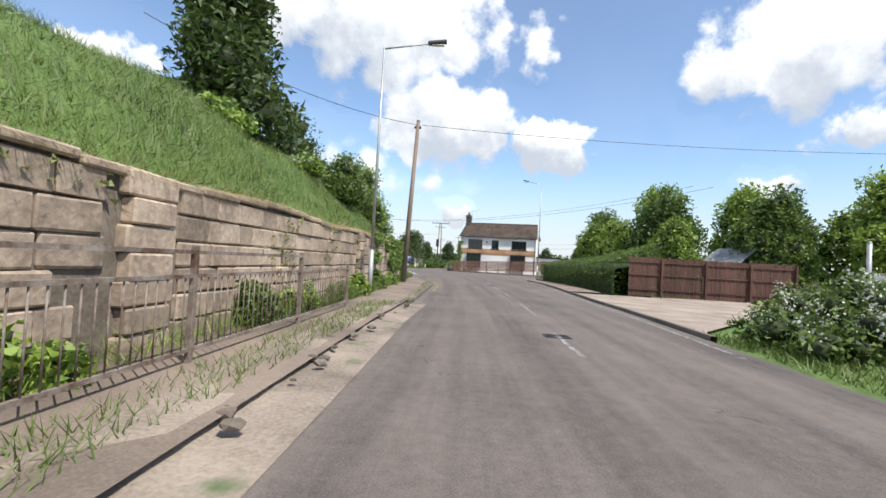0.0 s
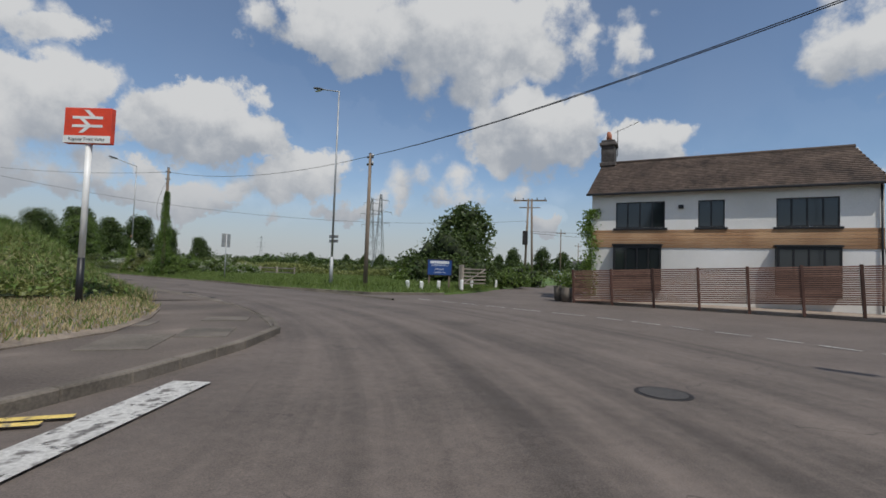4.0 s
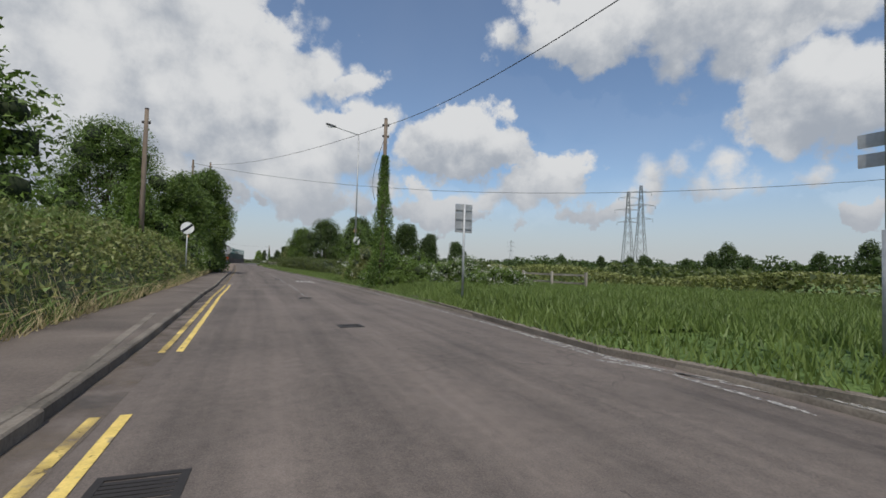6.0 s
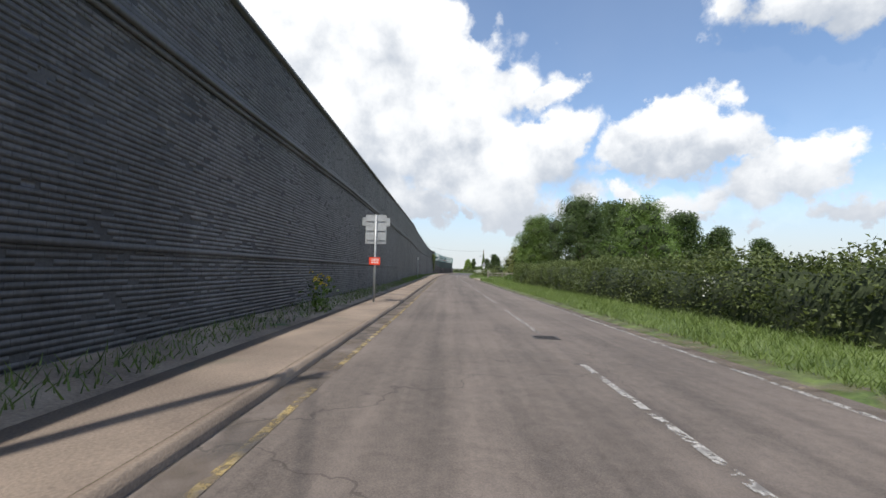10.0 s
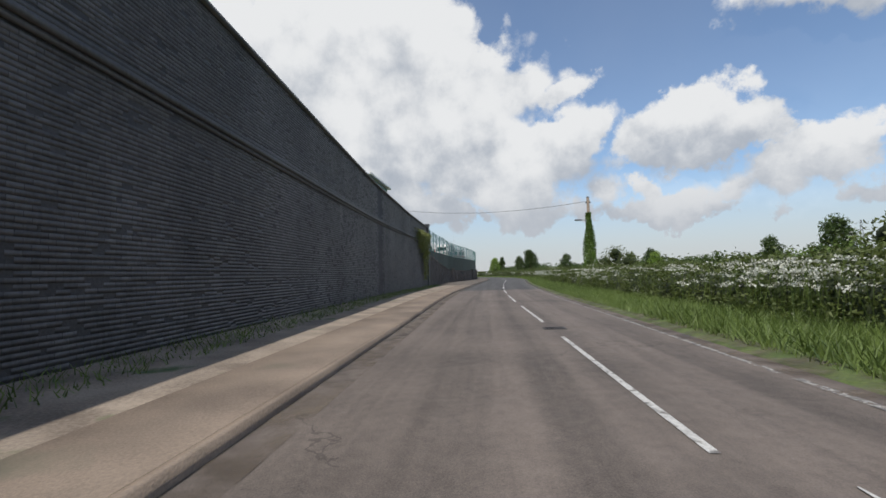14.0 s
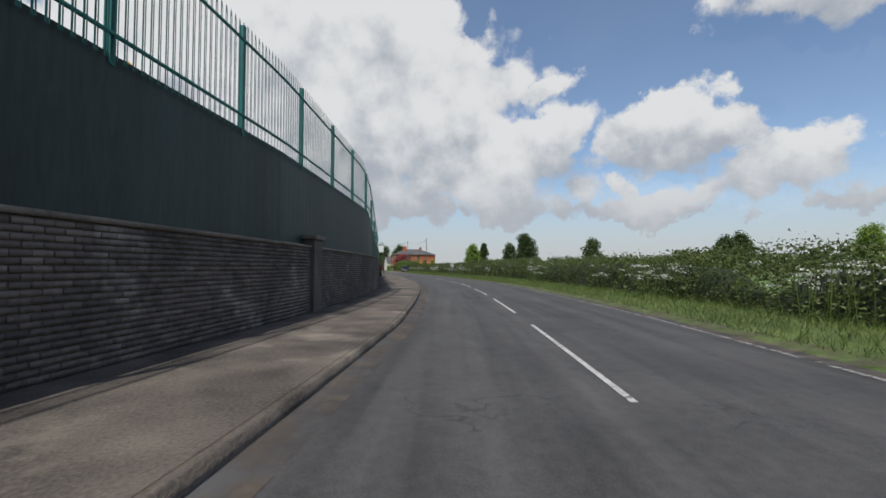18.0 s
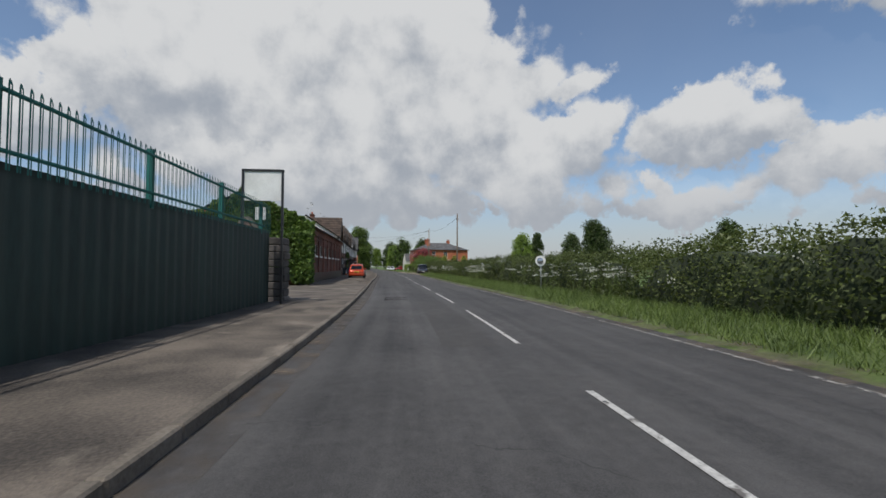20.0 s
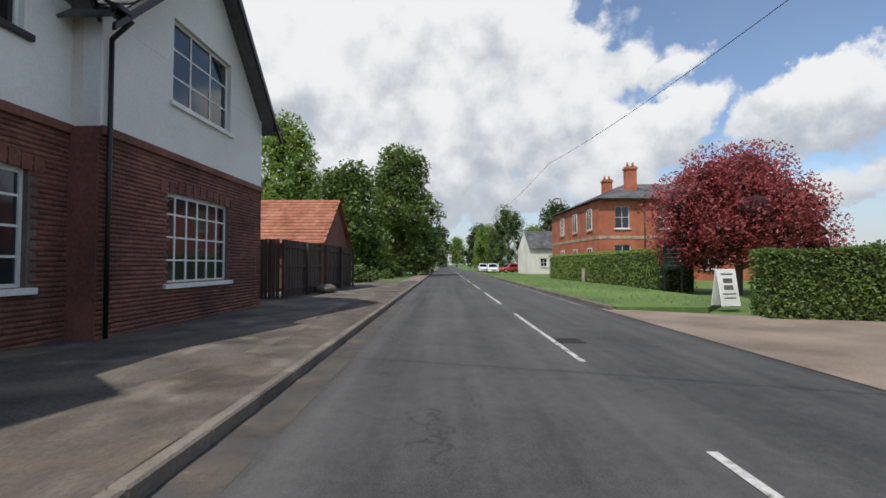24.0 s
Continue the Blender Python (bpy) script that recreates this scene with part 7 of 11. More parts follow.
def utility_pole(m, h, label, r0=0.14, steps=(), cross=(), name="telegraph_pole", mat=None):
    ob = thing(name, label, "pole", m, "telegraph poles")
    part("shaft", rodded((0, 0, -0.4), (0, 0, h), r0, r0 * 0.62, 12), mat or M_POLE, ob)
    part("cap", rodded((0, 0, h), (0, 0, h + 0.04), r0 * 0.72, r0 * 0.5, 12), M_IRON, ob)
    for z in steps:
        part("fitting", boxed(-0.18, 0.18, -0.05, 0.05, z, z + 0.1, 0.01), M_IRON, ob)
        part("insulator", rodded((0.15, 0, z + 0.1), (0.15, 0, z + 0.24), 0.04, 0.025), M_WPAINT, ob)
    for z, w in cross:
        part("crossarm", boxed(-w / 2, w / 2, -0.06, 0.06, z, z + 0.12, 0.008), M_POLE, ob)
        for x in (-w / 2 + 0.1, 0, w / 2 - 0.1):
            part("insulator", rodded((x, 0, z + 0.12), (x, 0, z + 0.32), 0.045, 0.03), M_KERB, ob)
    return ob


def tube(bm, pts, r, seg=5):
    """One unbroken thin tube through the points."""
    pts = [Vector(q) for q in pts]
    rings = []
    for i, q in enumerate(pts):
        d = (pts[min(i + 1, len(pts) - 1)] - pts[max(i - 1, 0)]).normalized()
        e = d.cross(Vector((0, 0, 1)) if abs(d.z) < 0.95 else Vector((1, 0, 0))).normalized()
        f = d.cross(e)
        rings.append([bm.verts.new(q + (e * math.cos(t) + f * math.sin(t)) * r) for t in np.linspace(0, 2 * math.pi, seg, endpoint=False)])
    for a, b in zip(rings, rings[1:]):
        for i in range(seg):
            bm.faces.new((a[i], a[(i + 1) % seg], b[(i + 1) % seg], b[i]))


def cable(a, b, sag, label="black overhead cable between poles", r=0.014):
    a, b = Vector(a), Vector(b)
    ob = thing("overhead_cable", label, "cable", None, "overhead cables")
    bm = bmesh.new()
    p = [a.lerp(b, u) - Vector((0, 0, 4 * sag * u * (1 - u))) for u in np.linspace(0, 1, 18)]
    tube(bm, p, r)
    part("wire", bm, M_BLACK, ob)
    return ob


def ivy_pole(m, h, to, n, seed, label, wid=0.42):
    """Ivy that climbs a pole, thick below and thin above."""
    q = np.random.default_rng(seed)
    n = int(n * 2.6)
    z = q.uniform(0, 1, n) ** 1.2 * to
    t = q.uniform(0, 2 * math.pi, n)
    rad = (0.16 + wid * (1 - z / to) ** 1.3) * q.uniform(0.6, 1.15, n) * (1 + 0.3 * np.sin(z * 2.3 + 3 * np.sin(t)))
    ob = thing("ivy", label, "ivy", m)
    part("stem", rodded((0.15, 0, -0.1), (0.13, 0.05, to * 0.8), 0.04, 0.015, 6), M_BARK, ob)
    finish("foliage", leaf_mesh("foliage", np.stack([np.cos(t) * rad, np.sin(t) * rad, z], 1), 0.092, M_IVY, seed, 0.3), None, ob)
    return ob


lamp_post(spot(16.2, -3.35, 0.1), 8.7, 1.6, "tall grey steel street lamp with a short arm", 0.085, 0.22)
utility_pole(spot(25, -3.05, 0.1) @ Matrix.Rotation(0.035, 4, "Y"), 8.8, "weathered wooden telegraph pole beside an ivied wall", 0.15, (8.4,))
lamp_post(pose(10.3, 50.4, 0, 0, 0, 150), 10.4, 1.5, "tall steel street lamp beside the junction")

# trees and shrubs on the bank
tree = make_tree(9.8, 5.0, 14000, 0.30, M_LEAF_D, 3, 0.25, 0.02, label="dense dark green conifer on top of the bank", conifer=True, lobes=46)
tree.matrix_basis = spot(20.5, -11.2, 4.2)
for k, (s, l, z, w, h, mt, fl) in enumerate(((13.5, -8.2, 4.8, 3.0, 1.4, M_LEAF_L, 26), (17.5, -6.6, 4.4, 2.2, 1.1, M_LEAF_L, 60), (22.5, -6.3, 4.0, 3.4, 1.9, M_LEAF, 40), (26.0, -6.6, 3.9, 3.8, 2.5, M_LEAF, 12), (29.5, -6.4, 3.4, 3.8, 2.9, M_LEAF_L, 10), (32.8, -6.6, 2.6, 3.4, 2.9, M_LEAF, 8), (27.5, -10.5, 4.8, 5, 4.0, M_LEAF, 0), (33, -10.5, 3.6, 5, 3.6, M_LEAF_D, 0), (37, -9.8, 0.9, 3.5, 2.2, M_LEAF, 0))):
    shrub("leafy green bush on the grass bank" if not fl else "leafy bush with white blossom on the bank", spot(s, l, z), w, w, h * (1.45 if s > 20 else 1), int(5200 * w / 3), 0.145, mt, 60 + k, fl, lobes=14, group="bank bushes")

# ---- start, right side: driveway, fence, clipped hedge
flat_sheet("driveway", [tuple(at(s, l).xy) for s, l in ((10.5, 5.25), (20, 5.75), (26, 6.3), (25.5, 10.8), (27.5, 16), (24, 27), (17, 27), (17, 10.8), (11.3, 5.7))], 0.03, M_GRAVEL, "pale dusty gravel drive mouth")
tagged(sweep("pavement_hedge", 26, 43, lambda s: [(EDGE_R(s) + 0.1, 0.1), (EDGE_R(s) + 1.9, 0.11), (EDGE_R(s) + 1.95, -0.1)], [M_FOOTWAY], 1.0), "narrow footway in front of a clipped hedge", "pavement", kind="structure")
grass_run("rough grass beside the drive", -5, 11, 5.3, 6.4, 160, 0.25, 21, rise=lambda a, b: -0.05)
shrub("broad bramble bush with white flowers beside the drive", spot(9.2, 9.6, -0.05), 9.5, 8.5, 2.0, 16000, 0.13, M_LEAF, 71, 500, lobes=60)
shrub("low leafy shrub with reddish tips by the fence", spot(18.5, 13.6, 0), 4.2, 3.0, 1.7, 2600, 0.12, M_BRAMBLE, 72, 30, lobes=16)


def board_fence(label, a, b, h, mat, bw=0.12, name="board_fence"):
    a, b = Vector((*a, 0)), Vector((*b, 0))
    d = b - a
    m = pose(a.x, a.y, 0, 0, 0, math.degrees(math.atan2(d.y, d.x)))
    ob = thing(name, label, "fence", m)
    n = int(d.length / bw)
    for i in range(n):
        part("board", boxed(i * bw + 0.004, (i + 1) * bw - 0.008, -0.012 - 0.012 * (i % 2), 0.006 - 0.012 * (i % 2), 0.04, h - 0.015 * (i % 3 == 0), 0.003), mat, ob)
    for z in (0.4, h * 0.55, h - 0.3):
        part("rail", boxed(0, d.length, 0.006, 0.06, z, z + 0.08), mat, ob)
    for x in np.arange(0, d.length + 0.1, 2.4):
        part("post", boxed(x - 0.05, x + 0.05, 0.0605, 0.16, -0.2, h - 0.05), mat, ob)
    return ob


fa, fb = at(26.55, 9.6), at(26.0, 18.6)
board_fence("red-brown vertical board fence along the drive", (fb.x, fb.y), (fa.x, fa.y), 2.25, M_TIMBER)
hg = thing("clipped_hedge", "neatly clipped dense green hedge with a sloping top", "hedge")
me, _ = hedge_block(16.5, 2.6, 2.45, 30000, 0.085, M_LEAF, 81, 0.05, "foliage", 0, 0.03)
v = np.empty(len(me.vertices) * 3, np.float32)
me.vertices.foreach_get("co", v)
v = v.reshape(-1, 3)
v[:, 2] *= (1.98 - v[:, 1] * 0.018 + (v[:, 0] + 1.3) * (0.46 - v[:, 1] * 0.017)) / 2.45
me.vertices.foreach_set("co", v.ravel())
finish("foliage", bend(me, 26.95, lambda s: float(np.interp(s, [27, 43], [10.25, 9.95])), lambda a, b: 0.0), None, hg)
# added filler under the sloping leaves, coloured as the hedge's inner shade
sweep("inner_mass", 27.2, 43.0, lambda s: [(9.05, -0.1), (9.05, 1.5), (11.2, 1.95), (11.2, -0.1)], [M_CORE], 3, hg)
TREES = []
for k, (h, w, n, sz, mt, bare) in enumerate(((7.0, 2.9, 5200, 0.24, M_LEAF, 0.12), (8.5, 3.4, 5600, 0.27, M_LEAF_L, 0.15), (10.5, 4.4, 2100, 0.50, M_LEAF_D, 0.10), (5.2, 2.2, 3600, 0.20, M_LEAF_L, 0.08))):
    TREES.append(make_tree(h, w, int(n * 1.7), sz, mt, 100 + k, 0.2, bare, label=("rounded green garden tree", "tall light green leafy tree", "dark green broad hedgerow tree", "small bright green tree")[k], lobes=34))


def plant(kind, m, scale=1.0, turn=0.0):
    return copy_thing(TREES[kind], m @ Matrix.Rotation(turn, 4, "Z") @ Matrix.Scale(scale, 4))


used = set()
for k, s, l, sc in ((0, 33, 14.5, 0.95), (1, 38, 17, 0.95), (0, 30, 20, 0.95), (3, 36, 12.5, 1.0), (1, 27, 25, 0.9), (3, 31, 26, 1.2), (0, 43, 15, 0.95), (1, 22, 33, 0.9), (2, 40, 30, 0.75), (0, 33, 38, 1.0), (3, 40, 12.6, 1.0), (0, 46, 18, 0.9), (1, 34, 21, 0.9), (3, 30.5, 14, 0.9)):
    if k not in used:
        used.add(k)
        TREES[k].matrix_basis = spot(s, l, 0, k * 70) @ Matrix.Scale(sc, 4)
    else:
        copy_thing(TREES[k], spot(s, l, 0, s * 37) @ Matrix.Scale(sc / TREES[k].scale[0], 4))
shed = thing("garden_shed", "small grey shed with a pitched pale roof behind the fence", "shed", spot(31, 18.5, 0, 20))
part("wall", boxed(-1.4, 1.4, -1.2, 1.2, 0, 2.3), M_GREYWOOD, shed)
part("roof", extruded([(-1.6, 2.25), (0, 3.25), (1.6, 2.25), (1.6, 2.35), (0, 3.36), (-1.6, 2.35)], -1.4, 1.4), M_GALV, shed)
for s, l, h in ((19.2, 16.5, 3.1), (19.5, 19.3, 3.0)):
    g = thing("gate_post", "grey steel post beside the drive", "post", spot(s, l, 0), "gate posts")
    part("shaft", rodded((0, 0, -0.2), (0, 0, h), 0.09, 0.09, 10), M_GALV, g)
    part("cap", rodded((0, 0, h), (0, 0, h + 0.06), 0.1, 0.05, 10), M_GALV, g)
g = thing("equipment_box", "pale grey utility box by the drive", "utility box", spot(19.8, 17.3, 0))
part("cabinet", boxed(-0.3, 0.3, -0.2, 0.2, 0, 1.9, 0.02), M_KERB, g)
part("door", boxed(-0.26, 0.26, -0.215, -0.2, 0.1, 1.8), M_GALV, g)

# ---- junction: white house
H_A = Vector((2.65, 73.5, 0.0))
H_M = pose(2.65, 73.5, 0.2, 0, 0, math.degrees(math.atan2(-3.3, 11.55)))
M_CURTAIN = plain("net_curtain", (0.55, 0.56, 0.55), 0.9)
M_SIGNRED = plain("orange_red_panel", (0.72, 0.06, 0.02), 0.45)
M_BLUEFLOWER = leafy("blue_flowers", (0.10, 0.25, 0.45), (0.25, 0.5, 0.7))
house = thing("white_house", "white rendered two-storey house with brown tiled roof", "house", H_M)
HL, HD, HE, HR = 11.75, 6.4, 5.45, 7.75
holes = [(1.2, 3.5, 3.62, 4.95), (4.95, 6.05, 3.62, 4.93), (8.05, 10.3, 3.6, 4.9)]
bays = [(1.2, 3.3, 1.0, 2.65), (8.05, 10.2, 1.0, 2.62)]
part("wall", holed_wall(0, HL, -0.3, HE, holes + bays, 0, 0.3), M_WHITEWALL, house)
for x0, x1 in ((0, 0.3), (HL - 0.3, HL)):
    bm = bmesh.new()
    box(bm, x0, x1, 0.3, HD, -0.3, HE)
    part("side_wall", bm, M_WHITEWALL, house)
    part("gable", extruded([(0.02, HE), (HD - 0.02, HE), (HD / 2, HR - 0.05)], -x1, -x0), M_WHITEWALL, house, "", Matrix.Rotation(math.pi / 2, 4, "Z"))
part("back_wall", boxed(0.3, HL - 0.3, HD - 0.3, HD, -0.3, HE), M_WHITEWALL, house)
roof_slope(house, (-0.22, -0.3, HE - 0.05), (HL + 0.22, -0.3, HE - 0.05), (HL - 0.1, HD / 2, HR), (0.05, HD / 2, HR), M_TILE, 20, 60)
roof_slope(house, (HL + 0.22, HD + 0.3, HE - 0.05), (-0.22, HD + 0.3, HE - 0.05), (0.05, HD / 2, HR), (HL - 0.1, HD / 2, HR), M_TILE, 12, 20)
part("ridge", rodded((0.05, HD / 2, HR + 0.02), (HL - 0.1, HD / 2, HR + 0.02), 0.11, 0.11, 8), M_TILE, house)
part("gutter", boxed(-0.25, HL + 0.25, -0.42, -0.3, HE - 0.14, HE - 0.03, 0.02), M_BLACK, house, "black gutter")
part("downpipe", rodded((HL - 0.1, -0.08, 0), (HL - 0.1, -0.08, HE - 0.1), 0.04), M_BLACK, house, "black downpipe")
for i in range(6):
    part("cladding_board", boxed(0, HL, -0.035, 0, 2.62 + i * 0.15, 2.76 + i * 0.15, 0.006), M_CEDAR, house, "horizontal cedar cladding board")
for (x0, x1, z0, z1), c in zip(holes, (4, 2, 4)):
    add_window(house, x0, x1, z0, z1, c, 1, 0.03, M_BLACK, M_BLACK, 0.035, label="dark-framed casement window", curtain=M_CURTAIN if c == 2 or x0 > 8 else None)
for x0, x1, z0, z1 in bays:
    b = part("bay_window", holed_wall(x0 - 0.06, x1 + 0.06, z0 - 0.5, z1 + 0.05, [(x0 + 0.05 + k * (x1 - x0) / 4, x0 - 0.02 + (k + 1) * (x1 - x0) / 4, z0, z1 - 0.08) for k in range(4)], -0.45, -0.38), M_BLACK, house, "black-framed box bay window")
    part("pane", boxed(x0, x1, -0.42, -0.41, z0, z1 - 0.05), M_GLASSDARK, b)
    for x in (x0 - 0.06, x1 + 0.01):
        part("cheek", boxed(x, x + 0.05, -0.38, -0.0005, z0 - 0.5, z1), M_BLACK, b)
    part("roof", boxed(x0 - 0.12, x1 + 0.12, -0.5, -0.0005, z1 + 0.05, z1 + 0.14, 0.01), M_BLACK, b)
    # dark sheet closing the wall opening behind the bay's glass
    part("board", boxed(x0, x1, 0.34, 0.36, z0, z1), M_CORE, b)
part("wall_lamp", boxed(4.1, 4.32, -0.14, 0, 4.55, 4.72, 0.02), M_BLACK, house, "small black wall lamp")
part("chimney_stack", boxed(0.0, 0.75, HD / 2 - 0.45, HD / 2 + 0.45, HR - 1.0, HR + 1.35, 0.02), M_OLDBRICK, house, "brick chimney stack")
part("chimney_cap", boxed(-0.09, 0.84, HD / 2 - 0.54, HD / 2 + 0.54, HR + 1.02, HR + 1.2, 0.02), M_OLDBRICK, house)
part("chimney_base", boxed(-0.07, 0.82, HD / 2 - 0.52, HD / 2 + 0.52, HR - 0.2, HR + 0.02, 0.02), M_OLDBRICK, house)
for y in (-0.2, 0.2):
    part("chimney_pot", rodded((0.38, HD / 2 + y, HR + 1.35), (0.38, HD / 2 + y, HR + 1.85), 0.14, 0.11, 12), M_REDTILE, house, "red clay pot")
bm = bmesh.new()
rod(bm, (0.85, HD / 2, HR + 0.4), (0.85, HD / 2, HR + 2.0), 0.02, 0.02, 6)
rod(bm, (0.7, HD / 2, HR + 1.85), (2.0, HD / 2 - 0.2, HR + 2.3), 0.012, 0.012, 5)
for u in np.linspace(0.2, 1, 6):
    rod(bm, (0.7 + 1.3 * u, HD / 2 - 0.2 * u - 0.2, HR + 1.85 + 0.45 * u), (0.7 + 1.3 * u, HD / 2 - 0.2 * u + 0.2, HR + 1.85 + 0.45 * u), 0.008, 0.008, 4)
part("aerial", bm, M_IRON, house, "television aerial")
ext = thing("side_extension", "low white extension with a dark flat roof", "building", H_M @ Matrix.Translation((HL + 0.02, 1.2, 0)))
part("wall", boxed(0, 3.4, 0, 3.8, -0.3, 2.5), M_WHITEWALL, ext)
part("roof", boxed(-0.0, 3.6, -0.2, 4, 2.5, 2.72, 0.02), M_BLACK, ext)
part("door", boxed(0.8, 1.7, -0.03, 0, 0, 2.05), M_BLACK, ext)
r = np.random.default_rng(77)
p = np.stack([r.normal(-0.05, 0.22, 2600), r.normal(0.1, 0.3, 2600), r.uniform(0, 1, 2600) ** 0.8 * 4.6], 1)
p[:, 0] += 0.12 * np.sin(p[:, 2] * 3)
iv = thing("ivy", "green ivy climbing the white house corner", "ivy", H_M)
finish("foliage", leaf_mesh("foliage", p, 0.14, M_IVY, 7, 0.3), None, iv)

# slatted fence in front of the house
def slat_fence(a, b, za, zb, label, h=1.5, n_posts=None):
    a, b = Vector((*a, za)), Vector((*b, zb))
    L = (b - a).length
    ob = thing("slatted_fence", label, "fence", pose(a.x, a.y, a.z, 0, -math.degrees(math.asin((b.z - a.z) / L)), math.degrees(math.atan2(b.y - a.y, b.x - a.x))))
    n = n_posts or int(round(L / 1.84))
    for i in range(n + 1):
        part("post", boxed(i * L / n - 0.05, i * L / n + 0.05, -0.05, 0.05, -0.4, h + 0.06, 0.008), M_TIMBER, ob)
    for i in range(n):
        for z in np.arange(0.06, h, 0.082):
            part("slat", boxed(i * L / n + 0.05, (i + 1) * L / n - 0.05, -0.02, 0.0, z, z + 0.058, 0.003), M_SLAT, ob)
    return ob


M_SLAT = surf("slat_timber", (0.13, 0.065, 0.045), (0.25, 0.14, 0.10), 1.2, 16, 0.85, 0.4, vary=0.25, stretch=(0.2, 1, 1))
slat_fence((1.6, 71.0), (16.5, 65.8), 0.02, 0.75, "brown horizontal slatted timber fence before the house")
slat_fence((16.55, 65.85), (18.6, 71.2), 0.75, 0.6, "brown slatted timber fence returning from the road", 1.5)
tagged(part("house_garden", (lambda bm: (prism(bm, [(1.5, 71.2), (16.6, 66.0), (19, 72), (22, 84), (4, 88), (2.2, 76)], -0.3, 0.12), bm)[1])(bmesh.new()), M_GRAVEL), "raised pale gravel garden of the house", "ground", kind="structure")
for k, (x, y, h) in enumerate(((1.3, 71.4, 0.7), (1.0, 72.2, 0.75))):
    t = thing("planter", "grey tub with flowers by the fence end", "planter", pose(x, y, 0.0), "planters by the house")
    part("pot", rodded((0, 0, 0), (0, 0, h), 0.24, 0.32, 14), M_KERB, t)
    q = np.random.default_rng(k).normal(0, 0.2, (420, 3))
    tagged(finish("foliage", leaf_mesh("foliage", q + np.array([0, 0, h + 0.35]), 0.1, M_LEAF, k), None, t), kind="stuff")
    tagged(finish("blossom", leaf_mesh("blossom", q[:60] * 1.15 + np.array([0, 0, h + 0.45]), 0.07, (M_BLUEFLOWER if k else M_FLOWER), k), None, t), kind="stuff")
for x, y, h, w in ((4.6, 84, 3.6, 3.6), (4.2, 88.5, 3.2, 3.8), (4.6, 94, 3.8, 4.4), (23, 70, 4.2, 4.5), (27, 66, 3.8, 4), (31, 62, 4, 4)):
    shrub("dark garden bush beyond the house", pose(x, y, 0), w, w, h, 1500, 0.22, M_LEAF_D, int(x), lobes=10)

# ---- junction: traffic island, station sign
isl = [(-4.6, 50.0), (-4.55, 52.3), (-4.75, 54.6), (-5.15, 56.3), (-6.0, 57.5), (-7.1, 58.6), (-9.0, 60.4), (-12.0, 62.4), (-17.2, 65.6), (-23.4, 68.3), (-23.4, 60.0), (-14.6, 55.6), (-9.0, 51.9), (-5.6, 49.9)]
tagged(part("island", (lambda bm: (prism(bm, isl, -0.1, 0.105), bm)[1])(bmesh.new()), M_BANKPAVE), "asphalt footway corner between the two roads", "pavement", kind="structure")
edge = thing("kerb_island", "curved line of worn concrete kerbstones", "kerb", kind="structure")
pts = [Vector((*q, 0)) for q in isl[:10]]
for a, b in zip(pts, pts[1:]):
    d = b - a
    n = max(1, int(round(d.length / 0.9)))
    for i in range(n):
        q = a + d * (i / n)
        o = part("kerbstone", boxed(-0.005, d.length / n - 0.004, -0.13, 0.02, -0.1, 0.125, 0.018), M_KERB, edge, "", pose(q.x, q.y, 0, 0, 0, math.degrees(math.atan2(d.y, d.x))) @ Matrix.Diagonal((1, -1, 1, 1)))
for a, b in (((-6.2, 53.9), (0.9, 1.5)), ((-5.9, 55.2), (0.8, 1.2)), ((-6.9, 57.1), (0.9, 0.7)), ((-7.9, 55.6), (0.8, 0.8))):
    part("paving_slab", boxed(-b[0] / 2, b[0] / 2, -b[1] / 2, b[1] / 2, 0.09, 0.118, 0.006), M_KERB, edge, "pale concrete slab", pose(*a, 0, 0, 0, 28))
grs = [(-7.0, 52.6), (-7.2, 54.6), (-8.2, 56.4), (-9.6, 58.2), (-13.5, 60.8), (-23.0, 65.0), (-23, 60.6), (-14.6, 56.3), (-9.4, 53.2)]
bm = bmesh.new()
prism(bm, grs, 0, 0.13)
bmesh.ops.inset_region(bm, faces=[f for f in bm.faces if f.normal.z > 0.9], thickness=0.5, depth=0.2)
tagged(part("island_grass", bm, M_DIRT), "dry mown grass and soil on the traffic island", "verge", kind="structure")


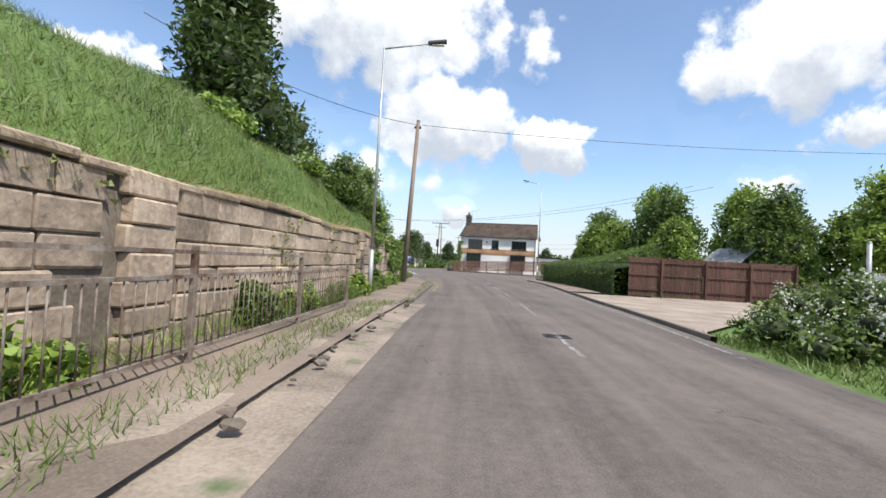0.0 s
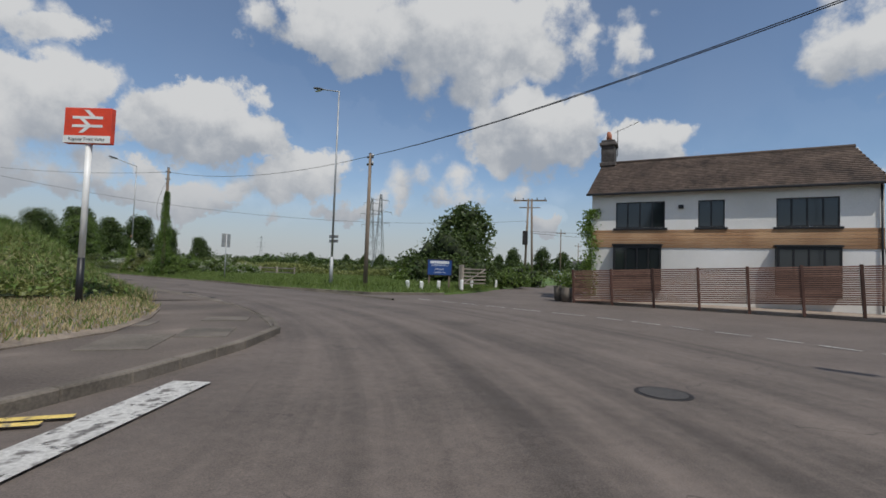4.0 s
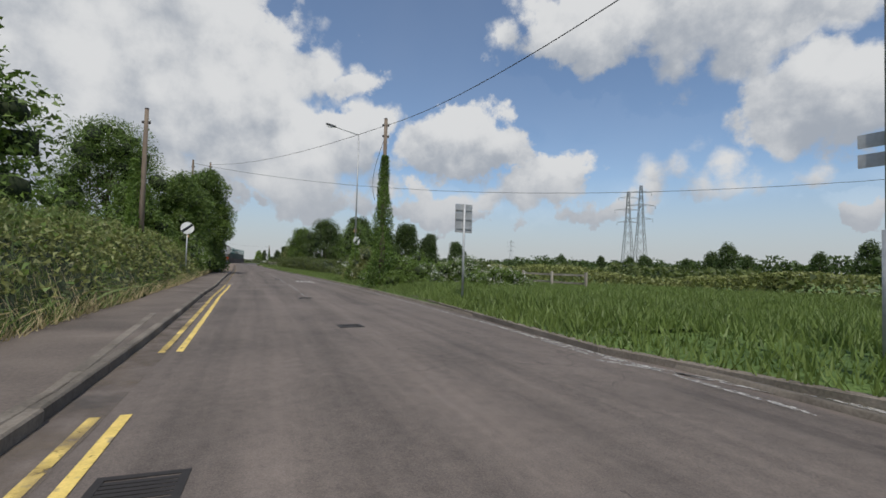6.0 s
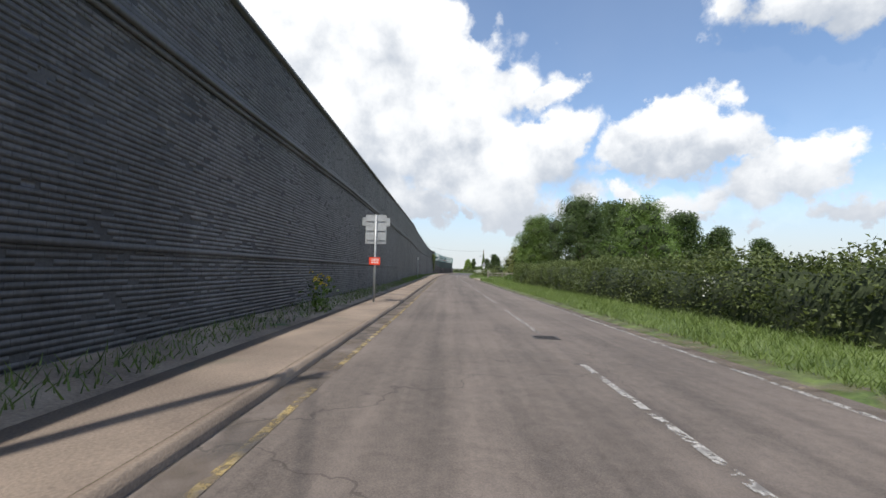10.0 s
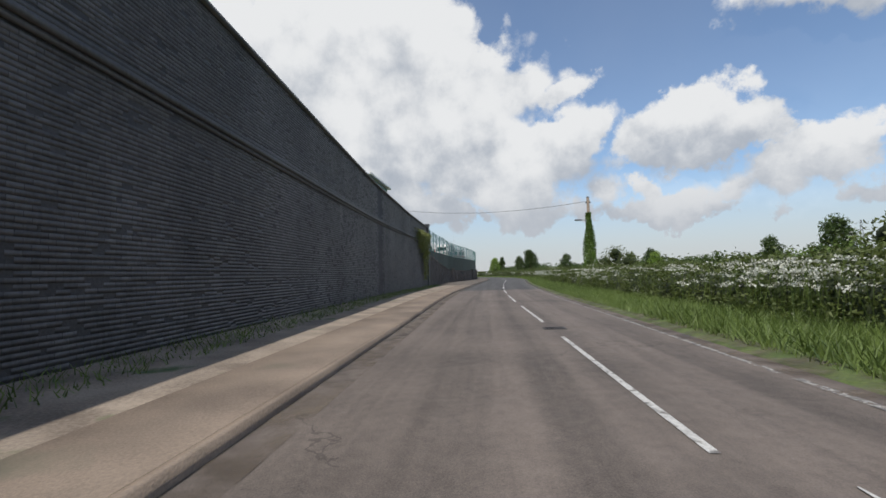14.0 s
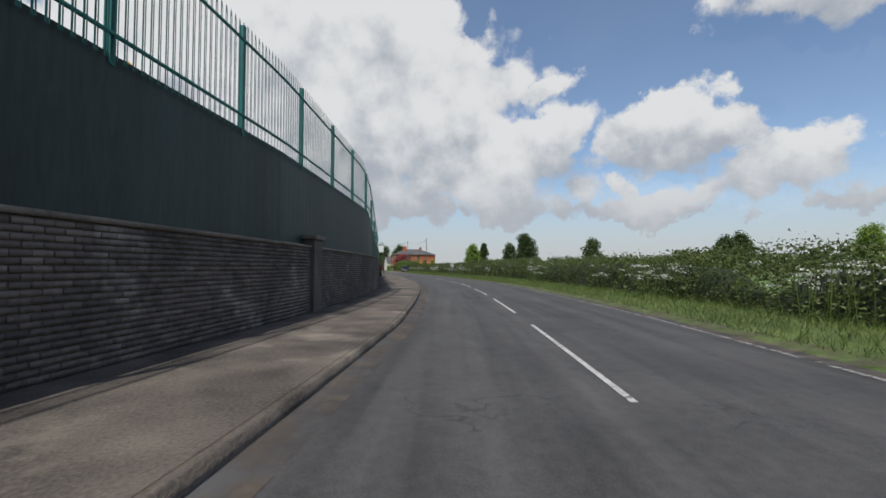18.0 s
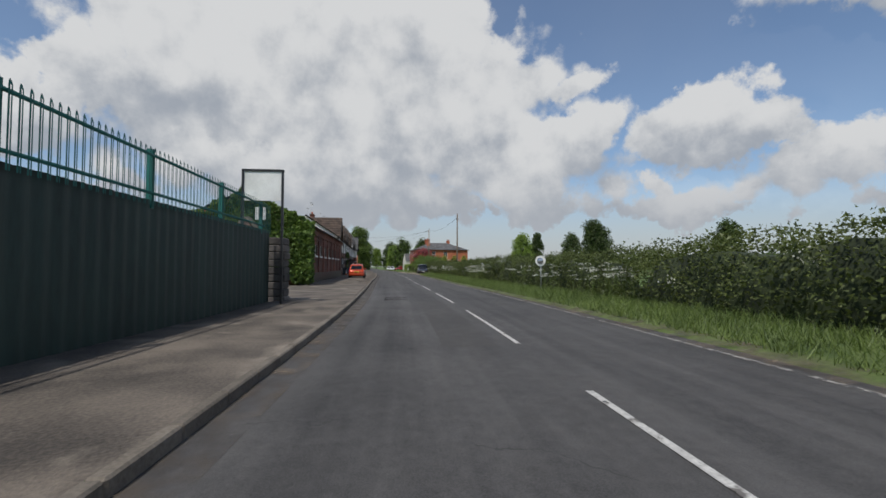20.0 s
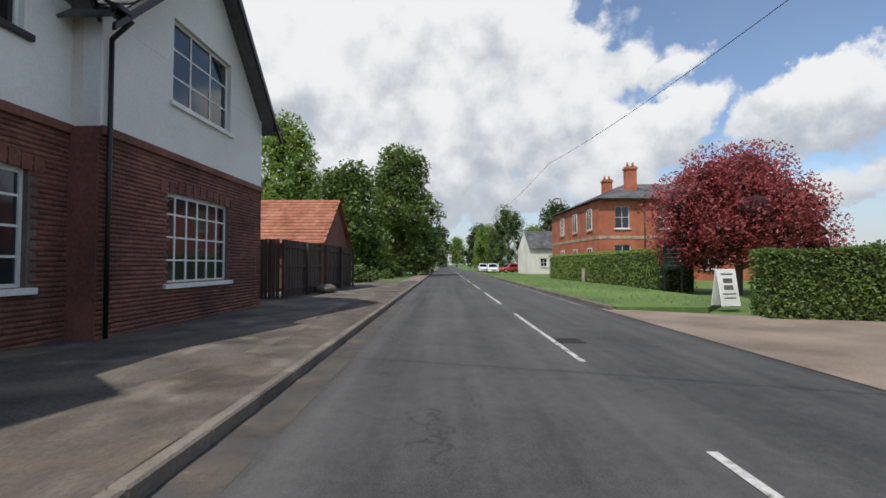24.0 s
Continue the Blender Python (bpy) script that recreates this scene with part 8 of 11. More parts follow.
def tufts_in(poly, n, tall, mat, seed, z, label, name="grass", wide=0.014, rise=None):
    q = np.random.default_rng(seed)
    P = np.array(poly)
    x, y = q.uniform(P[:, 0].min(), P[:, 0].max(), n * 3), q.uniform(P[:, 1].min(), P[:, 1].max(), n * 3)
    ins = np.zeros(len(x), bool)
    for (xa, ya), (xb, yb) in zip(poly, poly[1:] + poly[:1]):
        ins ^= ((ya > y) != (yb > y)) & (x < (xb - xa) * (y - ya) / (yb - ya + 1e-9) + xa)
    x, y = x[ins][:n], y[ins][:n]
    n = len(x)
    p = np.stack([x, y, np.full(n, z)], 1)
    if rise:
        away = np.full(n, 9.0)
        for (xa, ya), (xb, yb) in zip(poly, poly[1:] + poly[:1]):
            k = np.clip(((x - xa) * (xb - xa) + (y - ya) * (yb - ya)) / ((xb - xa) ** 2 + (yb - ya) ** 2), 0, 1)
            away = np.minimum(away, np.hypot(x - xa - k * (xb - xa), y - ya - k * (yb - ya)))
        p[:, 2] += rise[1] * np.minimum(1, away / rise[0])
    h = tall * q.uniform(0.3, 1.1, n) * (0.55 + np.array([noise.noise((float(a) * 0.7, float(b) * 0.7, seed)) * 0.5 + 0.5 for a, b in p[:, :2]]))
    t = q.uniform(0, 6.28, n)
    side = np.stack([np.cos(t), np.sin(t), 0 * t], 1) * wide
    lean = np.stack([q.normal(0, 0.35, n), q.normal(0, 0.35, n), np.ones(n)], 1) * h[:, None]
    v = np.stack([p - side, p + side, p + lean], 1).reshape(-1, 3)
    return tagged(finish(name, mesh_of(name, v, np.arange(len(v)).reshape(-1, 3), [mat]), None), label, "grass", kind="stuff")


tufts_in(grs, 12000, 0.11, M_STRAW, 3, 0.2, "short dry straw-coloured grass on the island", "dry_grass")
tufts_in(grs, 5000, 0.12, M_BLADE, 4, 0.2, "short green grass on the traffic island")

sign = thing("station_sign", "red station sign board on a white post", "sign", pose(-11.7, 57.8, 0.25, 0, 0, 10))
part("post", rodded((0, 0, 1.1), (0, 0, 4.1), 0.075, 0.075, 12), M_WPAINT, sign, "white post")
part("post_base", rodded((0, 0, -0.3), (0, 0, 1.1), 0.082, 0.082, 12), M_BLACK, sign, "black-painted base")
part("board", boxed(-0.62, 0.62, -0.10, 0.06, 4.05, 4.98, 0.012), M_SIGNRED, sign, "orange-red panel")
part("name_strip", boxed(-0.62, 0.62, -0.106, -0.1005, 4.06, 4.25), M_WPAINT, sign, "white name strip")
face = pose(0, -0.108, 0, 90, 0, 0)
lettering("station_name", "Rugeley Trent Valley", 0.115, M_BLACK, sign, pose(0, -0.109, 4.155, 90, 0, 0), 0.0015)
for z, sgn in ((4.72, 1), (4.50, -1)):
    part("symbol_bar", boxed(-0.40, 0.40, -0.108, -0.101, z - 0.035, z + 0.035), M_WPAINT, sign)
for pp in ([(-0.10, 4.92), (0.02, 4.92), (0.24, 4.72), (0.12, 4.72)], [(-0.24, 4.72), (-0.12, 4.72), (0.10, 4.52), (-0.02, 4.52)], [(-0.02, 4.50), (0.10, 4.50), (-0.10, 4.32), (-0.22, 4.32)]):
    part("symbol_arrow", extruded(pp, -0.107, -0.102), M_WPAINT, sign)

# left bank of the side road and beyond
bankl = [(-3.5, 40.6), (-7, 42.6), (-16, 43), (-46, 41.5), (-46, 30), (-8, 33)]
tufts_in(bankl, 3500, 0.4, M_BLADE, 6, 0.0, "rough grass beside the station road")
for k, (x, y, w, h, mt) in enumerate(((-9, 38.5, 4, 2.0, M_LEAF), (-16, 38, 5, 2.6, M_LEAF_L), (-24, 37, 6, 3.2, M_LEAF), (-34, 58, 5, 2.2, M_BRAMBLE), (-29, 61.5, 4.5, 1.6, M_LEAF_L), (-25.5, 63.8, 4.5, 1.8, M_BRAMBLE), (-40, 52, 6, 4, M_LEAF), (-36, 36, 6, 4, M_LEAF_D))):
    shrub("rough green bush beside the station road", pose(x, y, 0), w, w, h, 1900, 0.19, mt, 200 + k, lobes=14, group="station road bushes")
lamp_post(pose(-30, 55.5, 0, 0, 0, -20), 7.5, 1.2, "grey street lamp by the station road", 0.08)

# ---- far verge of the junction
ver = [(-5.1, 73.0), (-6.7, 71.5), (-8.4, 70.35), (-10.5, 70.9), (-14.9, 72.0), (-19, 74.4), (-24.4, 77.6), (-31, 81.5), (-26, 92), (-14, 92), (-3.0, 90), (-3.4, 80), (-4.2, 76)]
bm = bmesh.new()
prism(bm, ver, -0.1, 0.1)
bmesh.ops.inset_region(bm, faces=[f for f in bm.faces if f.normal.z > 0.9], thickness=1.2, depth=0.32)
tagged(part("verge_junction", bm, M_GRASS), "raised grass verge opposite the junction", "verge", kind="structure")
tufts_in(ver, 95000, 0.24, M_BLADE, 8, 0.08, "long green grass on the verge", wide=0.02, rise=(1.2, 0.32))
for (xa, ya), (xb, yb) in zip(ver[:7], ver[1:8]):
    a, b = Vector((xa, ya, 0)), Vector((xb, yb, 0))
    d = b - a
    ribbon(line, "edge_stripe", [(a.x - 0.25 * d.normalized().y * -1 * 0, a.y - 0.3), (b.x, b.y - 0.3)], 0.1, M_WORN, 0.012) if xa < -8 and xa > -15 else None
    tagged(part("kerb_verge_stone", boxed(0, d.length, -0.02, 0.12, -0.1, 0.115, 0.015), M_KERB, None, "", pose(a.x, a.y, 0, 0, 0, math.degrees(math.atan2(d.y, d.x))) @ Matrix.Diagonal((1, -1, 1, 1))), "worn concrete edging of the verge", "kerb", kind="structure")
l1 = lamp_post(pose(-11.5, 72.3, 0.4, 0, 0, 160), 11.0, 1.4, "tall steel street lamp on the grass verge", 0.1)
part("sign_plate", boxed(-0.35, 0.35, -0.09, -0.07, 2.55, 2.72), M_GALV, l1, "small grey direction plate")
part("sign_plate", boxed(-0.35, 0.35, -0.09, -0.07, 2.3, 2.47), M_GALV, l1, "small grey direction plate")
utility_pole(pose(-9.3, 71.9, 0.38), 7.25, "wooden telegraph pole on the grass verge", 0.13, (6.6, 7.0))
for k, (x, y, h, tl) in enumerate(((-7.1, 72.6, 0.45, 12), (-6.4, 72.9, 0.4, 4), (-5.6, 73.7, 0.45, 3), (-4.5, 75.2, 0.55, 0), (-4.3, 78.1, 0.5, 0), (-3.2, 84, 0.5, 5))):
    p_ = thing("marker_post", "short stout white-painted marker stone in grass", "marker post", pose(x, y, 0.36 if k < 5 else 0.3, tl, 0, k * 20), "white marker stones")
    part("stone", boxed(-0.10, 0.10, -0.08, 0.08, -0.15, h * 0.85, 0.04), M_WPAINT, p_)
board = thing("park_sign", "blue sign board with white lettering before a bush", "sign", pose(-5.75, 74.6, 0.4, 0, 0, 24))
part("panel", boxed(-0.72, 0.72, -0.02, 0.02, 0.66, 1.55, 0.01), M_BLUE, board, "blue panel")
part("frame", holed_wall(-0.76, 0.76, 0.62, 1.59, [(-0.71, 0.71, 0.67, 1.54)], -0.03, -0.0205), M_IRON, board)
for x in (-0.6, 0.6):
    part("post", boxed(x - 0.04, x + 0.04, 0.021, 0.09, -0.2, 1.5), M_POLE, board)
for k in range(9):
    part("name_bar", boxed(-0.58 + k * 0.13, -0.48 + k * 0.13, -0.024, -0.0205, 1.33, 1.48), M_WPAINT, board)
for z, tx, sz in ((1.22, "ENTERPRISE PARK", 0.125), (1.0, "Offices and", 0.12), (0.82, "industrial units", 0.12)):
    lettering("words", tx, sz, M_WPAINT, board, pose(0, -0.023, z, 90, 0, 0), 0.001)
gate = thing("field_gate", "grey wooden field gate with weathered post", "gate", pose(-4.6, 75.6, 0.35, 0, 0, 62))
part("post", boxed(-0.12, 0.12, -0.12, 0.12, -0.3, 1.35, 0.02), M_GREYWOOD, gate)
for z in (0.2, 0.42, 0.64, 0.86, 1.08):
    part("rail", boxed(0.12, 2.6, -0.03, 0.03, z, z + 0.08), M_GREYWOOD, gate)
part("brace", rodded((0.15, 0, 0.2), (2.5, 0, 1.1), 0.035), M_GREYWOOD, gate)
shrub("big dark bush behind the blue sign", pose(-7.0, 82.4, 0.3), 6.4, 6, 5.4, 7500, 0.24, M_LEAF_D, 310, 0, lobes=34)
big = make_tree(6.3, 3.2, 7000, 0.27, M_LEAF_D, 311, 0.22, 0.05, label="dark round hawthorn tree behind the blue sign", lobes=34)
big.matrix_basis = pose(-6.0, 85.5, 0.2)
shrub("tangled bramble and elder bush on the verge", pose(-9.3, 81.6, 0.3), 3.2, 3.2, 2.2, 3800, 0.2, M_LEAF, 312, 40, lobes=20)
shrub("green bush by the lane", pose(-1.5, 94, 0), 4, 6, 3.0, 2600, 0.22, M_LEAF, 313, 0, lobes=16)
shrub("tangled green bush by the lane", pose(-2.2, 88, 0.2), 3.4, 4, 2.2, 2400, 0.19, M_LEAF, 314, 20, lobes=14)
hp = thing("transformer_pole", "double wooden pole with crossarm and transformer", "pole", pose(-1.0, 102.3, 0))
for x in (-0.45, 0.45):
    part("shaft", rodded((x, 0, -0.3), (x * 0.4, 0, 10), 0.15, 0.11, 10), M_POLE, hp)
part("crossarm", boxed(-1.9, 1.9, -0.08, 0.08, 9.7, 9.86), M_POLE, hp)
part("crossarm", boxed(-1.2, 1.2, -0.08, 0.08, 8.9, 9.0), M_POLE, hp)
part("transformer", boxed(-0.75, -0.15, -0.55, -0.17, 4.6, 6.2, 0.06), M_IRON, hp, "dark grey transformer can")
for x in (-1.7, -0.8, 0.8, 1.7):
    part("insulator", rodded((x, 0, 9.86), (x, 0, 10.12), 0.06, 0.04), M_IRON, hp)
utility_pole(pose(4, 130, 0), 9, "distant wooden pole by the lane", 0.12, (), ((8.3, 1.6),))
utility_pole(pose(10, 165, 0), 9, "distant wooden pole by the lane", 0.12, (), ((8.3, 1.6),))
g2 = thing("field_gate", "galvanised five-bar field gate by the lane", "gate", pose(3.5, 112, 0, 0, 0, 10))
for z in (0.25, 0.5, 0.75, 1.0, 1.2):
    part("rail", rodded((0, 0, z), (5, 0, z), 0.025), M_GALV, g2)
for x in (0, 5):
    part("post", rodded((x, 0, -0.2), (x, 0, 1.35), 0.08), M_GREYWOOD, g2)


def far_house(m, L, D, eave, ridge, wall, roof, label, hip=0.0, wins=()):
    ob = thing("far_house", label, "house", m)
    hs = [(x - w / 2, x + w / 2, z, z + h) for x, z, w, h in wins]
    part("wall", holed_wall(0, L, -0.2, eave, hs, 0, 0.25), wall, ob)
    for w4 in ((0, 0.25, 0.25, D), (L - 0.25, L, 0.25, D), (0.25, L - 0.25, D - 0.25, D)):
        part("side_wall", boxed(*w4, -0.2, eave), wall, ob)
    a, b, c, d = (-0.3, -0.3, eave), (L + 0.3, -0.3, eave), (L + 0.3, D + 0.3, eave), (-0.3, D + 0.3, eave)
    p1, p2 = (hip, D / 2, ridge), (L - hip, D / 2, ridge)
    roof_slope(ob, a, b, p2, p1, roof, 10, 16)
    roof_slope(ob, c, d, p1, p2, roof, 6, 8)
    if hip:
        roof_slope(ob, b, c, p2, p2, roof, 6, 6)
        roof_slope(ob, d, a, p1, p1, roof, 6, 6)
    else:
        for x in (0, L - 0.25):
            part("gable", extruded([(0.0, eave), (D, eave), (D / 2, ridge)], -x - 0.25, -x), wall, ob, "", Matrix.Rotation(math.pi / 2, 4, "Z"))
    for h in hs:
        add_window(ob, *h, 2, 2, 0.08, M_WPAINT, M_WPAINT)
    return ob


fh = far_house(pose(20.5, 178.5, 0.1, 0, 0, -15), 13, 8, 5.4, 9.6, M_WHITEWALL, M_REDTILE, "white house with a bright red hipped roof", 3.5, ((2, 3.2, 1.2, 1.2), (6.5, 3.2, 1.2, 1.2), (11, 3.2, 1.2, 1.2), (2, 0.9, 1.2, 1.3), (11, 0.9, 1.2, 1.3)))
part("chimney", boxed(8, 9, 3.4, 4.4, 8.4, 10.6), M_REDBRICK, fh)
far_house(pose(9.5, 176, 0.1, 0, 0, -10), 8, 5, 3.2, 5.0, M_WHITEWALL, M_SLATE, "long white shed beside the red-roofed house", 0, ((2, 1, 1, 1), (6, 1, 1, 1)))

# back of a road sign on the verge
def sign_back(m, w, h, z0, label, poles=(0,), shape="rect", plates=(), mat=None):
    ob = thing("road_sign", label, "road sign", m, "road signs")
    for x in poles:
        part("post", rodded((x, 0, -0.3), (x, 0, z0 + h), 0.04, 0.04, 8), M_GALV, ob)
    if shape == "rect":
        part("plate", boxed(-w / 2, w / 2, 0.045, 0.055, z0, z0 + h, 0.003), mat or M_GALV, ob, "bare metal sign back")
    elif shape == "tri":
        bm = extruded([(-w / 2, z0), (w / 2, z0), (0, z0 + h)], 0.045, 0.055)
        part("plate", bm, mat or M_GALV, ob, "bare metal triangular sign back")
    for z in np.linspace(z0 + h * 0.15, z0 + h * 0.8, 3):
        k = w * 0.9 if shape == "rect" else w * 0.75 * (1 - (z - z0) / h)
        part("channel", boxed(-k / 2, k / 2, 0.02, 0.045, z - 0.025, z + 0.025), M_GALV, ob)
    for z, pw, ph, mt in plates:
        part("lower_plate", boxed(-pw / 2, pw / 2, 0.045, 0.055, z, z + ph), mt, ob)
    return ob


sign_back(spot(82.9, 6.1, 0.1), 0.62, 0.95, 2.35, "grey back of a road sign on the grass verge", (0,))

# ---- bramble bank and trees on the left
def bank2_z(s, l):
    d = -3.7 - l
    k = float(np.interp(s, [66, 68, 74, 100, 116, 121], [0.05, 0.25, 0.8, 1, 0.9, 0.6]))
    return 0.1 + k * float(np.interp(d, [0, 0.35, 1.2, 2.4, 4, 9, 22], [0, 0.75, 1.7, 2.3, 2.6, 2.4, 0.3])) * (1 + 0.08 * math.sin(s * 0.7))


BACK = table([(66, 0.25), (76, 0.4), (96, 1.0)])


def bank3_z(s, l):
    f = float(BACK(s))
    d = -3.7 - l
    if d <= 4 + 5 * f:
        return bank2_z(s, l) - 0.03
    top = bank2_z(s, -7.7 - 5 * f)
    return top - (top + 0.1) * min(1.0, (d - 4 - 5 * f) / (13 * f)) - 0.03


grass_run("long green grass on the mound by the station road", 67, 97, -16, -3.8, 1000, 0.5, 471, wide=0.02, rise=bank3_z)
grass_run("dry straw-coloured grass on the mound", 67, 92, -16, -3.8, 260, 0.42, 472, M_STRAW, wide=0.018, rise=bank3_z, name="dry_grass")
tagged(sweep("bank_bramble", 66.5, 121, lambda s: [(-3.7 - d, bank2_z(s, -3.7 - d)) for d in (0, 0.35, 1.2, 2.4, 4, 4 + 5 * float(BACK(s)))] + [(-7.7 - 18 * float(BACK(s)), -0.1)], [M_GRASS], 1.5), "overgrown bank beside the footway", "bank", kind="structure")
r = np.random.default_rng(41)
n = 46000
ss, dd = r.uniform(66, 119, n), r.uniform(0, 1, n) ** 0.8 * 4.2
zz = np.array([bank2_z(a, -3.7 - b) for a, b in zip(ss, dd)])
lump = np.array([noise.noise((float(a) * 0.55, float(b) * 0.8, 5.0)) + 0.5 * noise.noise((float(a) * 1.7, float(b) * 2, 9.0)) for a, b in zip(ss, dd)])
grow = np.interp(ss, [66, 78, 90], [0.25, 0.6, 1.0])
ob = thing("bramble_thicket", "dense olive-green bramble thicket covering the bank", "bramble", kind="stuff")
off = (0.28 + 0.38 * lump + np.abs(r.normal(0, 0.1, n))) * grow
p = ats(ss, -3.72 - dd + 0.35 * off, np.maximum(zz + off * 0.9, 0.12))
finish("foliage", leaf_mesh("foliage", p, 0.125, M_BRAMBLE, 51), None, ob)
k = r.choice(n, 7000)
finish("green_shoots", leaf_mesh("green_shoots", p[k] + r.normal(0, 0.06, (7000, 3)) + np.array([0, 0, 0.04]), 0.13, M_LEAF, 52), None, ob)
# added dark sheet under the brambles; its colour is the shade between leaves
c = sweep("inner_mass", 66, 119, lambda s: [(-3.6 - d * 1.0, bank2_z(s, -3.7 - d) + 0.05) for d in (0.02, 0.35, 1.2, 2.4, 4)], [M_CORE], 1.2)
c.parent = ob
for a, b, l, n_, tall, mt, sd in ((66, 119, -4.0, 90, 0.42, M_STRAW, 55), (66, 119, -4.1, 130, 0.45, M_BLADE, 56)):
    me = tuft_mesh("grass", (b - a) * n_, b - a, 0.6, tall, mt, sd, 0.014)
    tagged(finish("grass", bend(me, a, lambda s: l, lambda s, q: bank2_z(s, q)), None), "grass growing at the foot of the bank", "grass", kind="stuff")
me = tuft_mesh("grass", 6500, 40, 2.5, 0.7, M_BLADE, 57, 0.012)
tagged(finish("grass", bend(me, 72, lambda s: -7.4, lambda s, q: bank2_z(s, q) + 0.1), None), "long seeding grass along the bank's crest", "grass", kind="stuff")
bt = make_tree(11.0, 5.4, 12000, 0.30, M_LEAF, 401, 0.32, 0.12, label="big spreading sycamore behind the bank", lobes=40)
bt.matrix_basis = spot(97, -14.6, 1.8)
for k, (s, l, z, h, w, n_, mt) in enumerate(((112.5, -10.6, 1.5, 10.2, 4.9, 40000, M_LEAF), (119.0, -4.3, 0.6, 9.0, 2.9, 42000, M_LEAF), (106.0, -7.6, 1.6, 4.6, 2.3, 14000, M_LEAF), (114.6, -5.9, 0.8, 7.6, 3.0, 36000, M_LEAF))):
    t = make_tree(h, w, n_, 0.145, mt, 410 + k, 0.2, 0.02, label=("bright green sycamore rising from the bramble bank", "tall elder tree overhanging the footway", "leafy hawthorn on the bramble bank", "dense elder tree behind the footway")[k], lobes=46)
    t.matrix_basis = spot(s, l, z)
for k, (s, l, w, h, fl) in enumerate(((108, -5.2, 3.6, 3.4, 30), (113, -4.9, 3.6, 3.6, 46), (117.5, -4.3, 3.2, 3.8, 20), (102, -6.6, 3.4, 2.4, 20))):
    shrub("elder bush with cream blossom on the bank", spot(s, l, 0.5), w, w, h, 9000, 0.125, M_LEAF, 420 + k, fl, lobes=18, group="bank elders")
utility_pole(spot(94.6, -5.25, 1.1), 7.3, "wooden telegraph pole standing in the bramble bank", 0.14, (6.6,))
utility_pole(spot(124.2, -4.3, 0.1), 11.6, "tall dark telegraph pole close to the retaining wall", 0.13, (11.1,))
utility_pole(spot(120.0, -5.54, 0.1), 10.9, "tall wooden telegraph pole before the dark wall", 0.14, (10.2,))
ivy_pole(spot(94.6, -5.6, 1.2), 7, 4.8, 1900, 61, "ivy round the foot of a telegraph pole", 0.3)
ns = thing("speed_sign", "round white derestriction sign with black diagonal bar", "road sign", spot(100.6, -3.88, 0.1))
part("post", rodded((0, 0, -0.2), (0, 0, 3.2), 0.04, 0.04, 10), M_GALV, ns)
part("disc", rodded((0, -0.05, 3.08), (0, -0.062, 3.08), 0.36, 0.36, 36), M_WPAINT, ns, "white disc")
part("bar", boxed(-0.352, 0.352, -0.066, -0.0625, -0.075, 0.075), M_BLACK, ns, "black diagonal bar", Matrix.Translation((0, 0, 3.08)) @ Matrix.Rotation(math.radians(-40), 4, "Y"))
part("tag", boxed(0.03, 0.12, -0.06, -0.045, 2.53, 2.67), M_CEDAR, ns)

# right verge: ivy pole, lamp, bushes, cables
utility_pole(spot(93, 6.0, 0.15), 9.0, "telegraph pole thickly clad with ivy", 0.15, (8.0, 8.6))
ivy_pole(spot(93, 6.0, 0.15), 9, 7.0, 4600, 62, "dense ivy climbing a telegraph pole", 0.62)
lp = lamp_post(spot(100.2, 6.2, 0.15, 175), 10.0, 1.6, "steel street lamp with ivied foot and sign disc", 0.09)
dm_ = Matrix.Translation((0, 0, 2.72)) @ Matrix.Rotation(0.62, 4, "Z")
disc = part("disc", rodded((0.0, 0.14, 0), (0.0, 0.13, 0), 0.3, 0.3, 28), M_WPAINT, lp, "white sign disc", dm_)
part("bar", boxed(-0.29, 0.29, 0.141, 0.146, -0.065, 0.065), M_BLACK, disc, "black diagonal bar", Matrix.Rotation(0.7, 4, "Y"))
part("yellow_plate", boxed(-0.1, 0.1, -0.12, -0.11, 3.3, 3.55), M_CEDAR, lp)
ivy_pole(spot(100.2, 6.2, 0.15), 9, 3.0, 1700, 63, "ivy round the foot of a street lamp", 0.35)
for k, (s, l, w, h, fl, mt) in enumerate(((92.6, 7.6, 3.6, 2.3, 12, M_LEAF), (90.4, 9.4, 3.8, 2.0, 70, M_LEAF), (88.4, 10.8, 3.2, 1.5, 50, M_LEAF), (97.5, 7.9, 4.2, 2.2, 24, M_LEAF), (100.6, 7.0, 3.2, 2.9, 24, M_BRAMBLE), (103.5, 8.2, 4.2, 2.1, 30, M_HEDGE))):
    shrub("bushy elder with white blossom on the verge", spot(s, l, 0.1), w, w, h, 14000, 0.095, mt, 430 + k, fl * 3, lobes=18, group="verge bushes")
PW = {"start": at(25, -2.8, 8.7), "verge": Vector((-9.3, 71.9, 7.5)), "ivy": at(93, 6.0, 8.8), "bank": at(94.6, -5.6, 8.2), "wall": at(120, -5.54, 10.7)}
for a, b, sag in ((PW["verge"], PW["ivy"], 0.7), (PW["ivy"], at(124.2, -4.3, 11.5), 0.6), (Vector((-1, 102.3, 7.4)), PW["wall"], 2.35), (PW["verge"], Vector((24.1, 41.8, 9.5)), 1.4), (PW["verge"], Vector((23.4, 44.0, 9.9)), 1.3), (Vector((-1, 102.3, 6.2)), Vector((40, 88, 8)), 1.2), (Vector((-1, 102.3, 6.0)), Vector((40, 80, 7.5)), 1.8), (PW["start"], Vector((40, 24, 9.5)), 0.8), (at(16, -12, 9.6), PW["start"], 0.6)):
    cable(a, b, sag)
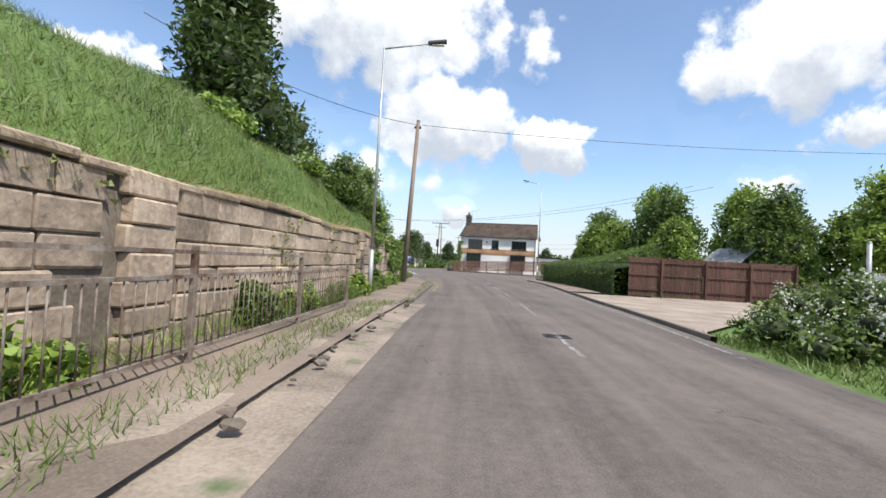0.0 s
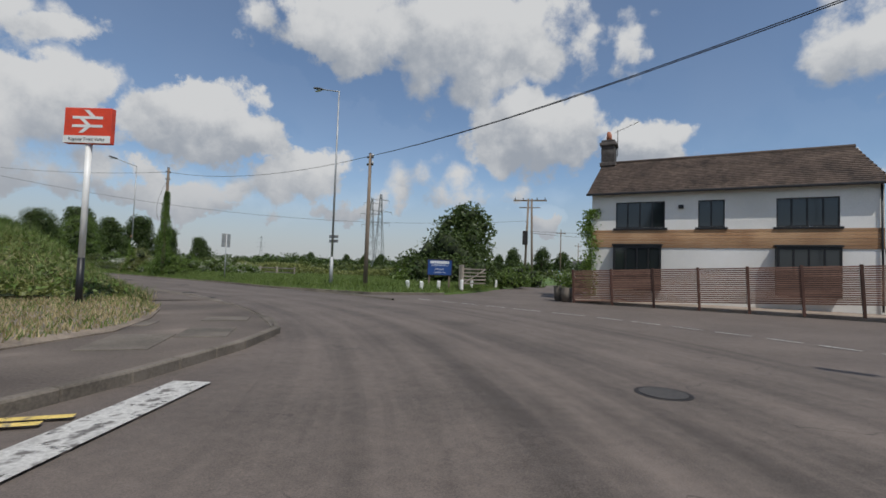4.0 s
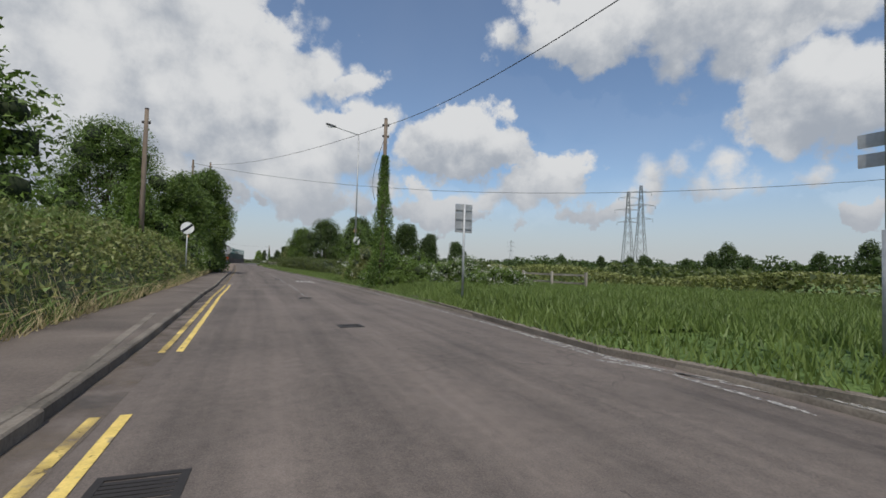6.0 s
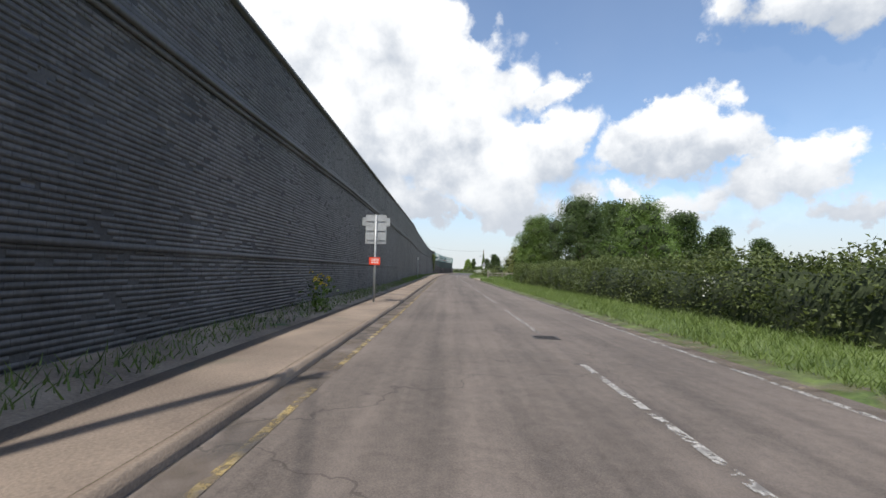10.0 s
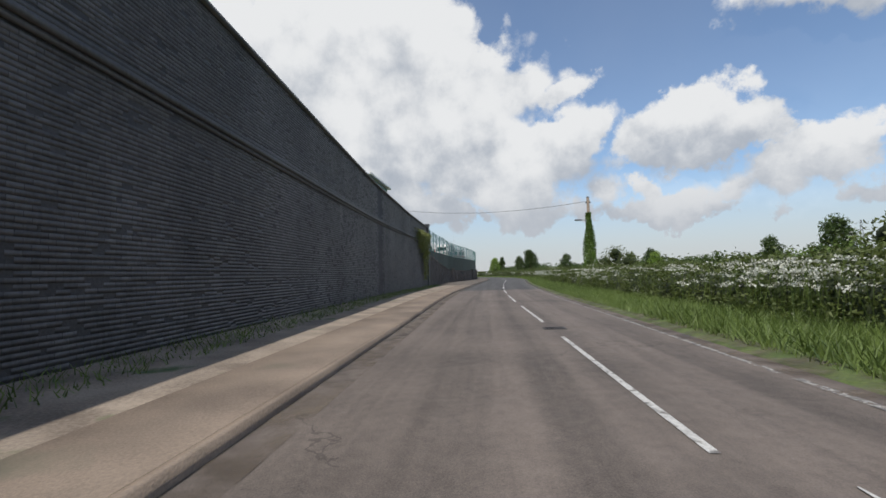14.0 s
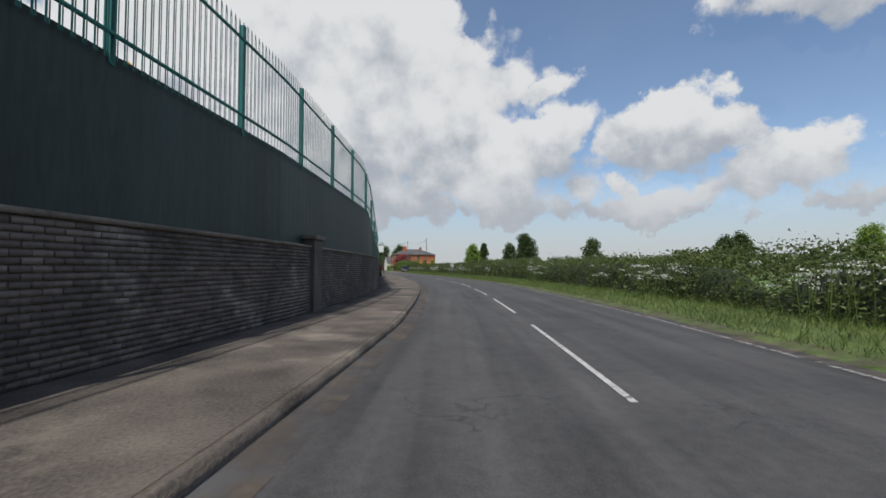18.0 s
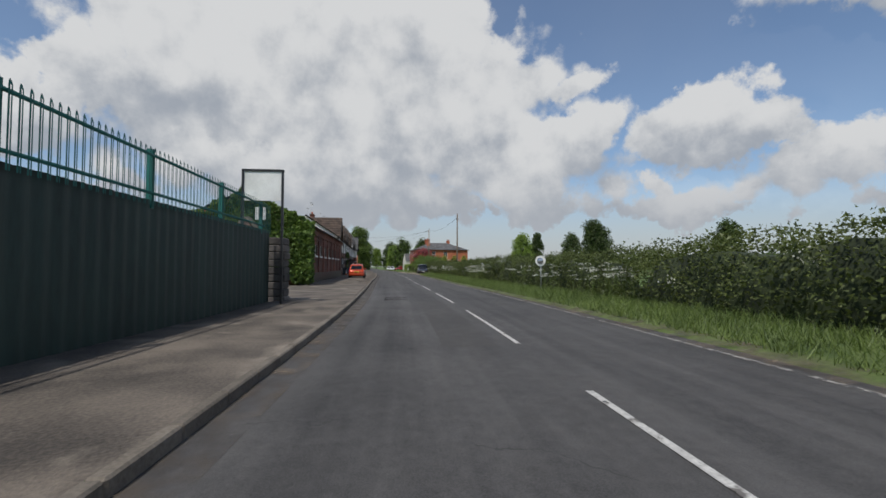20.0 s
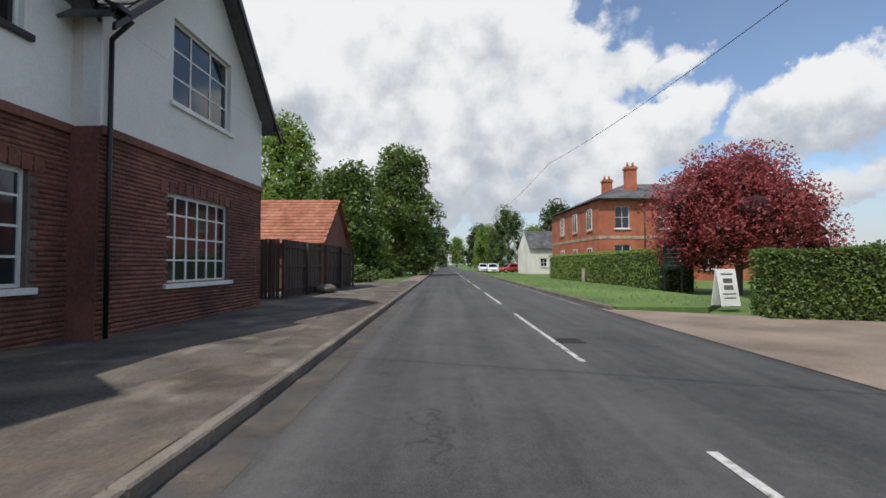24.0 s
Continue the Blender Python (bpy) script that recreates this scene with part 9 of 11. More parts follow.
drop = thing("hanging_cable", "loose cable hanging from the ivied pole", "cable")
bm = bmesh.new()
p = [at(93, 6, 8.2) + Vector((-0.7 * math.sin(u * 2.6) - 0.35 * u, 0, -4.0 * u + 0.6 * u * u)) for u in np.linspace(0, 1, 14)]
tube(bm, p, 0.012)
part("wire", bm, M_BLACK, drop)


# post-and-rail fence, field, pylons
def rail_fence(label, pts, h=1.15, mat=None, rails=(0.45, 0.85), gap=2.0):
    ob = thing("rail_fence", label, "fence")
    for a, b in zip(pts, pts[1:]):
        d = b - a
        n = max(1, int(round(d.length / gap)))
        ang = math.degrees(math.atan2(d.y, d.x))
        for i in range(n + 1):
            q = a + d * (i / n)
            part("post", boxed(-0.06, 0.06, -0.06, 0.06, -0.3, h, 0.01), mat or M_GREYWOOD, ob, "", pose(q.x, q.y, q.z, 0, 0, ang))
        for i in range(n):
            q = a + d * (i / n)
            for z in rails:
                part("rail", boxed(-0.01, d.length / n + 0.01, -0.085, -0.06, z, z + 0.1), mat or M_GREYWOOD, ob, "", pose(q.x, q.y, q.z, 0, 0, ang))
    return ob


rail_fence("weathered post-and-rail field fence", [at(s, l, 0.15) for s, l in ((87, 14.5), (92, 14.2), (98, 13.4), (112, 12.5))], 1.05, gap=2.4)
mp = thing("marker_post", "white marker post by the field", "marker post", spot(113.8, 9.2, 0.1))
part("shaft", boxed(-0.06, 0.06, -0.06, 0.06, -0.2, 1.15, 0.01), M_WPAINT, mp)
part("cap", boxed(-0.07, 0.07, -0.07, 0.07, 1.15, 1.2), M_WPAINT, mp)


def pylon(m, h):
    ob = thing("pylon", "distant grey lattice electricity pylon", "pylon", m, "pylons")
    bm = bmesh.new()
    w = lambda z: 2.7 * (1 - z / h) ** 1.2 + 0.5
    zs = [0, h * 0.16, h * 0.3, h * 0.42, h * 0.52, h * 0.62, h * 0.71, h * 0.8, h * 0.9, h]
    for a, b in zip(zs, zs[1:]):
        A = [Vector((x * w(a), y * w(a), a)) for x, y in ((-1, -1), (1, -1), (1, 1), (-1, 1))]
        B = [Vector((x * w(b), y * w(b), b)) for x, y in ((-1, -1), (1, -1), (1, 1), (-1, 1))]
        for i in range(4):
            j = (i + 1) % 4
            rod(bm, A[i], B[i], 0.16, 0.14, 4, False), rod(bm, A[i], B[j], 0.08, 0.08, 4, False), rod(bm, A[j], B[i], 0.08, 0.08, 4, False)
    part("tower", bm, M_PYLON, ob)
    for z, l in ((0.62, 6.0), (0.77, 7.2), (0.92, 5.2)):
        bm = bmesh.new()
        for sg in (-1, 1):
            rod(bm, (0, 0, h * z + 0.9), (sg * l, 0, h * z), 0.12, 0.08, 4, False), rod(bm, (0, 0, h * z), (sg * l, 0, h * z), 0.12, 0.08, 4, False)
            rod(bm, (sg * l, 0, h * z), (sg * l, 0, h * z - 1.6), 0.09, 0.09, 4)
        part("arm", bm, M_PYLON, ob)
    return ob


M_PYLON = plain("pylon_steel", (0.22, 0.235, 0.25), 0.6)
py = pylon(pose(-92.1, 312, 0, 0, 0, 35), 46)
for x, y, sc in ((-116.4, 362.8, 1.13), (-420, 700, 1.0)):
    copy_thing(py, pose(x, y, 0, 0, 0, 35) @ Matrix.Scale(sc, 4))
# hedgerows and woods across the field
for k, (x, y, sc, kd) in enumerate(((-30, 175, 0.7, 2), (-36, 190, 0.6, 2), (-8, 210, 0.9, 2), (2, 222, 1.0, 2), (10, 230, 0.9, 2), (-55, 205, 0.5, 2), (-62, 210, 0.55, 2), (35, 215, 1.0, 2), (45, 205, 0.9, 2), (58, 200, 1.0, 2), (-90, 310, 0.9, 2), (-120, 330, 0.9, 2), (-150, 340, 1.0, 2), (26, 225, 0.8, 2), (-75, 330, 0.8, 2), (-20, 300, 1.0, 2), (-45, 310, 0.9, 2), (70, 120, 0.8, 1), (82, 105, 0.9, 2), (60, 140, 0.7, 1))):
    copy_thing(TREES[kd], pose(x, y, -0.2, 0, 0, k * 61) @ Matrix.Scale(sc / TREES[kd].scale[0], 4))
r = np.random.default_rng(66)


def far_row(label, pts, h, n, seed, mat, size=0.7, depth=4.0):
    """A distant hedgerow or wood edge as one mass of leaves."""
    q = np.random.default_rng(seed)
    P = np.array(pts, float)
    d = np.concatenate([[0], np.cumsum(np.linalg.norm(np.diff(P, axis=0), axis=1))])
    u = q.uniform(0, d[-1], n)
    hh = h * (0.55 + 0.9 * np.abs(np.array([noise.noise((float(a) * 0.06, seed, 1.0)) + 0.4 * noise.noise((float(a) * 0.23, seed, 4.0)) for a in u])))
    z = hh * q.uniform(0, 1, n) ** 0.6
    x, y = np.interp(u, d, P[:, 0]) + q.normal(0, depth * 0.3, n), np.interp(u, d, P[:, 1]) + q.normal(0, depth * 0.3, n)
    return tagged(finish("hedgerow", leaf_mesh("hedgerow", np.stack([x, y, z], 1), size, mat, seed, 0, 0.8), None), label, "hedgerow", kind="stuff")


far_row("distant field hedge", [(-14, 96), (-24, 112), (-60, 140), (-110, 170), (-170, 200)], 2.2, 9000, 5, M_HEDGE, 0.4, 2.0)
far_row("low bramble hedge along the field edge", [(-4, 98.5), (-10.4, 97.8), (-19.7, 95.8), (-26, 94.5), (-34, 98.5), (-44, 111)], 1.5, 16000, 4, M_BRAMBLE, 0.17, 1.4)
far_row("low hedge across the field", [(15, 150), (-40, 175), (-100, 200), (-180, 240)], 2.4, 9000, 6, M_HEDGE, 0.5, 2.0)
far_row("distant dark wood edge", [(140, 260), (60, 300), (-40, 360), (-160, 420), (-320, 480), (-520, 520)], 11, 16000, 7, M_LEAF_D, 1.6, 8)
far_row("distant line of trees", [(-300, 330), (-420, 400), (-560, 420), (-700, 430)], 9, 9000, 8, M_LEAF_D, 1.5, 8)
far_row("distant woodland ridge", [(400, 300), (200, 520), (-100, 640), (-420, 720), (-900, 740)], 16, 9000, 9, M_LEAF_D, 3.0, 12)

# ---- the long hedge on the right
HEDGE_R = lambda s: float(EDGE_R(s)) + 3.3
verge_rise = lambda a, l: float(np.interp(l - float(EDGE_R(a)), [0, 0.15, 1.2, 3.2], [-0.02, 0.04, 0.14, 0.18]))
for k, (a, b, h, n, fl, mt) in enumerate(((104, 119, 0.55, 420, 0.02, M_HEDGE), (119, 130, 1.3, 600, 0.008, M_HEDGE), (130, 150, 1.6, 640, 0.005, M_HEDGE), (150, 171, 1.65, 680, 0.005, M_HEDGE), (206, 232, 1.15, 480, 0.02, M_HEDGE), (232, 262, 1.2, 480, 0.02, M_HEDGE), (262, 290, 1.3, 500, 0.015, M_HEDGE), (290, 320, 1.35, 500, 0.01, M_HEDGE), (320, 346, 1.5, 500, 0.01, M_HEDGE), (346, 372, 1.75, 680, 0.01, M_HEDGE), (372, 398, 1.6, 680, 0.01, M_HEDGE), (398, 422, 1.55, 680, 0.01, M_HEDGE), (422, 441, 1.8, 680, 0.01, M_HEDGE))):
    hedge_run("untrimmed hawthorn hedge with white blossom behind a grass verge", a, b, HEDGE_R, 1.7, h, int(n * 1.7), 0.088, mt, 500 + k, fl * 1.0, 0.22, 0.28, 0.1)
for k, (a, b, n, tall) in enumerate(((76, 104, 230, 0.3), (104, 140, 190, 0.28), (140, 171, 190, 0.26), (205, 240, 200, 0.30), (240, 290, 140, 0.30), (290, 345, 120, 0.30), (345, 395, 190, 0.36), (395, 430, 190, 0.36))):
    me = tuft_mesh("grass", int((b - a) * n * 3.2), b - a, 2.6, tall * 0.85, M_BLADE, 540 + k, 0.010)
    tagged(finish("grass", bend(me, a, lambda s: float(EDGE_R(s)) + 0.22, verge_rise), None), "long green grass on the road verge", "grass", kind="stuff")
me = tuft_mesh("grass", 9000, 24, 3.6, 0.4, M_BLADE, 561, 0.016)
tagged(finish("grass", bend(me, 201, lambda s: float(EDGE_R(s)) + 3.0 if s < 206 else float(EDGE_R(s)) + 0.3, lambda a, l: 0.1), None), "long grass beside the field entrance", "grass", kind="stuff")
tagged(sweep("dusty_edge", 122, 450, lambda s: [(float(EDGE_R(s)) - 0.34, 0.014), (float(EDGE_R(s)) + 0.1, 0.055), (float(EDGE_R(s)) + 0.42, 0.082)], [M_GUTTER], 0.8), "dusty soil along the road's edge", "dirt", kind="structure")
tagged(sweep("footway_dust", 392, 500, lambda s: [(float(KERB_L(s)) - 1.15 - 0.25 * math.sin(s * 0.7), 0.128), (float(KERB_L(s)) - 0.14, 0.122)], [M_GUTTER], 0.7), "sandy dust lying along the footway's edge", "dirt", kind="structure")
tagged(sweep("gutter_dust", 66, 482, lambda s: [(float(KERB_L(s)) + 0.01, 0.009), (float(KERB_L(s)) + 0.42, 0.013)], [M_GUTTER], 0.7), "sandy dust lying in the gutter", "dirt", kind="structure")


def cow_parsley(s0, s1, lat, n, seed, label="white cow parsley flowering on the verge"):
    """Umbels of small white flowers on thin stalks."""
    q = np.random.default_rng(seed)
    s = s0 + (s1 - s0) * np.clip(q.choice(q.uniform(0, 1, max(3, n // 22)), n) + q.normal(0, 0.9, n) / (s1 - s0), 0, 1)
    l = np.array([lat(a) for a in s]) + q.normal(0, 0.45, n)
    h = q.uniform(0.75, 1.35, n)
    base = ats(s, l, 0.12 * np.ones(n))
    tip = base + np.stack([q.normal(0, 0.14, n), q.normal(0, 0.14, n), h], 1)
    ob = thing("cow_parsley", label, "wild flowers", kind="stuff")
    side = np.stack([np.full(n, 0.006), np.zeros(n), np.zeros(n)], 1)
    v = np.stack([base - side, base + side, tip + side, tip - side], 1).reshape(-1, 3)
    finish("stalks", mesh_of("stalks", v, np.arange(len(v)).reshape(-1, 4), [M_BLADE]), None, ob)
    m = 16
    c = np.repeat(tip, m, 0) + q.normal(0, 1, (n * m, 3)) * np.array([0.085, 0.085, 0.018])
    finish("umbels", leaf_mesh("umbels", c, 0.045, M_FLOWER, seed, 0, 1.0), None, ob)
    lv = np.repeat(base, 6, 0) + q.normal(0, 0.12, (n * 6, 3)) + np.stack([np.zeros(n * 6), np.zeros(n * 6), q.uniform(0.1, 0.6, n * 6)], 1)
    finish("leaves", leaf_mesh("leaves", lv, 0.09, M_HEDGE, seed + 1), None, ob)
    return ob


for k, (a, b, n, d) in enumerate(((104, 128, 110, 2.4), (206, 236, 420, 2.5), (236, 262, 150, 2.4), (262, 300, 420, 2.3), (300, 345, 160, 2.3), (345, 372, 40, 2.4), (372, 412, 300, 2.4), (412, 430, 150, 2.4))):
    cow_parsley(a, b, lambda s, d=d: float(EDGE_R(s)) + d, int(n * 0.75), 580 + k)

# field entrance with trees
flat_sheet("field_entrance", [tuple(at(s, l).xy) for s, l in ((184.0, 4.1), (192, 4.05), (200, 4.0), (198, 6.2), (196.5, 9), (197, 18), (196, 30), (190, 30), (191, 18), (191.2, 8.8), (188.5, 6.3))], 0.078, M_GRAVEL, "pale gravel field entrance")
grass_run("tall green grass before the field entrance", 171, 188, lambda s: float(EDGE_R(s)) + 0.3, float(EDGE_R(178)) + 3.4, 420, 0.4, 563, rise=lambda a, l: 0.05 if l < 4.3 + max(0, a - 184) * 0.5 else 0.08)
for k, (s, l, w, h) in enumerate(((186.6, 8.2, 2.4, 1.1), (189.0, 10.6, 3.4, 2.3), (189.4, 13.2, 4.0, 3.0), (188.6, 16.2, 4.4, 3.4), (184.6, 9.4, 2.8, 1.3))):
    shrub("tangled bramble bush beside the field entrance", spot(s, l, 0.05), w, w, h, 6000, 0.11, M_HEDGE if k % 2 else M_LEAF, 612 + k, 8, lobes=18, group="entrance brambles")
rail_fence("weathered post-and-rail fence at the field entrance", [at(s, l, 0.1) for s, l in ((200.5, 6.6), (198.5, 11), (196, 17))], 1.15, gap=2.1)
rail_fence("leaning grey field fence beside the entrance", [at(s, l, 0.1) for s, l in ((190.2, 8.3), (190.5, 10.4))], 1.15, gap=1.05)
for k, (s, l, h, w, n, mt) in enumerate(((203, 15.4, 10.4, 5.0, 42000, M_LEAF), (196, 20.5, 12.5, 6.4, 36000, M_LEAF_D), (211, 13.2, 6.0, 3.4, 14000, M_BRAMBLE), (188, 27, 11, 5.5, 20000, M_LEAF))):
    t = make_tree(h, w, n, 0.19, mt, 600 + k, 0.34, 0.14, label=("spreading oak beside the field entrance", "tall dark oak beside the field entrance", "pale grey-green willow by the field entrance", "broad oak behind the entrance")[k], lobes=46)
    t.matrix_basis = spot(s, l, -0.1)
sg = sign_back(spot(213.2, 6.6, 0.1), 0.95, 0.82, 2.15, "grey back of a triangular warning sign on a post", (0,), "tri", ((1.72, 0.42, 0.3, M_WPAINT),))
post = thing("timber_post", "pale timber post in the grass", "post", spot(202.8, 6.7, 0.05))
part("shaft", boxed(-0.06, 0.06, -0.06, 0.06, -0.2, 1.35, 0.01), M_GREYWOOD, post)
part("cap", boxed(-0.07, 0.07, -0.07, 0.07, 1.35, 1.39), M_GREYWOOD, post)
for k, (s, l, w, h, fl) in enumerate(((223, 9.6, 4.6, 2.9, 30), (227, 10.4, 4.2, 2.4, 20), (248.5, 9.6, 4.2, 3.6, 60), (251, 10.6, 4, 2.6, 40), (216, 9.0, 3.6, 1.8, 30), (118, 10.5, 4, 2.6, 40), (124, 10.5, 3.4, 2.3, 20))):
    shrub("tall hawthorn bush in the hedge", spot(s, l, 0.1), w, w, h, 9000, 0.12, M_LEAF if k % 2 else M_HEDGE, 620 + k, fl, lobes=20, group="hedge bushes")
pole = utility_pole(spot(247.6, 7.65, 0.1), 6.75, "wooden pole with lamp bracket, thick with ivy", 0.16, (6.3,))
part("bracket", rodded((0, 0, 5.0), (-0.6, -0.2, 5.03), 0.03), M_GALV, pole)
part("lantern", boxed(-1.05, -0.55, -0.32, -0.1, 4.98, 5.08, 0.02), M_LANTERN, pole, "small grey lantern")
ivy_pole(spot(247.6, 7.65, 0.1), 6.7, 5.6, 5200, 64, "dense ivy climbing the lamp pole", 0.55)
cable(at(247.6, 7.65, 6.55), at(262, -14, 9.5), 1.0)
# signs and poles by the dark wall
sg = sign_back(spot(141.4, -2.6, 0.1), 0.75, 1.05, 2.1, "grey back of a tall road sign before the dark wall", (0,))
part("cross_plate", boxed(-0.5, 0.5, 0.056, 0.066, 2.75, 3.05), M_GALV, sg, "bare metal plate")
part("red_plate", boxed(-0.2, 0.2, -0.055, -0.045, 1.35, 1.62), M_SIGNRED, sg, "small red notice")
for k in range(3):
    part("text_bar", boxed(-0.14, 0.14, -0.058, -0.0555, 1.42 + k * 0.06, 1.445 + k * 0.06), M_WPAINT, sg)
pl = thing("steel_post", "thin grey steel post beside the dark wall", "post", spot(186, -3.9, 0.1))
part("shaft", rodded((0, 0, -0.2), (0, 0, 2.9), 0.035, 0.035), M_GALV, pl)
part("plate", boxed(-0.09, 0.09, -0.05, -0.04, 2.5, 2.8), M_WPAINT, pl, "small pale plate")
n = 5200
q = np.random.default_rng(71)
ss, zz = q.normal(257.5, 1.7, n), None
zz = 5.6 - np.abs(q.normal(0, 1.7, n)) * np.where(np.abs(ss - 258) < 1.0, 1.4, 0.5)
keep = (zz > 0.8) & (ss < 261.3) & (ss > 250)
ss, zz = ss[keep], zz[keep]
tagged(finish("ivy", leaf_mesh("ivy", ats(ss, np.array([float(WALL_L(a)) for a in ss]) + 0.12 + np.abs(q.normal(0, 0.14, len(ss))), zz), 0.15, M_BRAMBLE, 71, 0.3), None), "ivy and dead creeper over the wall's end", "ivy", kind="stuff")
for k, (a, b, n, tall) in enumerate(((126, 172, 70, 0.2), (172, 215, 150, 0.34), (215, 262, 80, 0.2))):
    me = tuft_mesh("grass", int((b - a) * n), b - a, 1.25, tall, M_BLADE, 640 + k, 0.012)
    tagged(finish("grass", bend(me, a, lambda s: float(WALL_L(s)) + 0.05, lambda s, l: 0.13), None), "grass and weeds along the foot of the wall", "grass", kind="stuff")
fl = thing("dandelions", "tall yellow ragwort growing below the wall", "wild flowers", kind="stuff")
c = ats(q.normal(137.4, 0.18, 14), -3.4 + q.normal(0, 0.12, 14), q.normal(0.95, 0.09, 14))
finish("petals", leaf_mesh("petals", np.repeat(c, 4, 0) + q.normal(0, 0.03, (56, 3)), 0.06, M_YELLOWFLOWER, 72, 0, 1), None, fl)
finish("leaves", leaf_mesh("leaves", np.repeat(c, 12, 0) + q.normal(0, 0.1, (168, 3)) - np.array([0, 0, 1.0]) * q.uniform(0.05, 0.8, (168, 1)), 0.12, M_LEAF, 73), None, fl)
hut = thing("blue_cabin", "pale blue site cabin above the wall", "cabin", spot(236, -9.8, 5.3, 4))
part("wall", boxed(-1.4, 1.4, -2.8, 2.8, -0.5, 2.5, 0.03), M_PALEBLUE, hut)
part("roof", boxed(-1.5, 1.5, -2.9, 2.9, 2.5, 2.62, 0.02), M_IRON, hut)
part("window", boxed(1.401, 1.42, -1.6, 1.6, 1.0, 2.1), M_GLASSDARK, hut)
for y in (-1.7, 0, 1.7):
    part("window_bar", boxed(1.421, 1.45, y - 0.06, y + 0.06, 0.9, 2.2), M_IRON, hut)
# far oaks beyond the field entrance
oak = make_tree(16.5, 6.6, 16000, 0.46, M_LEAF_D, 660, 0.5, 0.12, label="tall dark round-crowned oak across the field", lobes=44)
oak.matrix_basis = spot(226, 36, -0.2)
for s, l, sc, tn in ((236, 47, 0.9, 70), (252, 60, 1.06, 150), (256, 71, 0.86, 230), (262, 86, 0.72, 20), (216, 27, 0.62, 300)):
    copy_thing(oak, spot(s, l, -0.2, tn) @ Matrix.Scale(sc, 4))

# ---- things in the raised yard
def caravan(m, label, L=6.0, h=2.5, stripe=None):
    ob = thing("caravan", label, "caravan", m, "caravans in the yard")
    body = extruded([(-L / 2, 0.55), (-L / 2 - 0.1, 1.2), (-L / 2 + 0.35, h - 0.15), (-L / 2 + 0.8, h), (L / 2 - 0.5, h), (L / 2 - 0.1, h - 0.3), (L / 2, 0.55)], -1.1, 1.1)
    bmesh.ops.bevel(body, geom=list(body.edges), offset=0.06, segments=2, affect="EDGES")
    part("body", body, M_WPAINT, ob)
    for x, w in ((-L * 0.3, 1.2), (L * 0.05, 0.8), (L * 0.32, 1.0)):
        for y in (-1.106, 1.1):
            part("window", boxed(x - w / 2, x + w / 2, y, y + 0.006, 1.3, 1.95), M_GLASSDARK, ob)
    part("window", boxed(-L / 2 + 0.02, -L / 2 + 0.03, -0.8, 0.8, 1.35, 2.0), M_GLASSDARK, ob, "", Matrix.Translation((-0.06, 0, 0)))
    for y in (-1.108, 1.102):
        part("stripe", boxed(-L / 2 + 0.1, L / 2 - 0.1, y, y + 0.006, 0.9, 1.05), stripe or M_BLUE, ob)
    for y in (-0.95, 0.95):
        part("wheel", rodded((0.3, y - 0.09, 0.33), (0.3, y + 0.09, 0.33), 0.33, 0.33, 16), M_RUBBER, ob)
    part("roof_vent", boxed(-0.4, 0.3, -0.3, 0.3, h, h + 0.1, 0.02), M_KERB, ob)
    return ob


yz = 4.1
caravan(spot(294.6, -9.2, yz, 84), "white touring caravan in the yard")
caravan(spot(303, -9.6, yz, 95), "white caravan with blue stripe in the yard", 5.2, 2.6, M_BLUE)
caravan(spot(311, -8.6, yz, 70), "white caravan behind the green fence", 6.4, 2.4, M_SIGNRED)
van = thing("white_van", "white panel van in the yard", "van", spot(289.5, -11.2, yz, 10))
part("body", extruded([(-2.6, 0.4), (-2.6, 2.2), (-2.4, 2.45), (1.2, 2.45), (1.6, 2.3), (2.2, 1.3), (2.75, 1.1), (2.8, 0.4)], -0.95, 0.95), M_WPAINT, van, "", Matrix.Rotation(math.pi / 2, 4, "Z"))
part("windscreen", boxed(-0.85, 0.85, 1.72, 1.75, 1.35, 2.15), M_GLASSDARK, van)
for x in (-0.86, 0.86):
    for y in (-1.7, 1.8):
        part("wheel", rodded((x - 0.1, y, 0.35), (x + 0.1, y, 0.35), 0.35, 0.35, 16), M_RUBBER, van)
part("tail_light", boxed(0.6, 0.85, -2.63, -2.6, 0.9, 1.3), M_SIGNRED, van, "red tail light")
tank = thing("storage_tank", "dark green ribbed plastic storage tank in the yard", "tank", spot(270.3, -9.8, yz))
part("body", rodded((0, 0, 0), (0, 0, 1.75), 0.62, 0.60, 20), M_GREENBOARD, tank)
for z in (0.4, 0.9, 1.4):
    part("rib", rodded((0, 0, z), (0, 0, z + 0.06), 0.64, 0.64, 20), M_GREENBOARD, tank)
part("lid", rodded((0, 0, 1.75), (0, 0, 1.82), 0.63, 0.5, 20), M_GREENBOARD, tank)
pal = thing("pallet_stack", "stack of weathered timber pallets in the yard", "pallets", spot(272.4, -9.8, yz, 8))
for i in range(9):
    part("deck", boxed(-0.6, 0.6, -0.8, 0.8, i * 0.17 + 0.1, i * 0.17 + 0.13), M_GREYWOOD, pal)
    for x in (-0.5, 0, 0.5):
        part("block", boxed(x - 0.06, x + 0.06, -0.8, 0.8, i * 0.17, i * 0.17 + 0.098), M_GREYWOOD, pal)
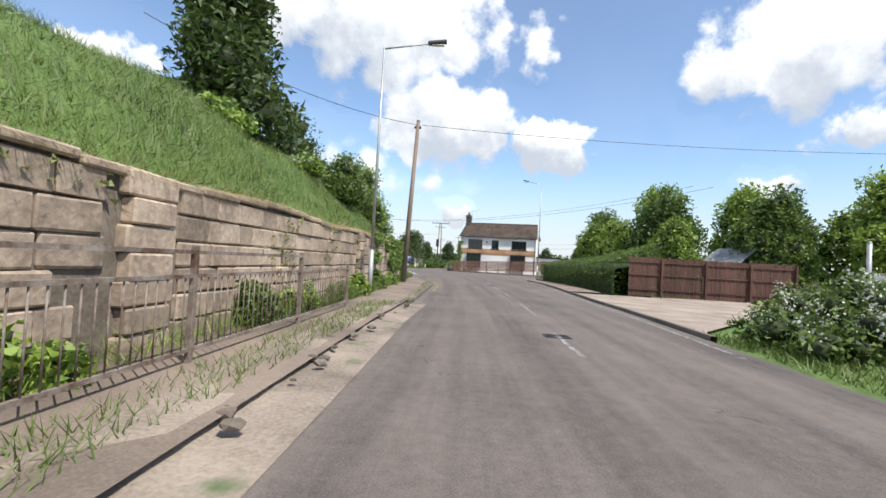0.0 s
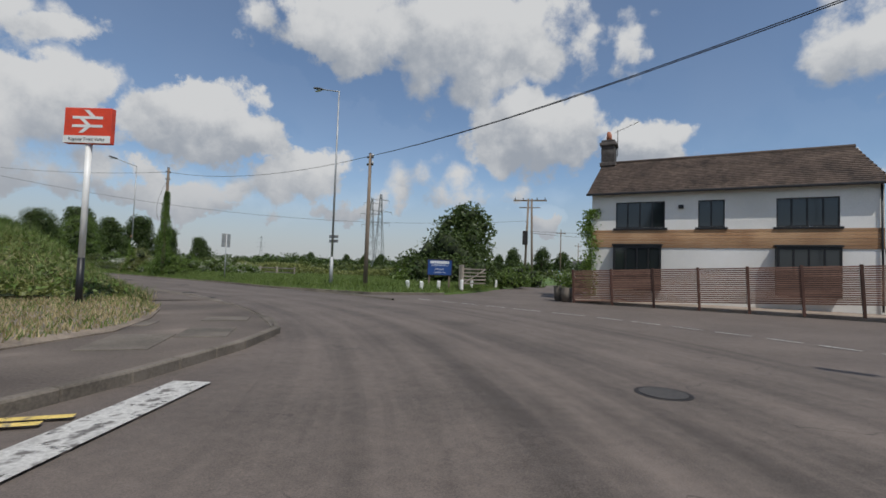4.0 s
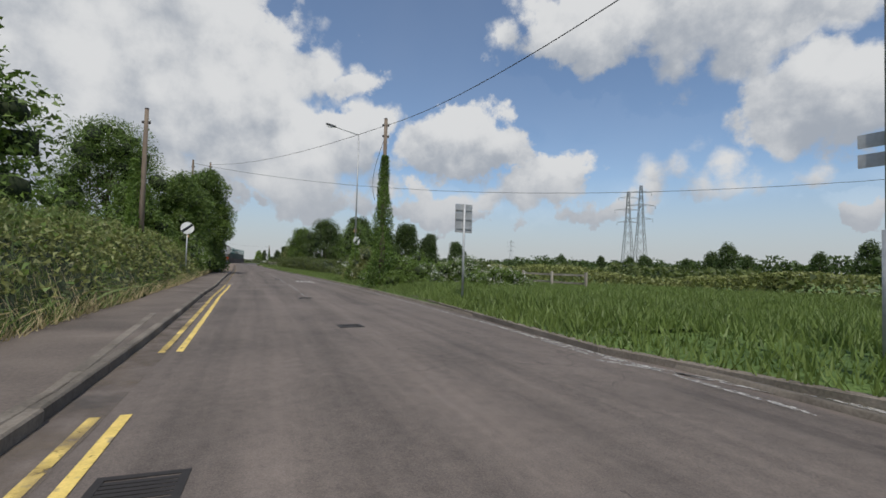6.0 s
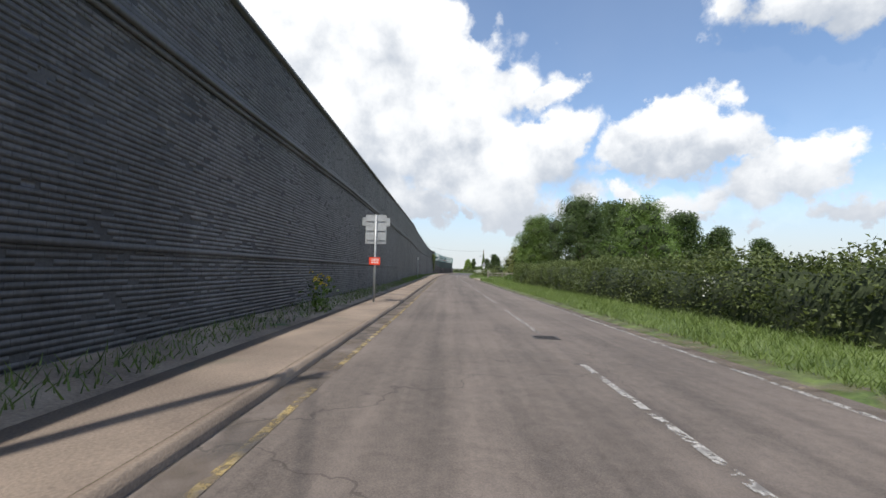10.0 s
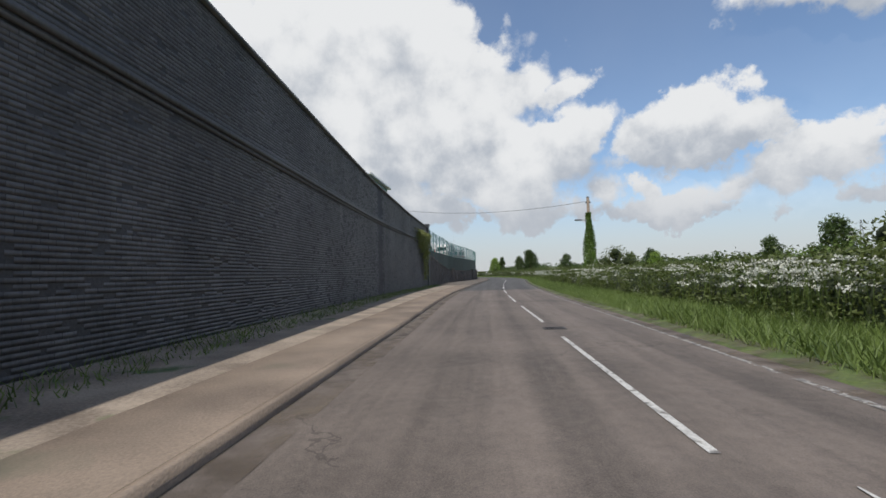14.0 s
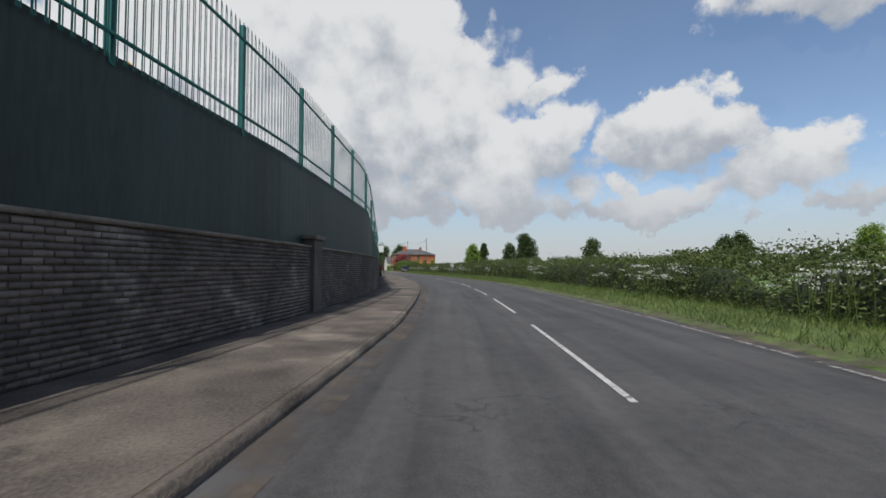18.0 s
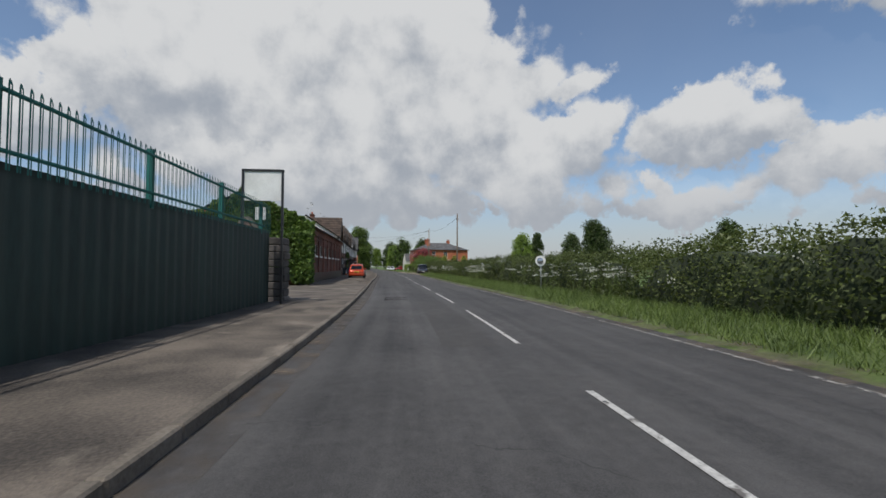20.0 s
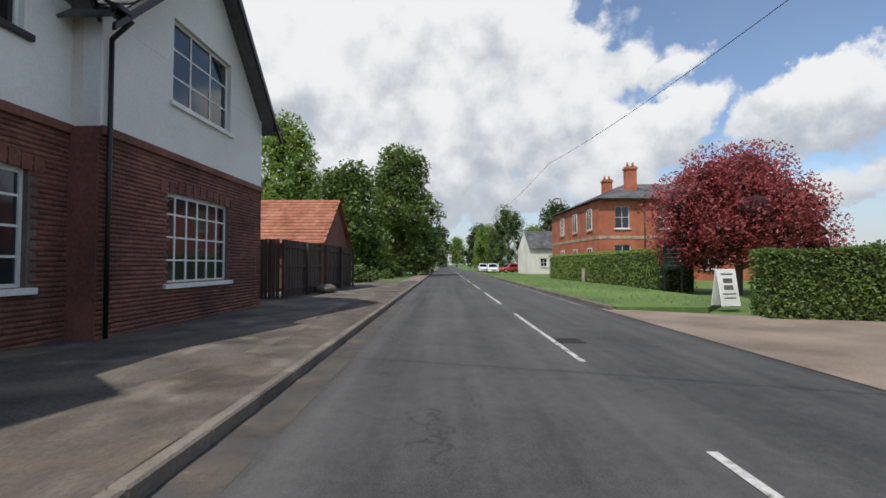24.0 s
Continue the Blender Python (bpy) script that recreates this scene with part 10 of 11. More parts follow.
for k, (s, l, w, d, h) in enumerate(((274.6, -9.9, 1.1, 1.5, 1.75), (276.9, -9.9, 1.2, 2.0, 1.85), (279.2, -9.7, 1.1, 1.6, 1.4), (281.6, -9.6, 1.0, 1.4, 1.1))):
    b = thing("storage_crate", "dark green slatted storage crate in the yard", "crate", spot(s, l, yz, k * 5 - 6), "storage crates")
    part("box", boxed(-w / 2, w / 2, -d / 2, d / 2, 0, h - 0.25, 0.03), M_GREENBOARD, b)
    for i in range(int(d / 0.22)):
        part("stake", boxed(w / 2 - 0.08, w / 2, -d / 2 + i * 0.22, -d / 2 + i * 0.22 + 0.07, h - 0.25, h - 0.07), M_GREENBOARD, b)
    part("top_rail", boxed(w / 2 - 0.08, w / 2, -d / 2, d / 2, h - 0.069, h), M_GREENBOARD, b)
dg = thing("mini_digger", "small yellow excavator in the yard", "excavator", spot(318.5, -8.4, yz, 30))
part("track", boxed(-0.8, -0.4, -1.0, 1.0, 0, 0.5, 0.12), M_RUBBER, dg)
part("track", boxed(0.4, 0.8, -1.0, 1.0, 0, 0.5, 0.12), M_RUBBER, dg)
part("cab", boxed(-0.6, 0.3, -0.6, 0.7, 0.6, 2.3, 0.1), M_DIGGER, dg, "yellow cab")
part("cab_window", boxed(-0.5, 0.2, 0.701, 0.71, 1.3, 2.15), M_GLASSDARK, dg)
part("boom", rodded((0.35, 0.7, 0.9), (0.35, 1.9, 2.9), 0.12, 0.1), M_IRON, dg)
part("dipper", rodded((0.35, 1.9, 2.9), (0.35, 2.9, 1.4), 0.1, 0.07), M_IRON, dg)
part("bucket", boxed(0.1, 0.6, 2.6, 3.1, 0.9, 1.4, 0.06), M_IRON, dg)
mast = thing("radio_mast", "thin tall radio mast above the yard", "mast", spot(338, -9, 1.0))
part("pole", rodded((0, 0, -0.5), (0, 0, 10.5), 0.05, 0.02), M_GALV, mast)
part("base", boxed(-0.3, 0.3, -0.3, 0.3, -0.6, 0.1), M_KERB, mast)
# convex mirror beside the yard entrance
mir = thing("convex_mirror", "round convex traffic mirror on a post in the hedge", "mirror", spot(379, 7.15, 0.1, -35))
part("post", rodded((0, 0.04, -0.2), (0, 0.04, 1.6), 0.03, 0.03), M_GALV, mir)
bm = bmesh.new()
bmesh.ops.create_uvsphere(bm, u_segments=20, v_segments=10, radius=0.9)
bmesh.ops.delete(bm, geom=[v for v in bm.verts if v.co.z < 0.8], context="VERTS")
bmesh.ops.translate(bm, vec=(0, 0, -0.8), verts=bm.verts)
part("mirror_face", bm, M_CHROME, mir, "bright convex mirror face", pose(0, -0.05, 1.55, 90, 0, 0) @ Matrix.Scale(0.6, 4))
part("rim", rodded((0, 0.0, 1.55), (0, -0.045, 1.55), 0.26, 0.26, 24), M_WPAINT, mir)
mkr = thing("marker_post", "white marker post with red band on the verge", "marker post", spot(436, 9.2, 0.1))
part("shaft", boxed(-0.1, 0.1, -0.04, 0.04, -0.2, 1.05, 0.015), M_WPAINT, mkr)
part("band", boxed(-0.102, 0.102, -0.043, 0.043, 0.62, 0.72), M_SIGNRED, mkr, "red reflective band")
utility_pole(spot(417.3, 8.9, 0.1), 8.3, "dark wooden pole behind the hedge", 0.12, (7.6,))
utility_pole(spot(463, 11.2, 0), 10.2, "tall wooden pole beside the bushes", 0.14, (9.4,))
cable(at(417.3, 8.9, 8.0), at(463, 11.2, 9.8), 0.8)
for a, b in (((463, 11.2, 9.8), (470, -7.0, 7.0)), ((463, 11.2, 9.7), (446, -7.0, 7.0)), ((463, 11.2, 9.9), (505, 9, 10)), ((505, 9, 10), (560, 8, 10))):
    cable(at(*a), at(*b), 0.7)
con = make_tree(12.0, 4.2, 5200, 0.4, M_LEAF_D, 650, 0.25, 0.03, label="dark pointed conifer beyond the hedge", conifer=True, lobes=30)
con.matrix_basis = spot(474, 42, 0) @ Matrix.Scale(0.85, 4)
copy_thing(oak, spot(476, 60, -0.2, 50) @ Matrix.Scale(0.85, 4))
# farther trees over the fields to the right of the road
for k, (s, l, kd, sc) in enumerate(((300, 60, 2, 0.9), (330, 70, 2, 0.8), (360, 60, 1, 0.8), (400, 75, 2, 0.8), (469, 35.8, 1, 1.1), (430, 60, 2, 0.9), (480, 55, 2, 1.0), (415, 95, 2, 1.0), (484, 44, 1, 0.9))):
    copy_thing(TREES[kd], spot(s, l, -0.2, k * 47) @ Matrix.Scale(sc / TREES[kd].scale[0], 4))
far_row("distant hedge beyond the field", [tuple(at(s, l).xy) for s, l in ((205, 60), (260, 55), (330, 48), (400, 44), (440, 36))], 3.4, 9000, 21, M_HEDGE, 0.5, 3)
far_row("distant tree line beyond the fields", [tuple(at(s, l).xy) for s, l in ((250, 150), (330, 150), (420, 130), (520, 110), (620, 90))], 8, 9000, 22, M_LEAF_D, 1.2, 7)
far_row("trees on the horizon past the terrace", [tuple(at(s, l).xy) for s, l in ((420, -60), (480, -50), (560, -40), (700, -34))], 11, 7000, 23, M_LEAF_D, 1.2, 7)

# ---- parked cars
def loft(sections, closed=True):
    """A skin over equal rings of points."""
    bm = bmesh.new()
    rings = [[bm.verts.new(p) for p in s] for s in sections]
    n = len(rings[0])
    for a, b in zip(rings, rings[1:]):
        for i in range(n if closed else n - 1):
            j = (i + 1) % n
            bm.faces.new((a[i], a[j], b[j], b[i]))
    if closed:
        bm.faces.new(rings[0][::-1]), bm.faces.new(rings[-1])
    bmesh.ops.recalc_face_normals(bm, faces=bm.faces)
    for f in bm.faces:
        f.smooth = True
    return bm


def car(m, paint, label, L=4.0, W=1.75, H=1.5, name="parked_car", suv=False, rear_red=True):
    """A hatchback: its nose points along y, its middle stands at the origin."""
    ob = thing(name, label, "car", m)
    hw, y0 = W / 2, -L / 2
    belt = H * 0.60
    rows = ((0.0, 0.78, 0.42, belt * 0.80), (0.03, 0.90, 0.26, belt * 0.97), (0.12, 0.99, 0.22, belt * 1.02), (0.35, 1.0, 0.2, belt), (0.62, 1.0, 0.2, belt * 0.97), (0.74, 0.985, 0.2, belt * 0.93), (0.90, 0.95, 0.22, belt * 0.80), (0.97, 0.86, 0.26, belt * 0.66), (1.0, 0.70, 0.34, belt * 0.52))
    sec = []
    for u, k, zb, zt in rows:
        y, w = y0 + L * u, hw * k
        sec.append([(-w * 0.90, y, zb), (-w, y, zb + 0.12), (-w, y, zb + (zt - zb) * 0.6), (-w * 0.95, y, zt - 0.04), (-w * 0.82, y, zt), (w * 0.82, y, zt), (w * 0.95, y, zt - 0.04), (w, y, zb + (zt - zb) * 0.6), (w, y, zb + 0.12), (w * 0.90, y, zb)])
    body = part("body", loft(sec), paint, ob)
    cab = ((0.03, 0.80, belt * 0.96, 0.02), (0.10, 0.74, H - 0.10, 0.0), (0.20, 0.73, H - 0.01, 0.0), (0.42, 0.74, H, 0.0), (0.55, 0.73, H - 0.05, 0.0), (0.755, 0.83, belt * 0.96, 0.02))
    sec = []
    for u, k, zt, _ in cab:
        y, w, wb = y0 + L * u, hw * k, hw * 0.88
        sec.append([(-wb, y, belt * 0.9), (-w - (wb - w) * 0.12, y, zt - 0.06 if zt > belt else zt - 0.02), (-w * 0.86, y, zt), (w * 0.86, y, zt), (w + (wb - w) * 0.12, y, zt - 0.06 if zt > belt else zt - 0.02), (wb, y, belt * 0.9)])
    part("roof", loft(sec), paint, ob)
    # glass: rear, front and sides, set just proud of the skin
    def pane(nm, q, parent):
        bm = bmesh.new()
        bm.faces.new([bm.verts.new(p) for p in q])
        r_ = bmesh.ops.extrude_face_region(bm, geom=list(bm.faces))
        return part(nm, bm, M_GLASSDARK, parent)
    yr0, yr1 = y0 + L * 0.035 - 0.012, y0 + L * 0.093 - 0.012
    pane("rear_window", [(-hw * 0.70, yr0, belt + 0.04), (hw * 0.70, yr0, belt + 0.04), (hw * 0.60, yr1, H - 0.17), (-hw * 0.60, yr1, H - 0.17)], ob)
    yf0, yf1 = y0 + L * 0.742, y0 + L * 0.575
    pane("windscreen", [(-hw * 0.74, yf0 + 0.02, belt + 0.0), (hw * 0.74, yf0 + 0.02, belt + 0.0), (hw * 0.60, yf1 + 0.025, H - 0.1), (-hw * 0.60, yf1 + 0.025, H - 0.1)], ob)
    for sg in (-1, 1):
        xb, xt = sg * (hw * 0.885), sg * (hw * 0.775)
        for ua, ub, va, vb in ((0.14, 0.36, 0.17, 0.36), (0.375, 0.66, 0.375, 0.53)):
            pane("side_window", [(xb, y0 + L * ua, belt + 0.04), (xb, y0 + L * ub, belt + 0.03), (xt, y0 + L * vb, H - 0.13), (xt, y0 + L * va, H - 0.13)], ob)
        for u in (0.19, 0.81):
            y, wr = y0 + L * u, 0.33 if suv else 0.305
            arch = part("wheel_arch", rodded((sg * (hw - 0.16), y, wr), (sg * (hw + 0.004), y, wr), wr + 0.06, wr + 0.06, 24), M_BLACK, ob)
            wh = part("wheel", rodded((sg * (hw - 0.19), y, wr), (sg * (hw + 0.012), y, wr), wr, wr, 26), M_RUBBER, ob, "black tyre")
            part("rim", rodded((sg * (hw + 0.012), y, wr), (sg * (hw + 0.02), y, wr), wr * 0.66, wr * 0.6, 18), M_CHROME, wh, "silver alloy rim")
        part("mirror", boxed(sg * hw * 1.0 - 0.02 * sg - 0.09, sg * hw + 0.09, y0 + L * 0.64, y0 + L * 0.68, belt + 0.02, belt + 0.16, 0.03), paint, ob)
        part("headlight", boxed(sg * hw * 0.70 - 0.16, sg * hw * 0.70 + 0.12, y0 + L * 0.955, y0 + L * 0.985, belt * 0.60, belt * 0.74, 0.03), M_CHROME, ob, "clear headlight")
        part("tail_light", boxed(sg * hw * 0.80 - 0.10, sg * hw * 0.80 + 0.09, y0 - 0.012 + L * 0.012, y0 + L * 0.06, belt * 0.72, belt * 1.02, 0.02), M_SIGNRED, ob, "red tail light")
    part("front_bumper", boxed(-hw * 0.86, hw * 0.86, y0 + L * 0.955, y0 + L * 1.004, 0.22, 0.42, 0.05), M_BLACK if suv else paint, ob)
    part("grille", boxed(-hw * 0.45, hw * 0.45, y0 + L * 0.985, y0 + L * 1.008, belt * 0.52, belt * 0.64, 0.01), M_CHROME if suv else M_BLACK, ob)
    part("rear_bumper", boxed(-hw * 0.92, hw * 0.92, y0 - 0.03, y0 + L * 0.04, 0.27, 0.52, 0.05), M_BLACK if suv else paint, ob)
    for y, zz, sg in ((y0 - 0.036, 0.60, -1), (y0 + L * 1.012, 0.34, 1)):
        pl_ = part("plate", boxed(-0.26, 0.26, y - 0.005, y + 0.005, zz, zz + 0.11), M_PLATE if sg < 0 else M_WPAINT, ob, "number plate with plain bars")
        part("plate_bar", boxed(-0.2, -0.02, y + sg * 0.0055, y + sg * 0.007, zz + 0.03, zz + 0.08), M_BLACK, pl_)
        part("plate_bar", boxed(0.04, 0.2, y + sg * 0.0055, y + sg * 0.007, zz + 0.03, zz + 0.08), M_BLACK, pl_)
    part("underside", boxed(-hw * 0.8, hw * 0.8, y0 + 0.25, y0 + L - 0.25, 0.14, 0.3), M_BLACK, ob)
    if suv:
        for sg in (-1, 1):
            part("roof_rail", rodded((sg * hw * 0.62, y0 + L * 0.14, H + 0.03), (sg * hw * 0.62, y0 + L * 0.5, H + 0.03), 0.018), M_CHROME, ob)
    return ob


ORANGE = plain("metallic_orange_paint", (0.50, 0.060, 0.012), 0.28, 0.2, 0.8)
DARKPAINT = plain("black_blue_paint", (0.014, 0.016, 0.024), 0.25, 0.3, 0.8)
WHITEPAINT = plain("white_car_paint", (0.75, 0.75, 0.75), 0.3, 0.0, 0.6)
REDPAINT = plain("red_car_paint", (0.35, 0.02, 0.02), 0.3, 0.0, 0.6)
car(spot(409.2, -3.75, 0.12), ORANGE, "orange hatchback parked half on the pavement", 4.0, 1.72, 1.5)
car(spot(438.3, 6.4, 0.1, 177), DARKPAINT, "dark sport utility car parked on the dirt verge", 4.45, 1.85, 1.68, suv=True)
car(spot(537, 7.4, 0.02, 178), WHITEPAINT, "white car parked far along the road", 4.3, 1.78, 1.45)
car(spot(545, 6.6, 0.02, 178), WHITEPAINT, "white car parked behind another", 4.2, 1.76, 1.45)
car(spot(541, 10.5, 0.02, 120), REDPAINT, "red car parked beside a wall", 4.2, 1.76, 1.45)

# ---- right side past the terrace
tagged(sweep("dirt_verge", 424, 452, lambda s: [(float(EDGE_R(s)) + 0.02, 0.06), (float(EDGE_R(s)) + 1.2, 0.175), (float(EDGE_R(s)) + 2.7, 0.205)], [M_DIRT], 1.2), "bare trodden soil verge beside the road", "dirt", kind="structure")
tagged(sweep("verge_bushes", 452, 468, lambda s: [(float(EDGE_R(s)), -0.02), (float(EDGE_R(s)) + 0.15, 0.06), (float(EDGE_R(s)) + 2.5, 0.2), (float(EDGE_R(s)) + 9, 0.1)], [M_DIRT], 1.5), "soil verge below tall bushes", "verge", kind="structure")
for k, (a, b, n, l0, w) in enumerate(((428, 468, 50, 0.4, 2.2), (430, 468, 110, 1.7, 1.0))):
    me = tuft_mesh("grass", int((b - a) * n), b - a, w, 0.16 if k == 0 else 0.4, M_BLADE, 700 + k, 0.012)
    tagged(finish("grass", bend(me, a, lambda s, l0=l0: float(EDGE_R(s)) + l0, lambda s, l: 0.12), None), "thin patchy grass on the soil verge", "grass", kind="stuff")
for a, b, h, sd in ((441, 450, 2.5, 711), (450, 459, 2.8, 712), (459, 467, 2.7, 713)):
    hedge_run("tall overgrown mixed hedge beside the verge", a, b, lambda s: float(EDGE_R(s)) + 4.4, 2.6, h, 900, 0.15, M_LEAF, sd, 0.01, 0.4, 0.6, 0.1)
for k, (s, l, w, h) in enumerate(((443, 8.4, 2.6, 2.3), (447.5, 8.6, 3.0, 2.6), (453, 8.4, 3.2, 2.7), (458, 8.5, 3.0, 2.5), (463.5, 8.6, 3.2, 2.5), (455, 11, 4, 3.6))):
    shrub("leafy bush bulging out of the hedge", spot(s, l, 0.1), w, w, h, 3200, 0.16, M_LEAF if k % 2 else M_HEDGE, 720 + k, 6, lobes=18, group="hedge bushes")
flat_sheet("side_road", [tuple(at(s, l).xy) for s, l in ((467.5, 4.6), (479.5, 4.6), (477.6, 7.6), (476.3, 12), (475, 40), (468, 40), (469, 10), (468, 6.5))], 0.012, M_FOOTWAY, "dusty side road mouth")
lawn = [tuple(at(s, l).xy) for s, l in ((479, 5.0), (486, 5.0), (508, 4.9), (560, 4.9), (560, 8), (508, 9.0), (492, 10.2), (482, 10), (478.8, 7.5))]
bm = bmesh.new()
prism(bm, lawn, -0.1, 0.10)
tagged(part("verge_lawn", bm, M_GRASS), "mown grass verge before the brick house", "verge", kind="structure")
tufts_in(lawn, 9000, 0.10, M_BLADE, 731, 0.1, "short mown grass on the verge", wide=0.01)
kerb("kerb_right_end", "low concrete kerbstones of the grass verge", [(479, 560)], lambda s: 4.88)
for s0, l0, s1, l1, h, dep, n, sd, mt in ((477.4, 8.0, 475.4, 15.4, 1.7, 1.2, 20000, 741, M_LEAF), (488.5, 11.6, 507, 10.2, 2.1, 1.8, 20000, 742, M_LEAF_L)):
    a, b = at(s0, l0), at(s1, l1)
    L = (b - a).length
    hg = thing("clipped_hedge", "neatly clipped dense green garden hedge", "hedge", pose(a.x, a.y, 0.0, 0, 0, math.degrees(math.atan2(b.y - a.y, b.x - a.x)) - 90), "clipped hedges")
    me, _ = hedge_block(L, dep, h, n, 0.085, mt, sd, 0.05, "foliage", 0, 0.03)
    finish("foliage", me, None, hg)
    # dark block added behind the leaves as the shade inside the hedge
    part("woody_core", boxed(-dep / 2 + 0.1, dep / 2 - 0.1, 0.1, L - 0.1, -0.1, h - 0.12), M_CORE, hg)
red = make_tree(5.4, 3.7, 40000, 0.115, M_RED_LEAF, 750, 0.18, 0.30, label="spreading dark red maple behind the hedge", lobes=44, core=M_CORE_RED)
red.matrix_basis = spot(486.5, 13.2, 0) @ Matrix.Scale(1.08, 4)
yc = make_tree(4.4, 2.4, 5200, 0.14, M_GOLD, 751, 0.12, 0.0, label="yellow-green clipped conifer behind the hedge", conifer=True, lobes=30)
yc.matrix_basis = spot(482, 18.2, 0)
copy_thing(yc, spot(482, 21, 0, 60))
copy_thing(yc, spot(481, 23.6, 0, 160))
ab = thing("a_board", "white folding advertising board on the pavement", "sign board", spot(479.3, 8.3, 0.1, 12))
for sg in (-1, 1):
    pn = part("panel", boxed(-0.33, 0.33, -0.012, 0.012, 0, 1.1, 0.01), M_WPAINT, ab, "", Matrix.Translation((0, sg * 0.2, 0)) @ Matrix.Rotation(sg * 0.17, 4, "X"))
    if sg < 0:
        for k, (w, h) in enumerate(((0.2, 0.05), (0.16, 0.14), (0.16, 0.14), (0.22, 0.04), (0.2, 0.04))):
            z = (0.92, 0.68, 0.48, 0.34, 0.22)[k]
            part("text_bar", boxed(-w, w, -0.0145, -0.0125, z, z + h), M_KERB, pn)
gs = thing("green_sign", "dark green sign board on two posts", "sign", spot(486.4, 10.3, 0.1, 8))
part("board", boxed(-0.5, 0.5, -0.02, 0.02, 1.0, 2.1, 0.01), M_GREENBOARD, gs)
for x in (-0.42, 0.42):
    part("post", boxed(x - 0.04, x + 0.04, 0.021, 0.09, -0.2, 2.15), M_BLACK, gs)
for k in range(5):
    part("text_bar", boxed(-0.36 + 0.05 * (k % 2), 0.3, -0.024, -0.0205, 1.15 + k * 0.18, 1.20 + k * 0.18), M_KERB, gs)
for s, l, h in ((498, 9.7, 0.9),):
    b = thing("bollard", "short pale green bollard on the grass", "bollard", spot(s, l, 0.1))
    part("shaft", boxed(-0.09, 0.09, -0.09, 0.09, -0.1, h, 0.02), M_BLOCK, b)
    part("cap", boxed(-0.1, 0.1, -0.1, 0.1, h, h + 0.04), M_BLOCK, b)

# red-brick house with a hipped slate roof
bh = far_house(spot(505, 13.2, 0, 2), 17, 15, 6.9, 9.5, M_REDBRICK, M_SLATE, "large red-brick house with hipped slate roof", 5.5, ((2.0, 4.4, 1.25, 1.9), (5.6, 4.4, 1.25, 1.9), (9.5, 4.4, 1.25, 1.9), (2.0, 0.9, 1.4, 2.1), (5.6, 0.9, 1.4, 2.1), (9.5, 0.9, 1.4, 2.1)))
part("string_course", boxed(-0.02, 17.02, -0.03, 0, 3.5, 3.75), M_STONE, bh, "pale stone band")
part("side_string_course", boxed(-0.03, 0, 0.0, 15, 3.5, 3.75), M_STONE, bh, "pale stone band")
for y in (2.4, 6.5, 10.8):
    for z in (0.9, 4.4):
        w_ = part("side_window", holed_wall(-0.62, 0.62, z, z + 1.9, [(-0.54, -0.03, z + 0.08, z + 1.82), (0.03, 0.54, z + 0.08, z + 1.82)], -0.05, 0.0), M_WPAINT, bh, "white sash window", Matrix.Translation((0, y, 0)) @ Matrix.Rotation(-math.pi / 2, 4, "Z"))
        part("pane", boxed(-0.54, 0.54, -0.03, -0.02, z + 0.08, z + 1.82), M_GLASSDARK, w_)
        part("sill", boxed(-0.72, 0.72, -0.1, 0, z - 0.12, z - 0.002), M_STONE, w_)
for x, y, h in ((4.5, 4.0, 2.6), (5.2, 11.5, 2.8), (12, 7.5, 2.4)):
    cst = part("chimney", boxed(x - 0.5, x + 0.5, y - 0.35, y + 0.35, 7.4, 8.6 + h * 0.75, 0.02), M_REDBRICK, bh, "brick chimney stack")
    part("cap", boxed(x - 0.58, x + 0.58, y - 0.43, y + 0.43, 8.3 + h * 0.75, 8.45 + h * 0.75, 0.01), M_REDBRICK, cst)
    for d in (-0.25, 0.25):
        part("pot", rodded((x + d, y, 8.6 + h * 0.75), (x + d, y, 9.0 + h * 0.75), 0.12, 0.1, 10), M_REDTILE, cst)
part("gutter", boxed(-0.42, 17.4, -0.45, -0.31, 6.82, 6.95, 0.02), M_BLACK, bh)
part("downpipe", rodded((3.9, -0.08, 0), (3.9, -0.08, 6.8), 0.05), M_BLACK, bh)
cot = far_house(spot(533, 12.5, 0, 6), 7, 7, 3.6, 6.4, M_RENDER, M_SLATE, "pale cottage with a slate roof behind the hedge", 0, ((2, 1, 1, 1.2), (5, 1, 1, 1.2)))

# left side past the terrace: timber fence, garage, trees
fa, fb = at(482, -7.4), at(482, -5.8)
board_fence("dark brown timber board fence", (fa.x, fa.y), (fb.x, fb.y), 2.25, M_DARKTIMBER, 0.14)
fc = at(491.5, -5.25)
board_fence("dark brown timber board fence along the pavement", (fc.x, fc.y), (fb.x, fb.y), 2.25, M_DARKTIMBER, 0.14)
gar = thing("garage", "brick garage with a red tiled roof", "garage", spot(486, -10.4, 0))
part("wall", boxed(0, 4.9, 0.2, 5.8, -0.1, 2.3), M_BRICK, gar)
roof_slope(gar, (-0.2, -0.1, 2.25), (5.1, -0.1, 2.25), (5.1, 3.0, 4.6), (-0.2, 3.0, 4.6), M_REDTILE, 14, 26)
roof_slope(gar, (5.1, 6.1, 2.25), (-0.2, 6.1, 2.25), (-0.2, 3.0, 4.6), (5.1, 3.0, 4.6), M_REDTILE, 8, 12)
for x in (0.0, 4.8):
    part("gable", extruded([(0.2, 2.3), (5.8, 2.3), (3.0, 4.5)], -x - 0.1, -x), M_BRICK, gar, "", Matrix.Rotation(math.pi / 2, 4, "Z"))
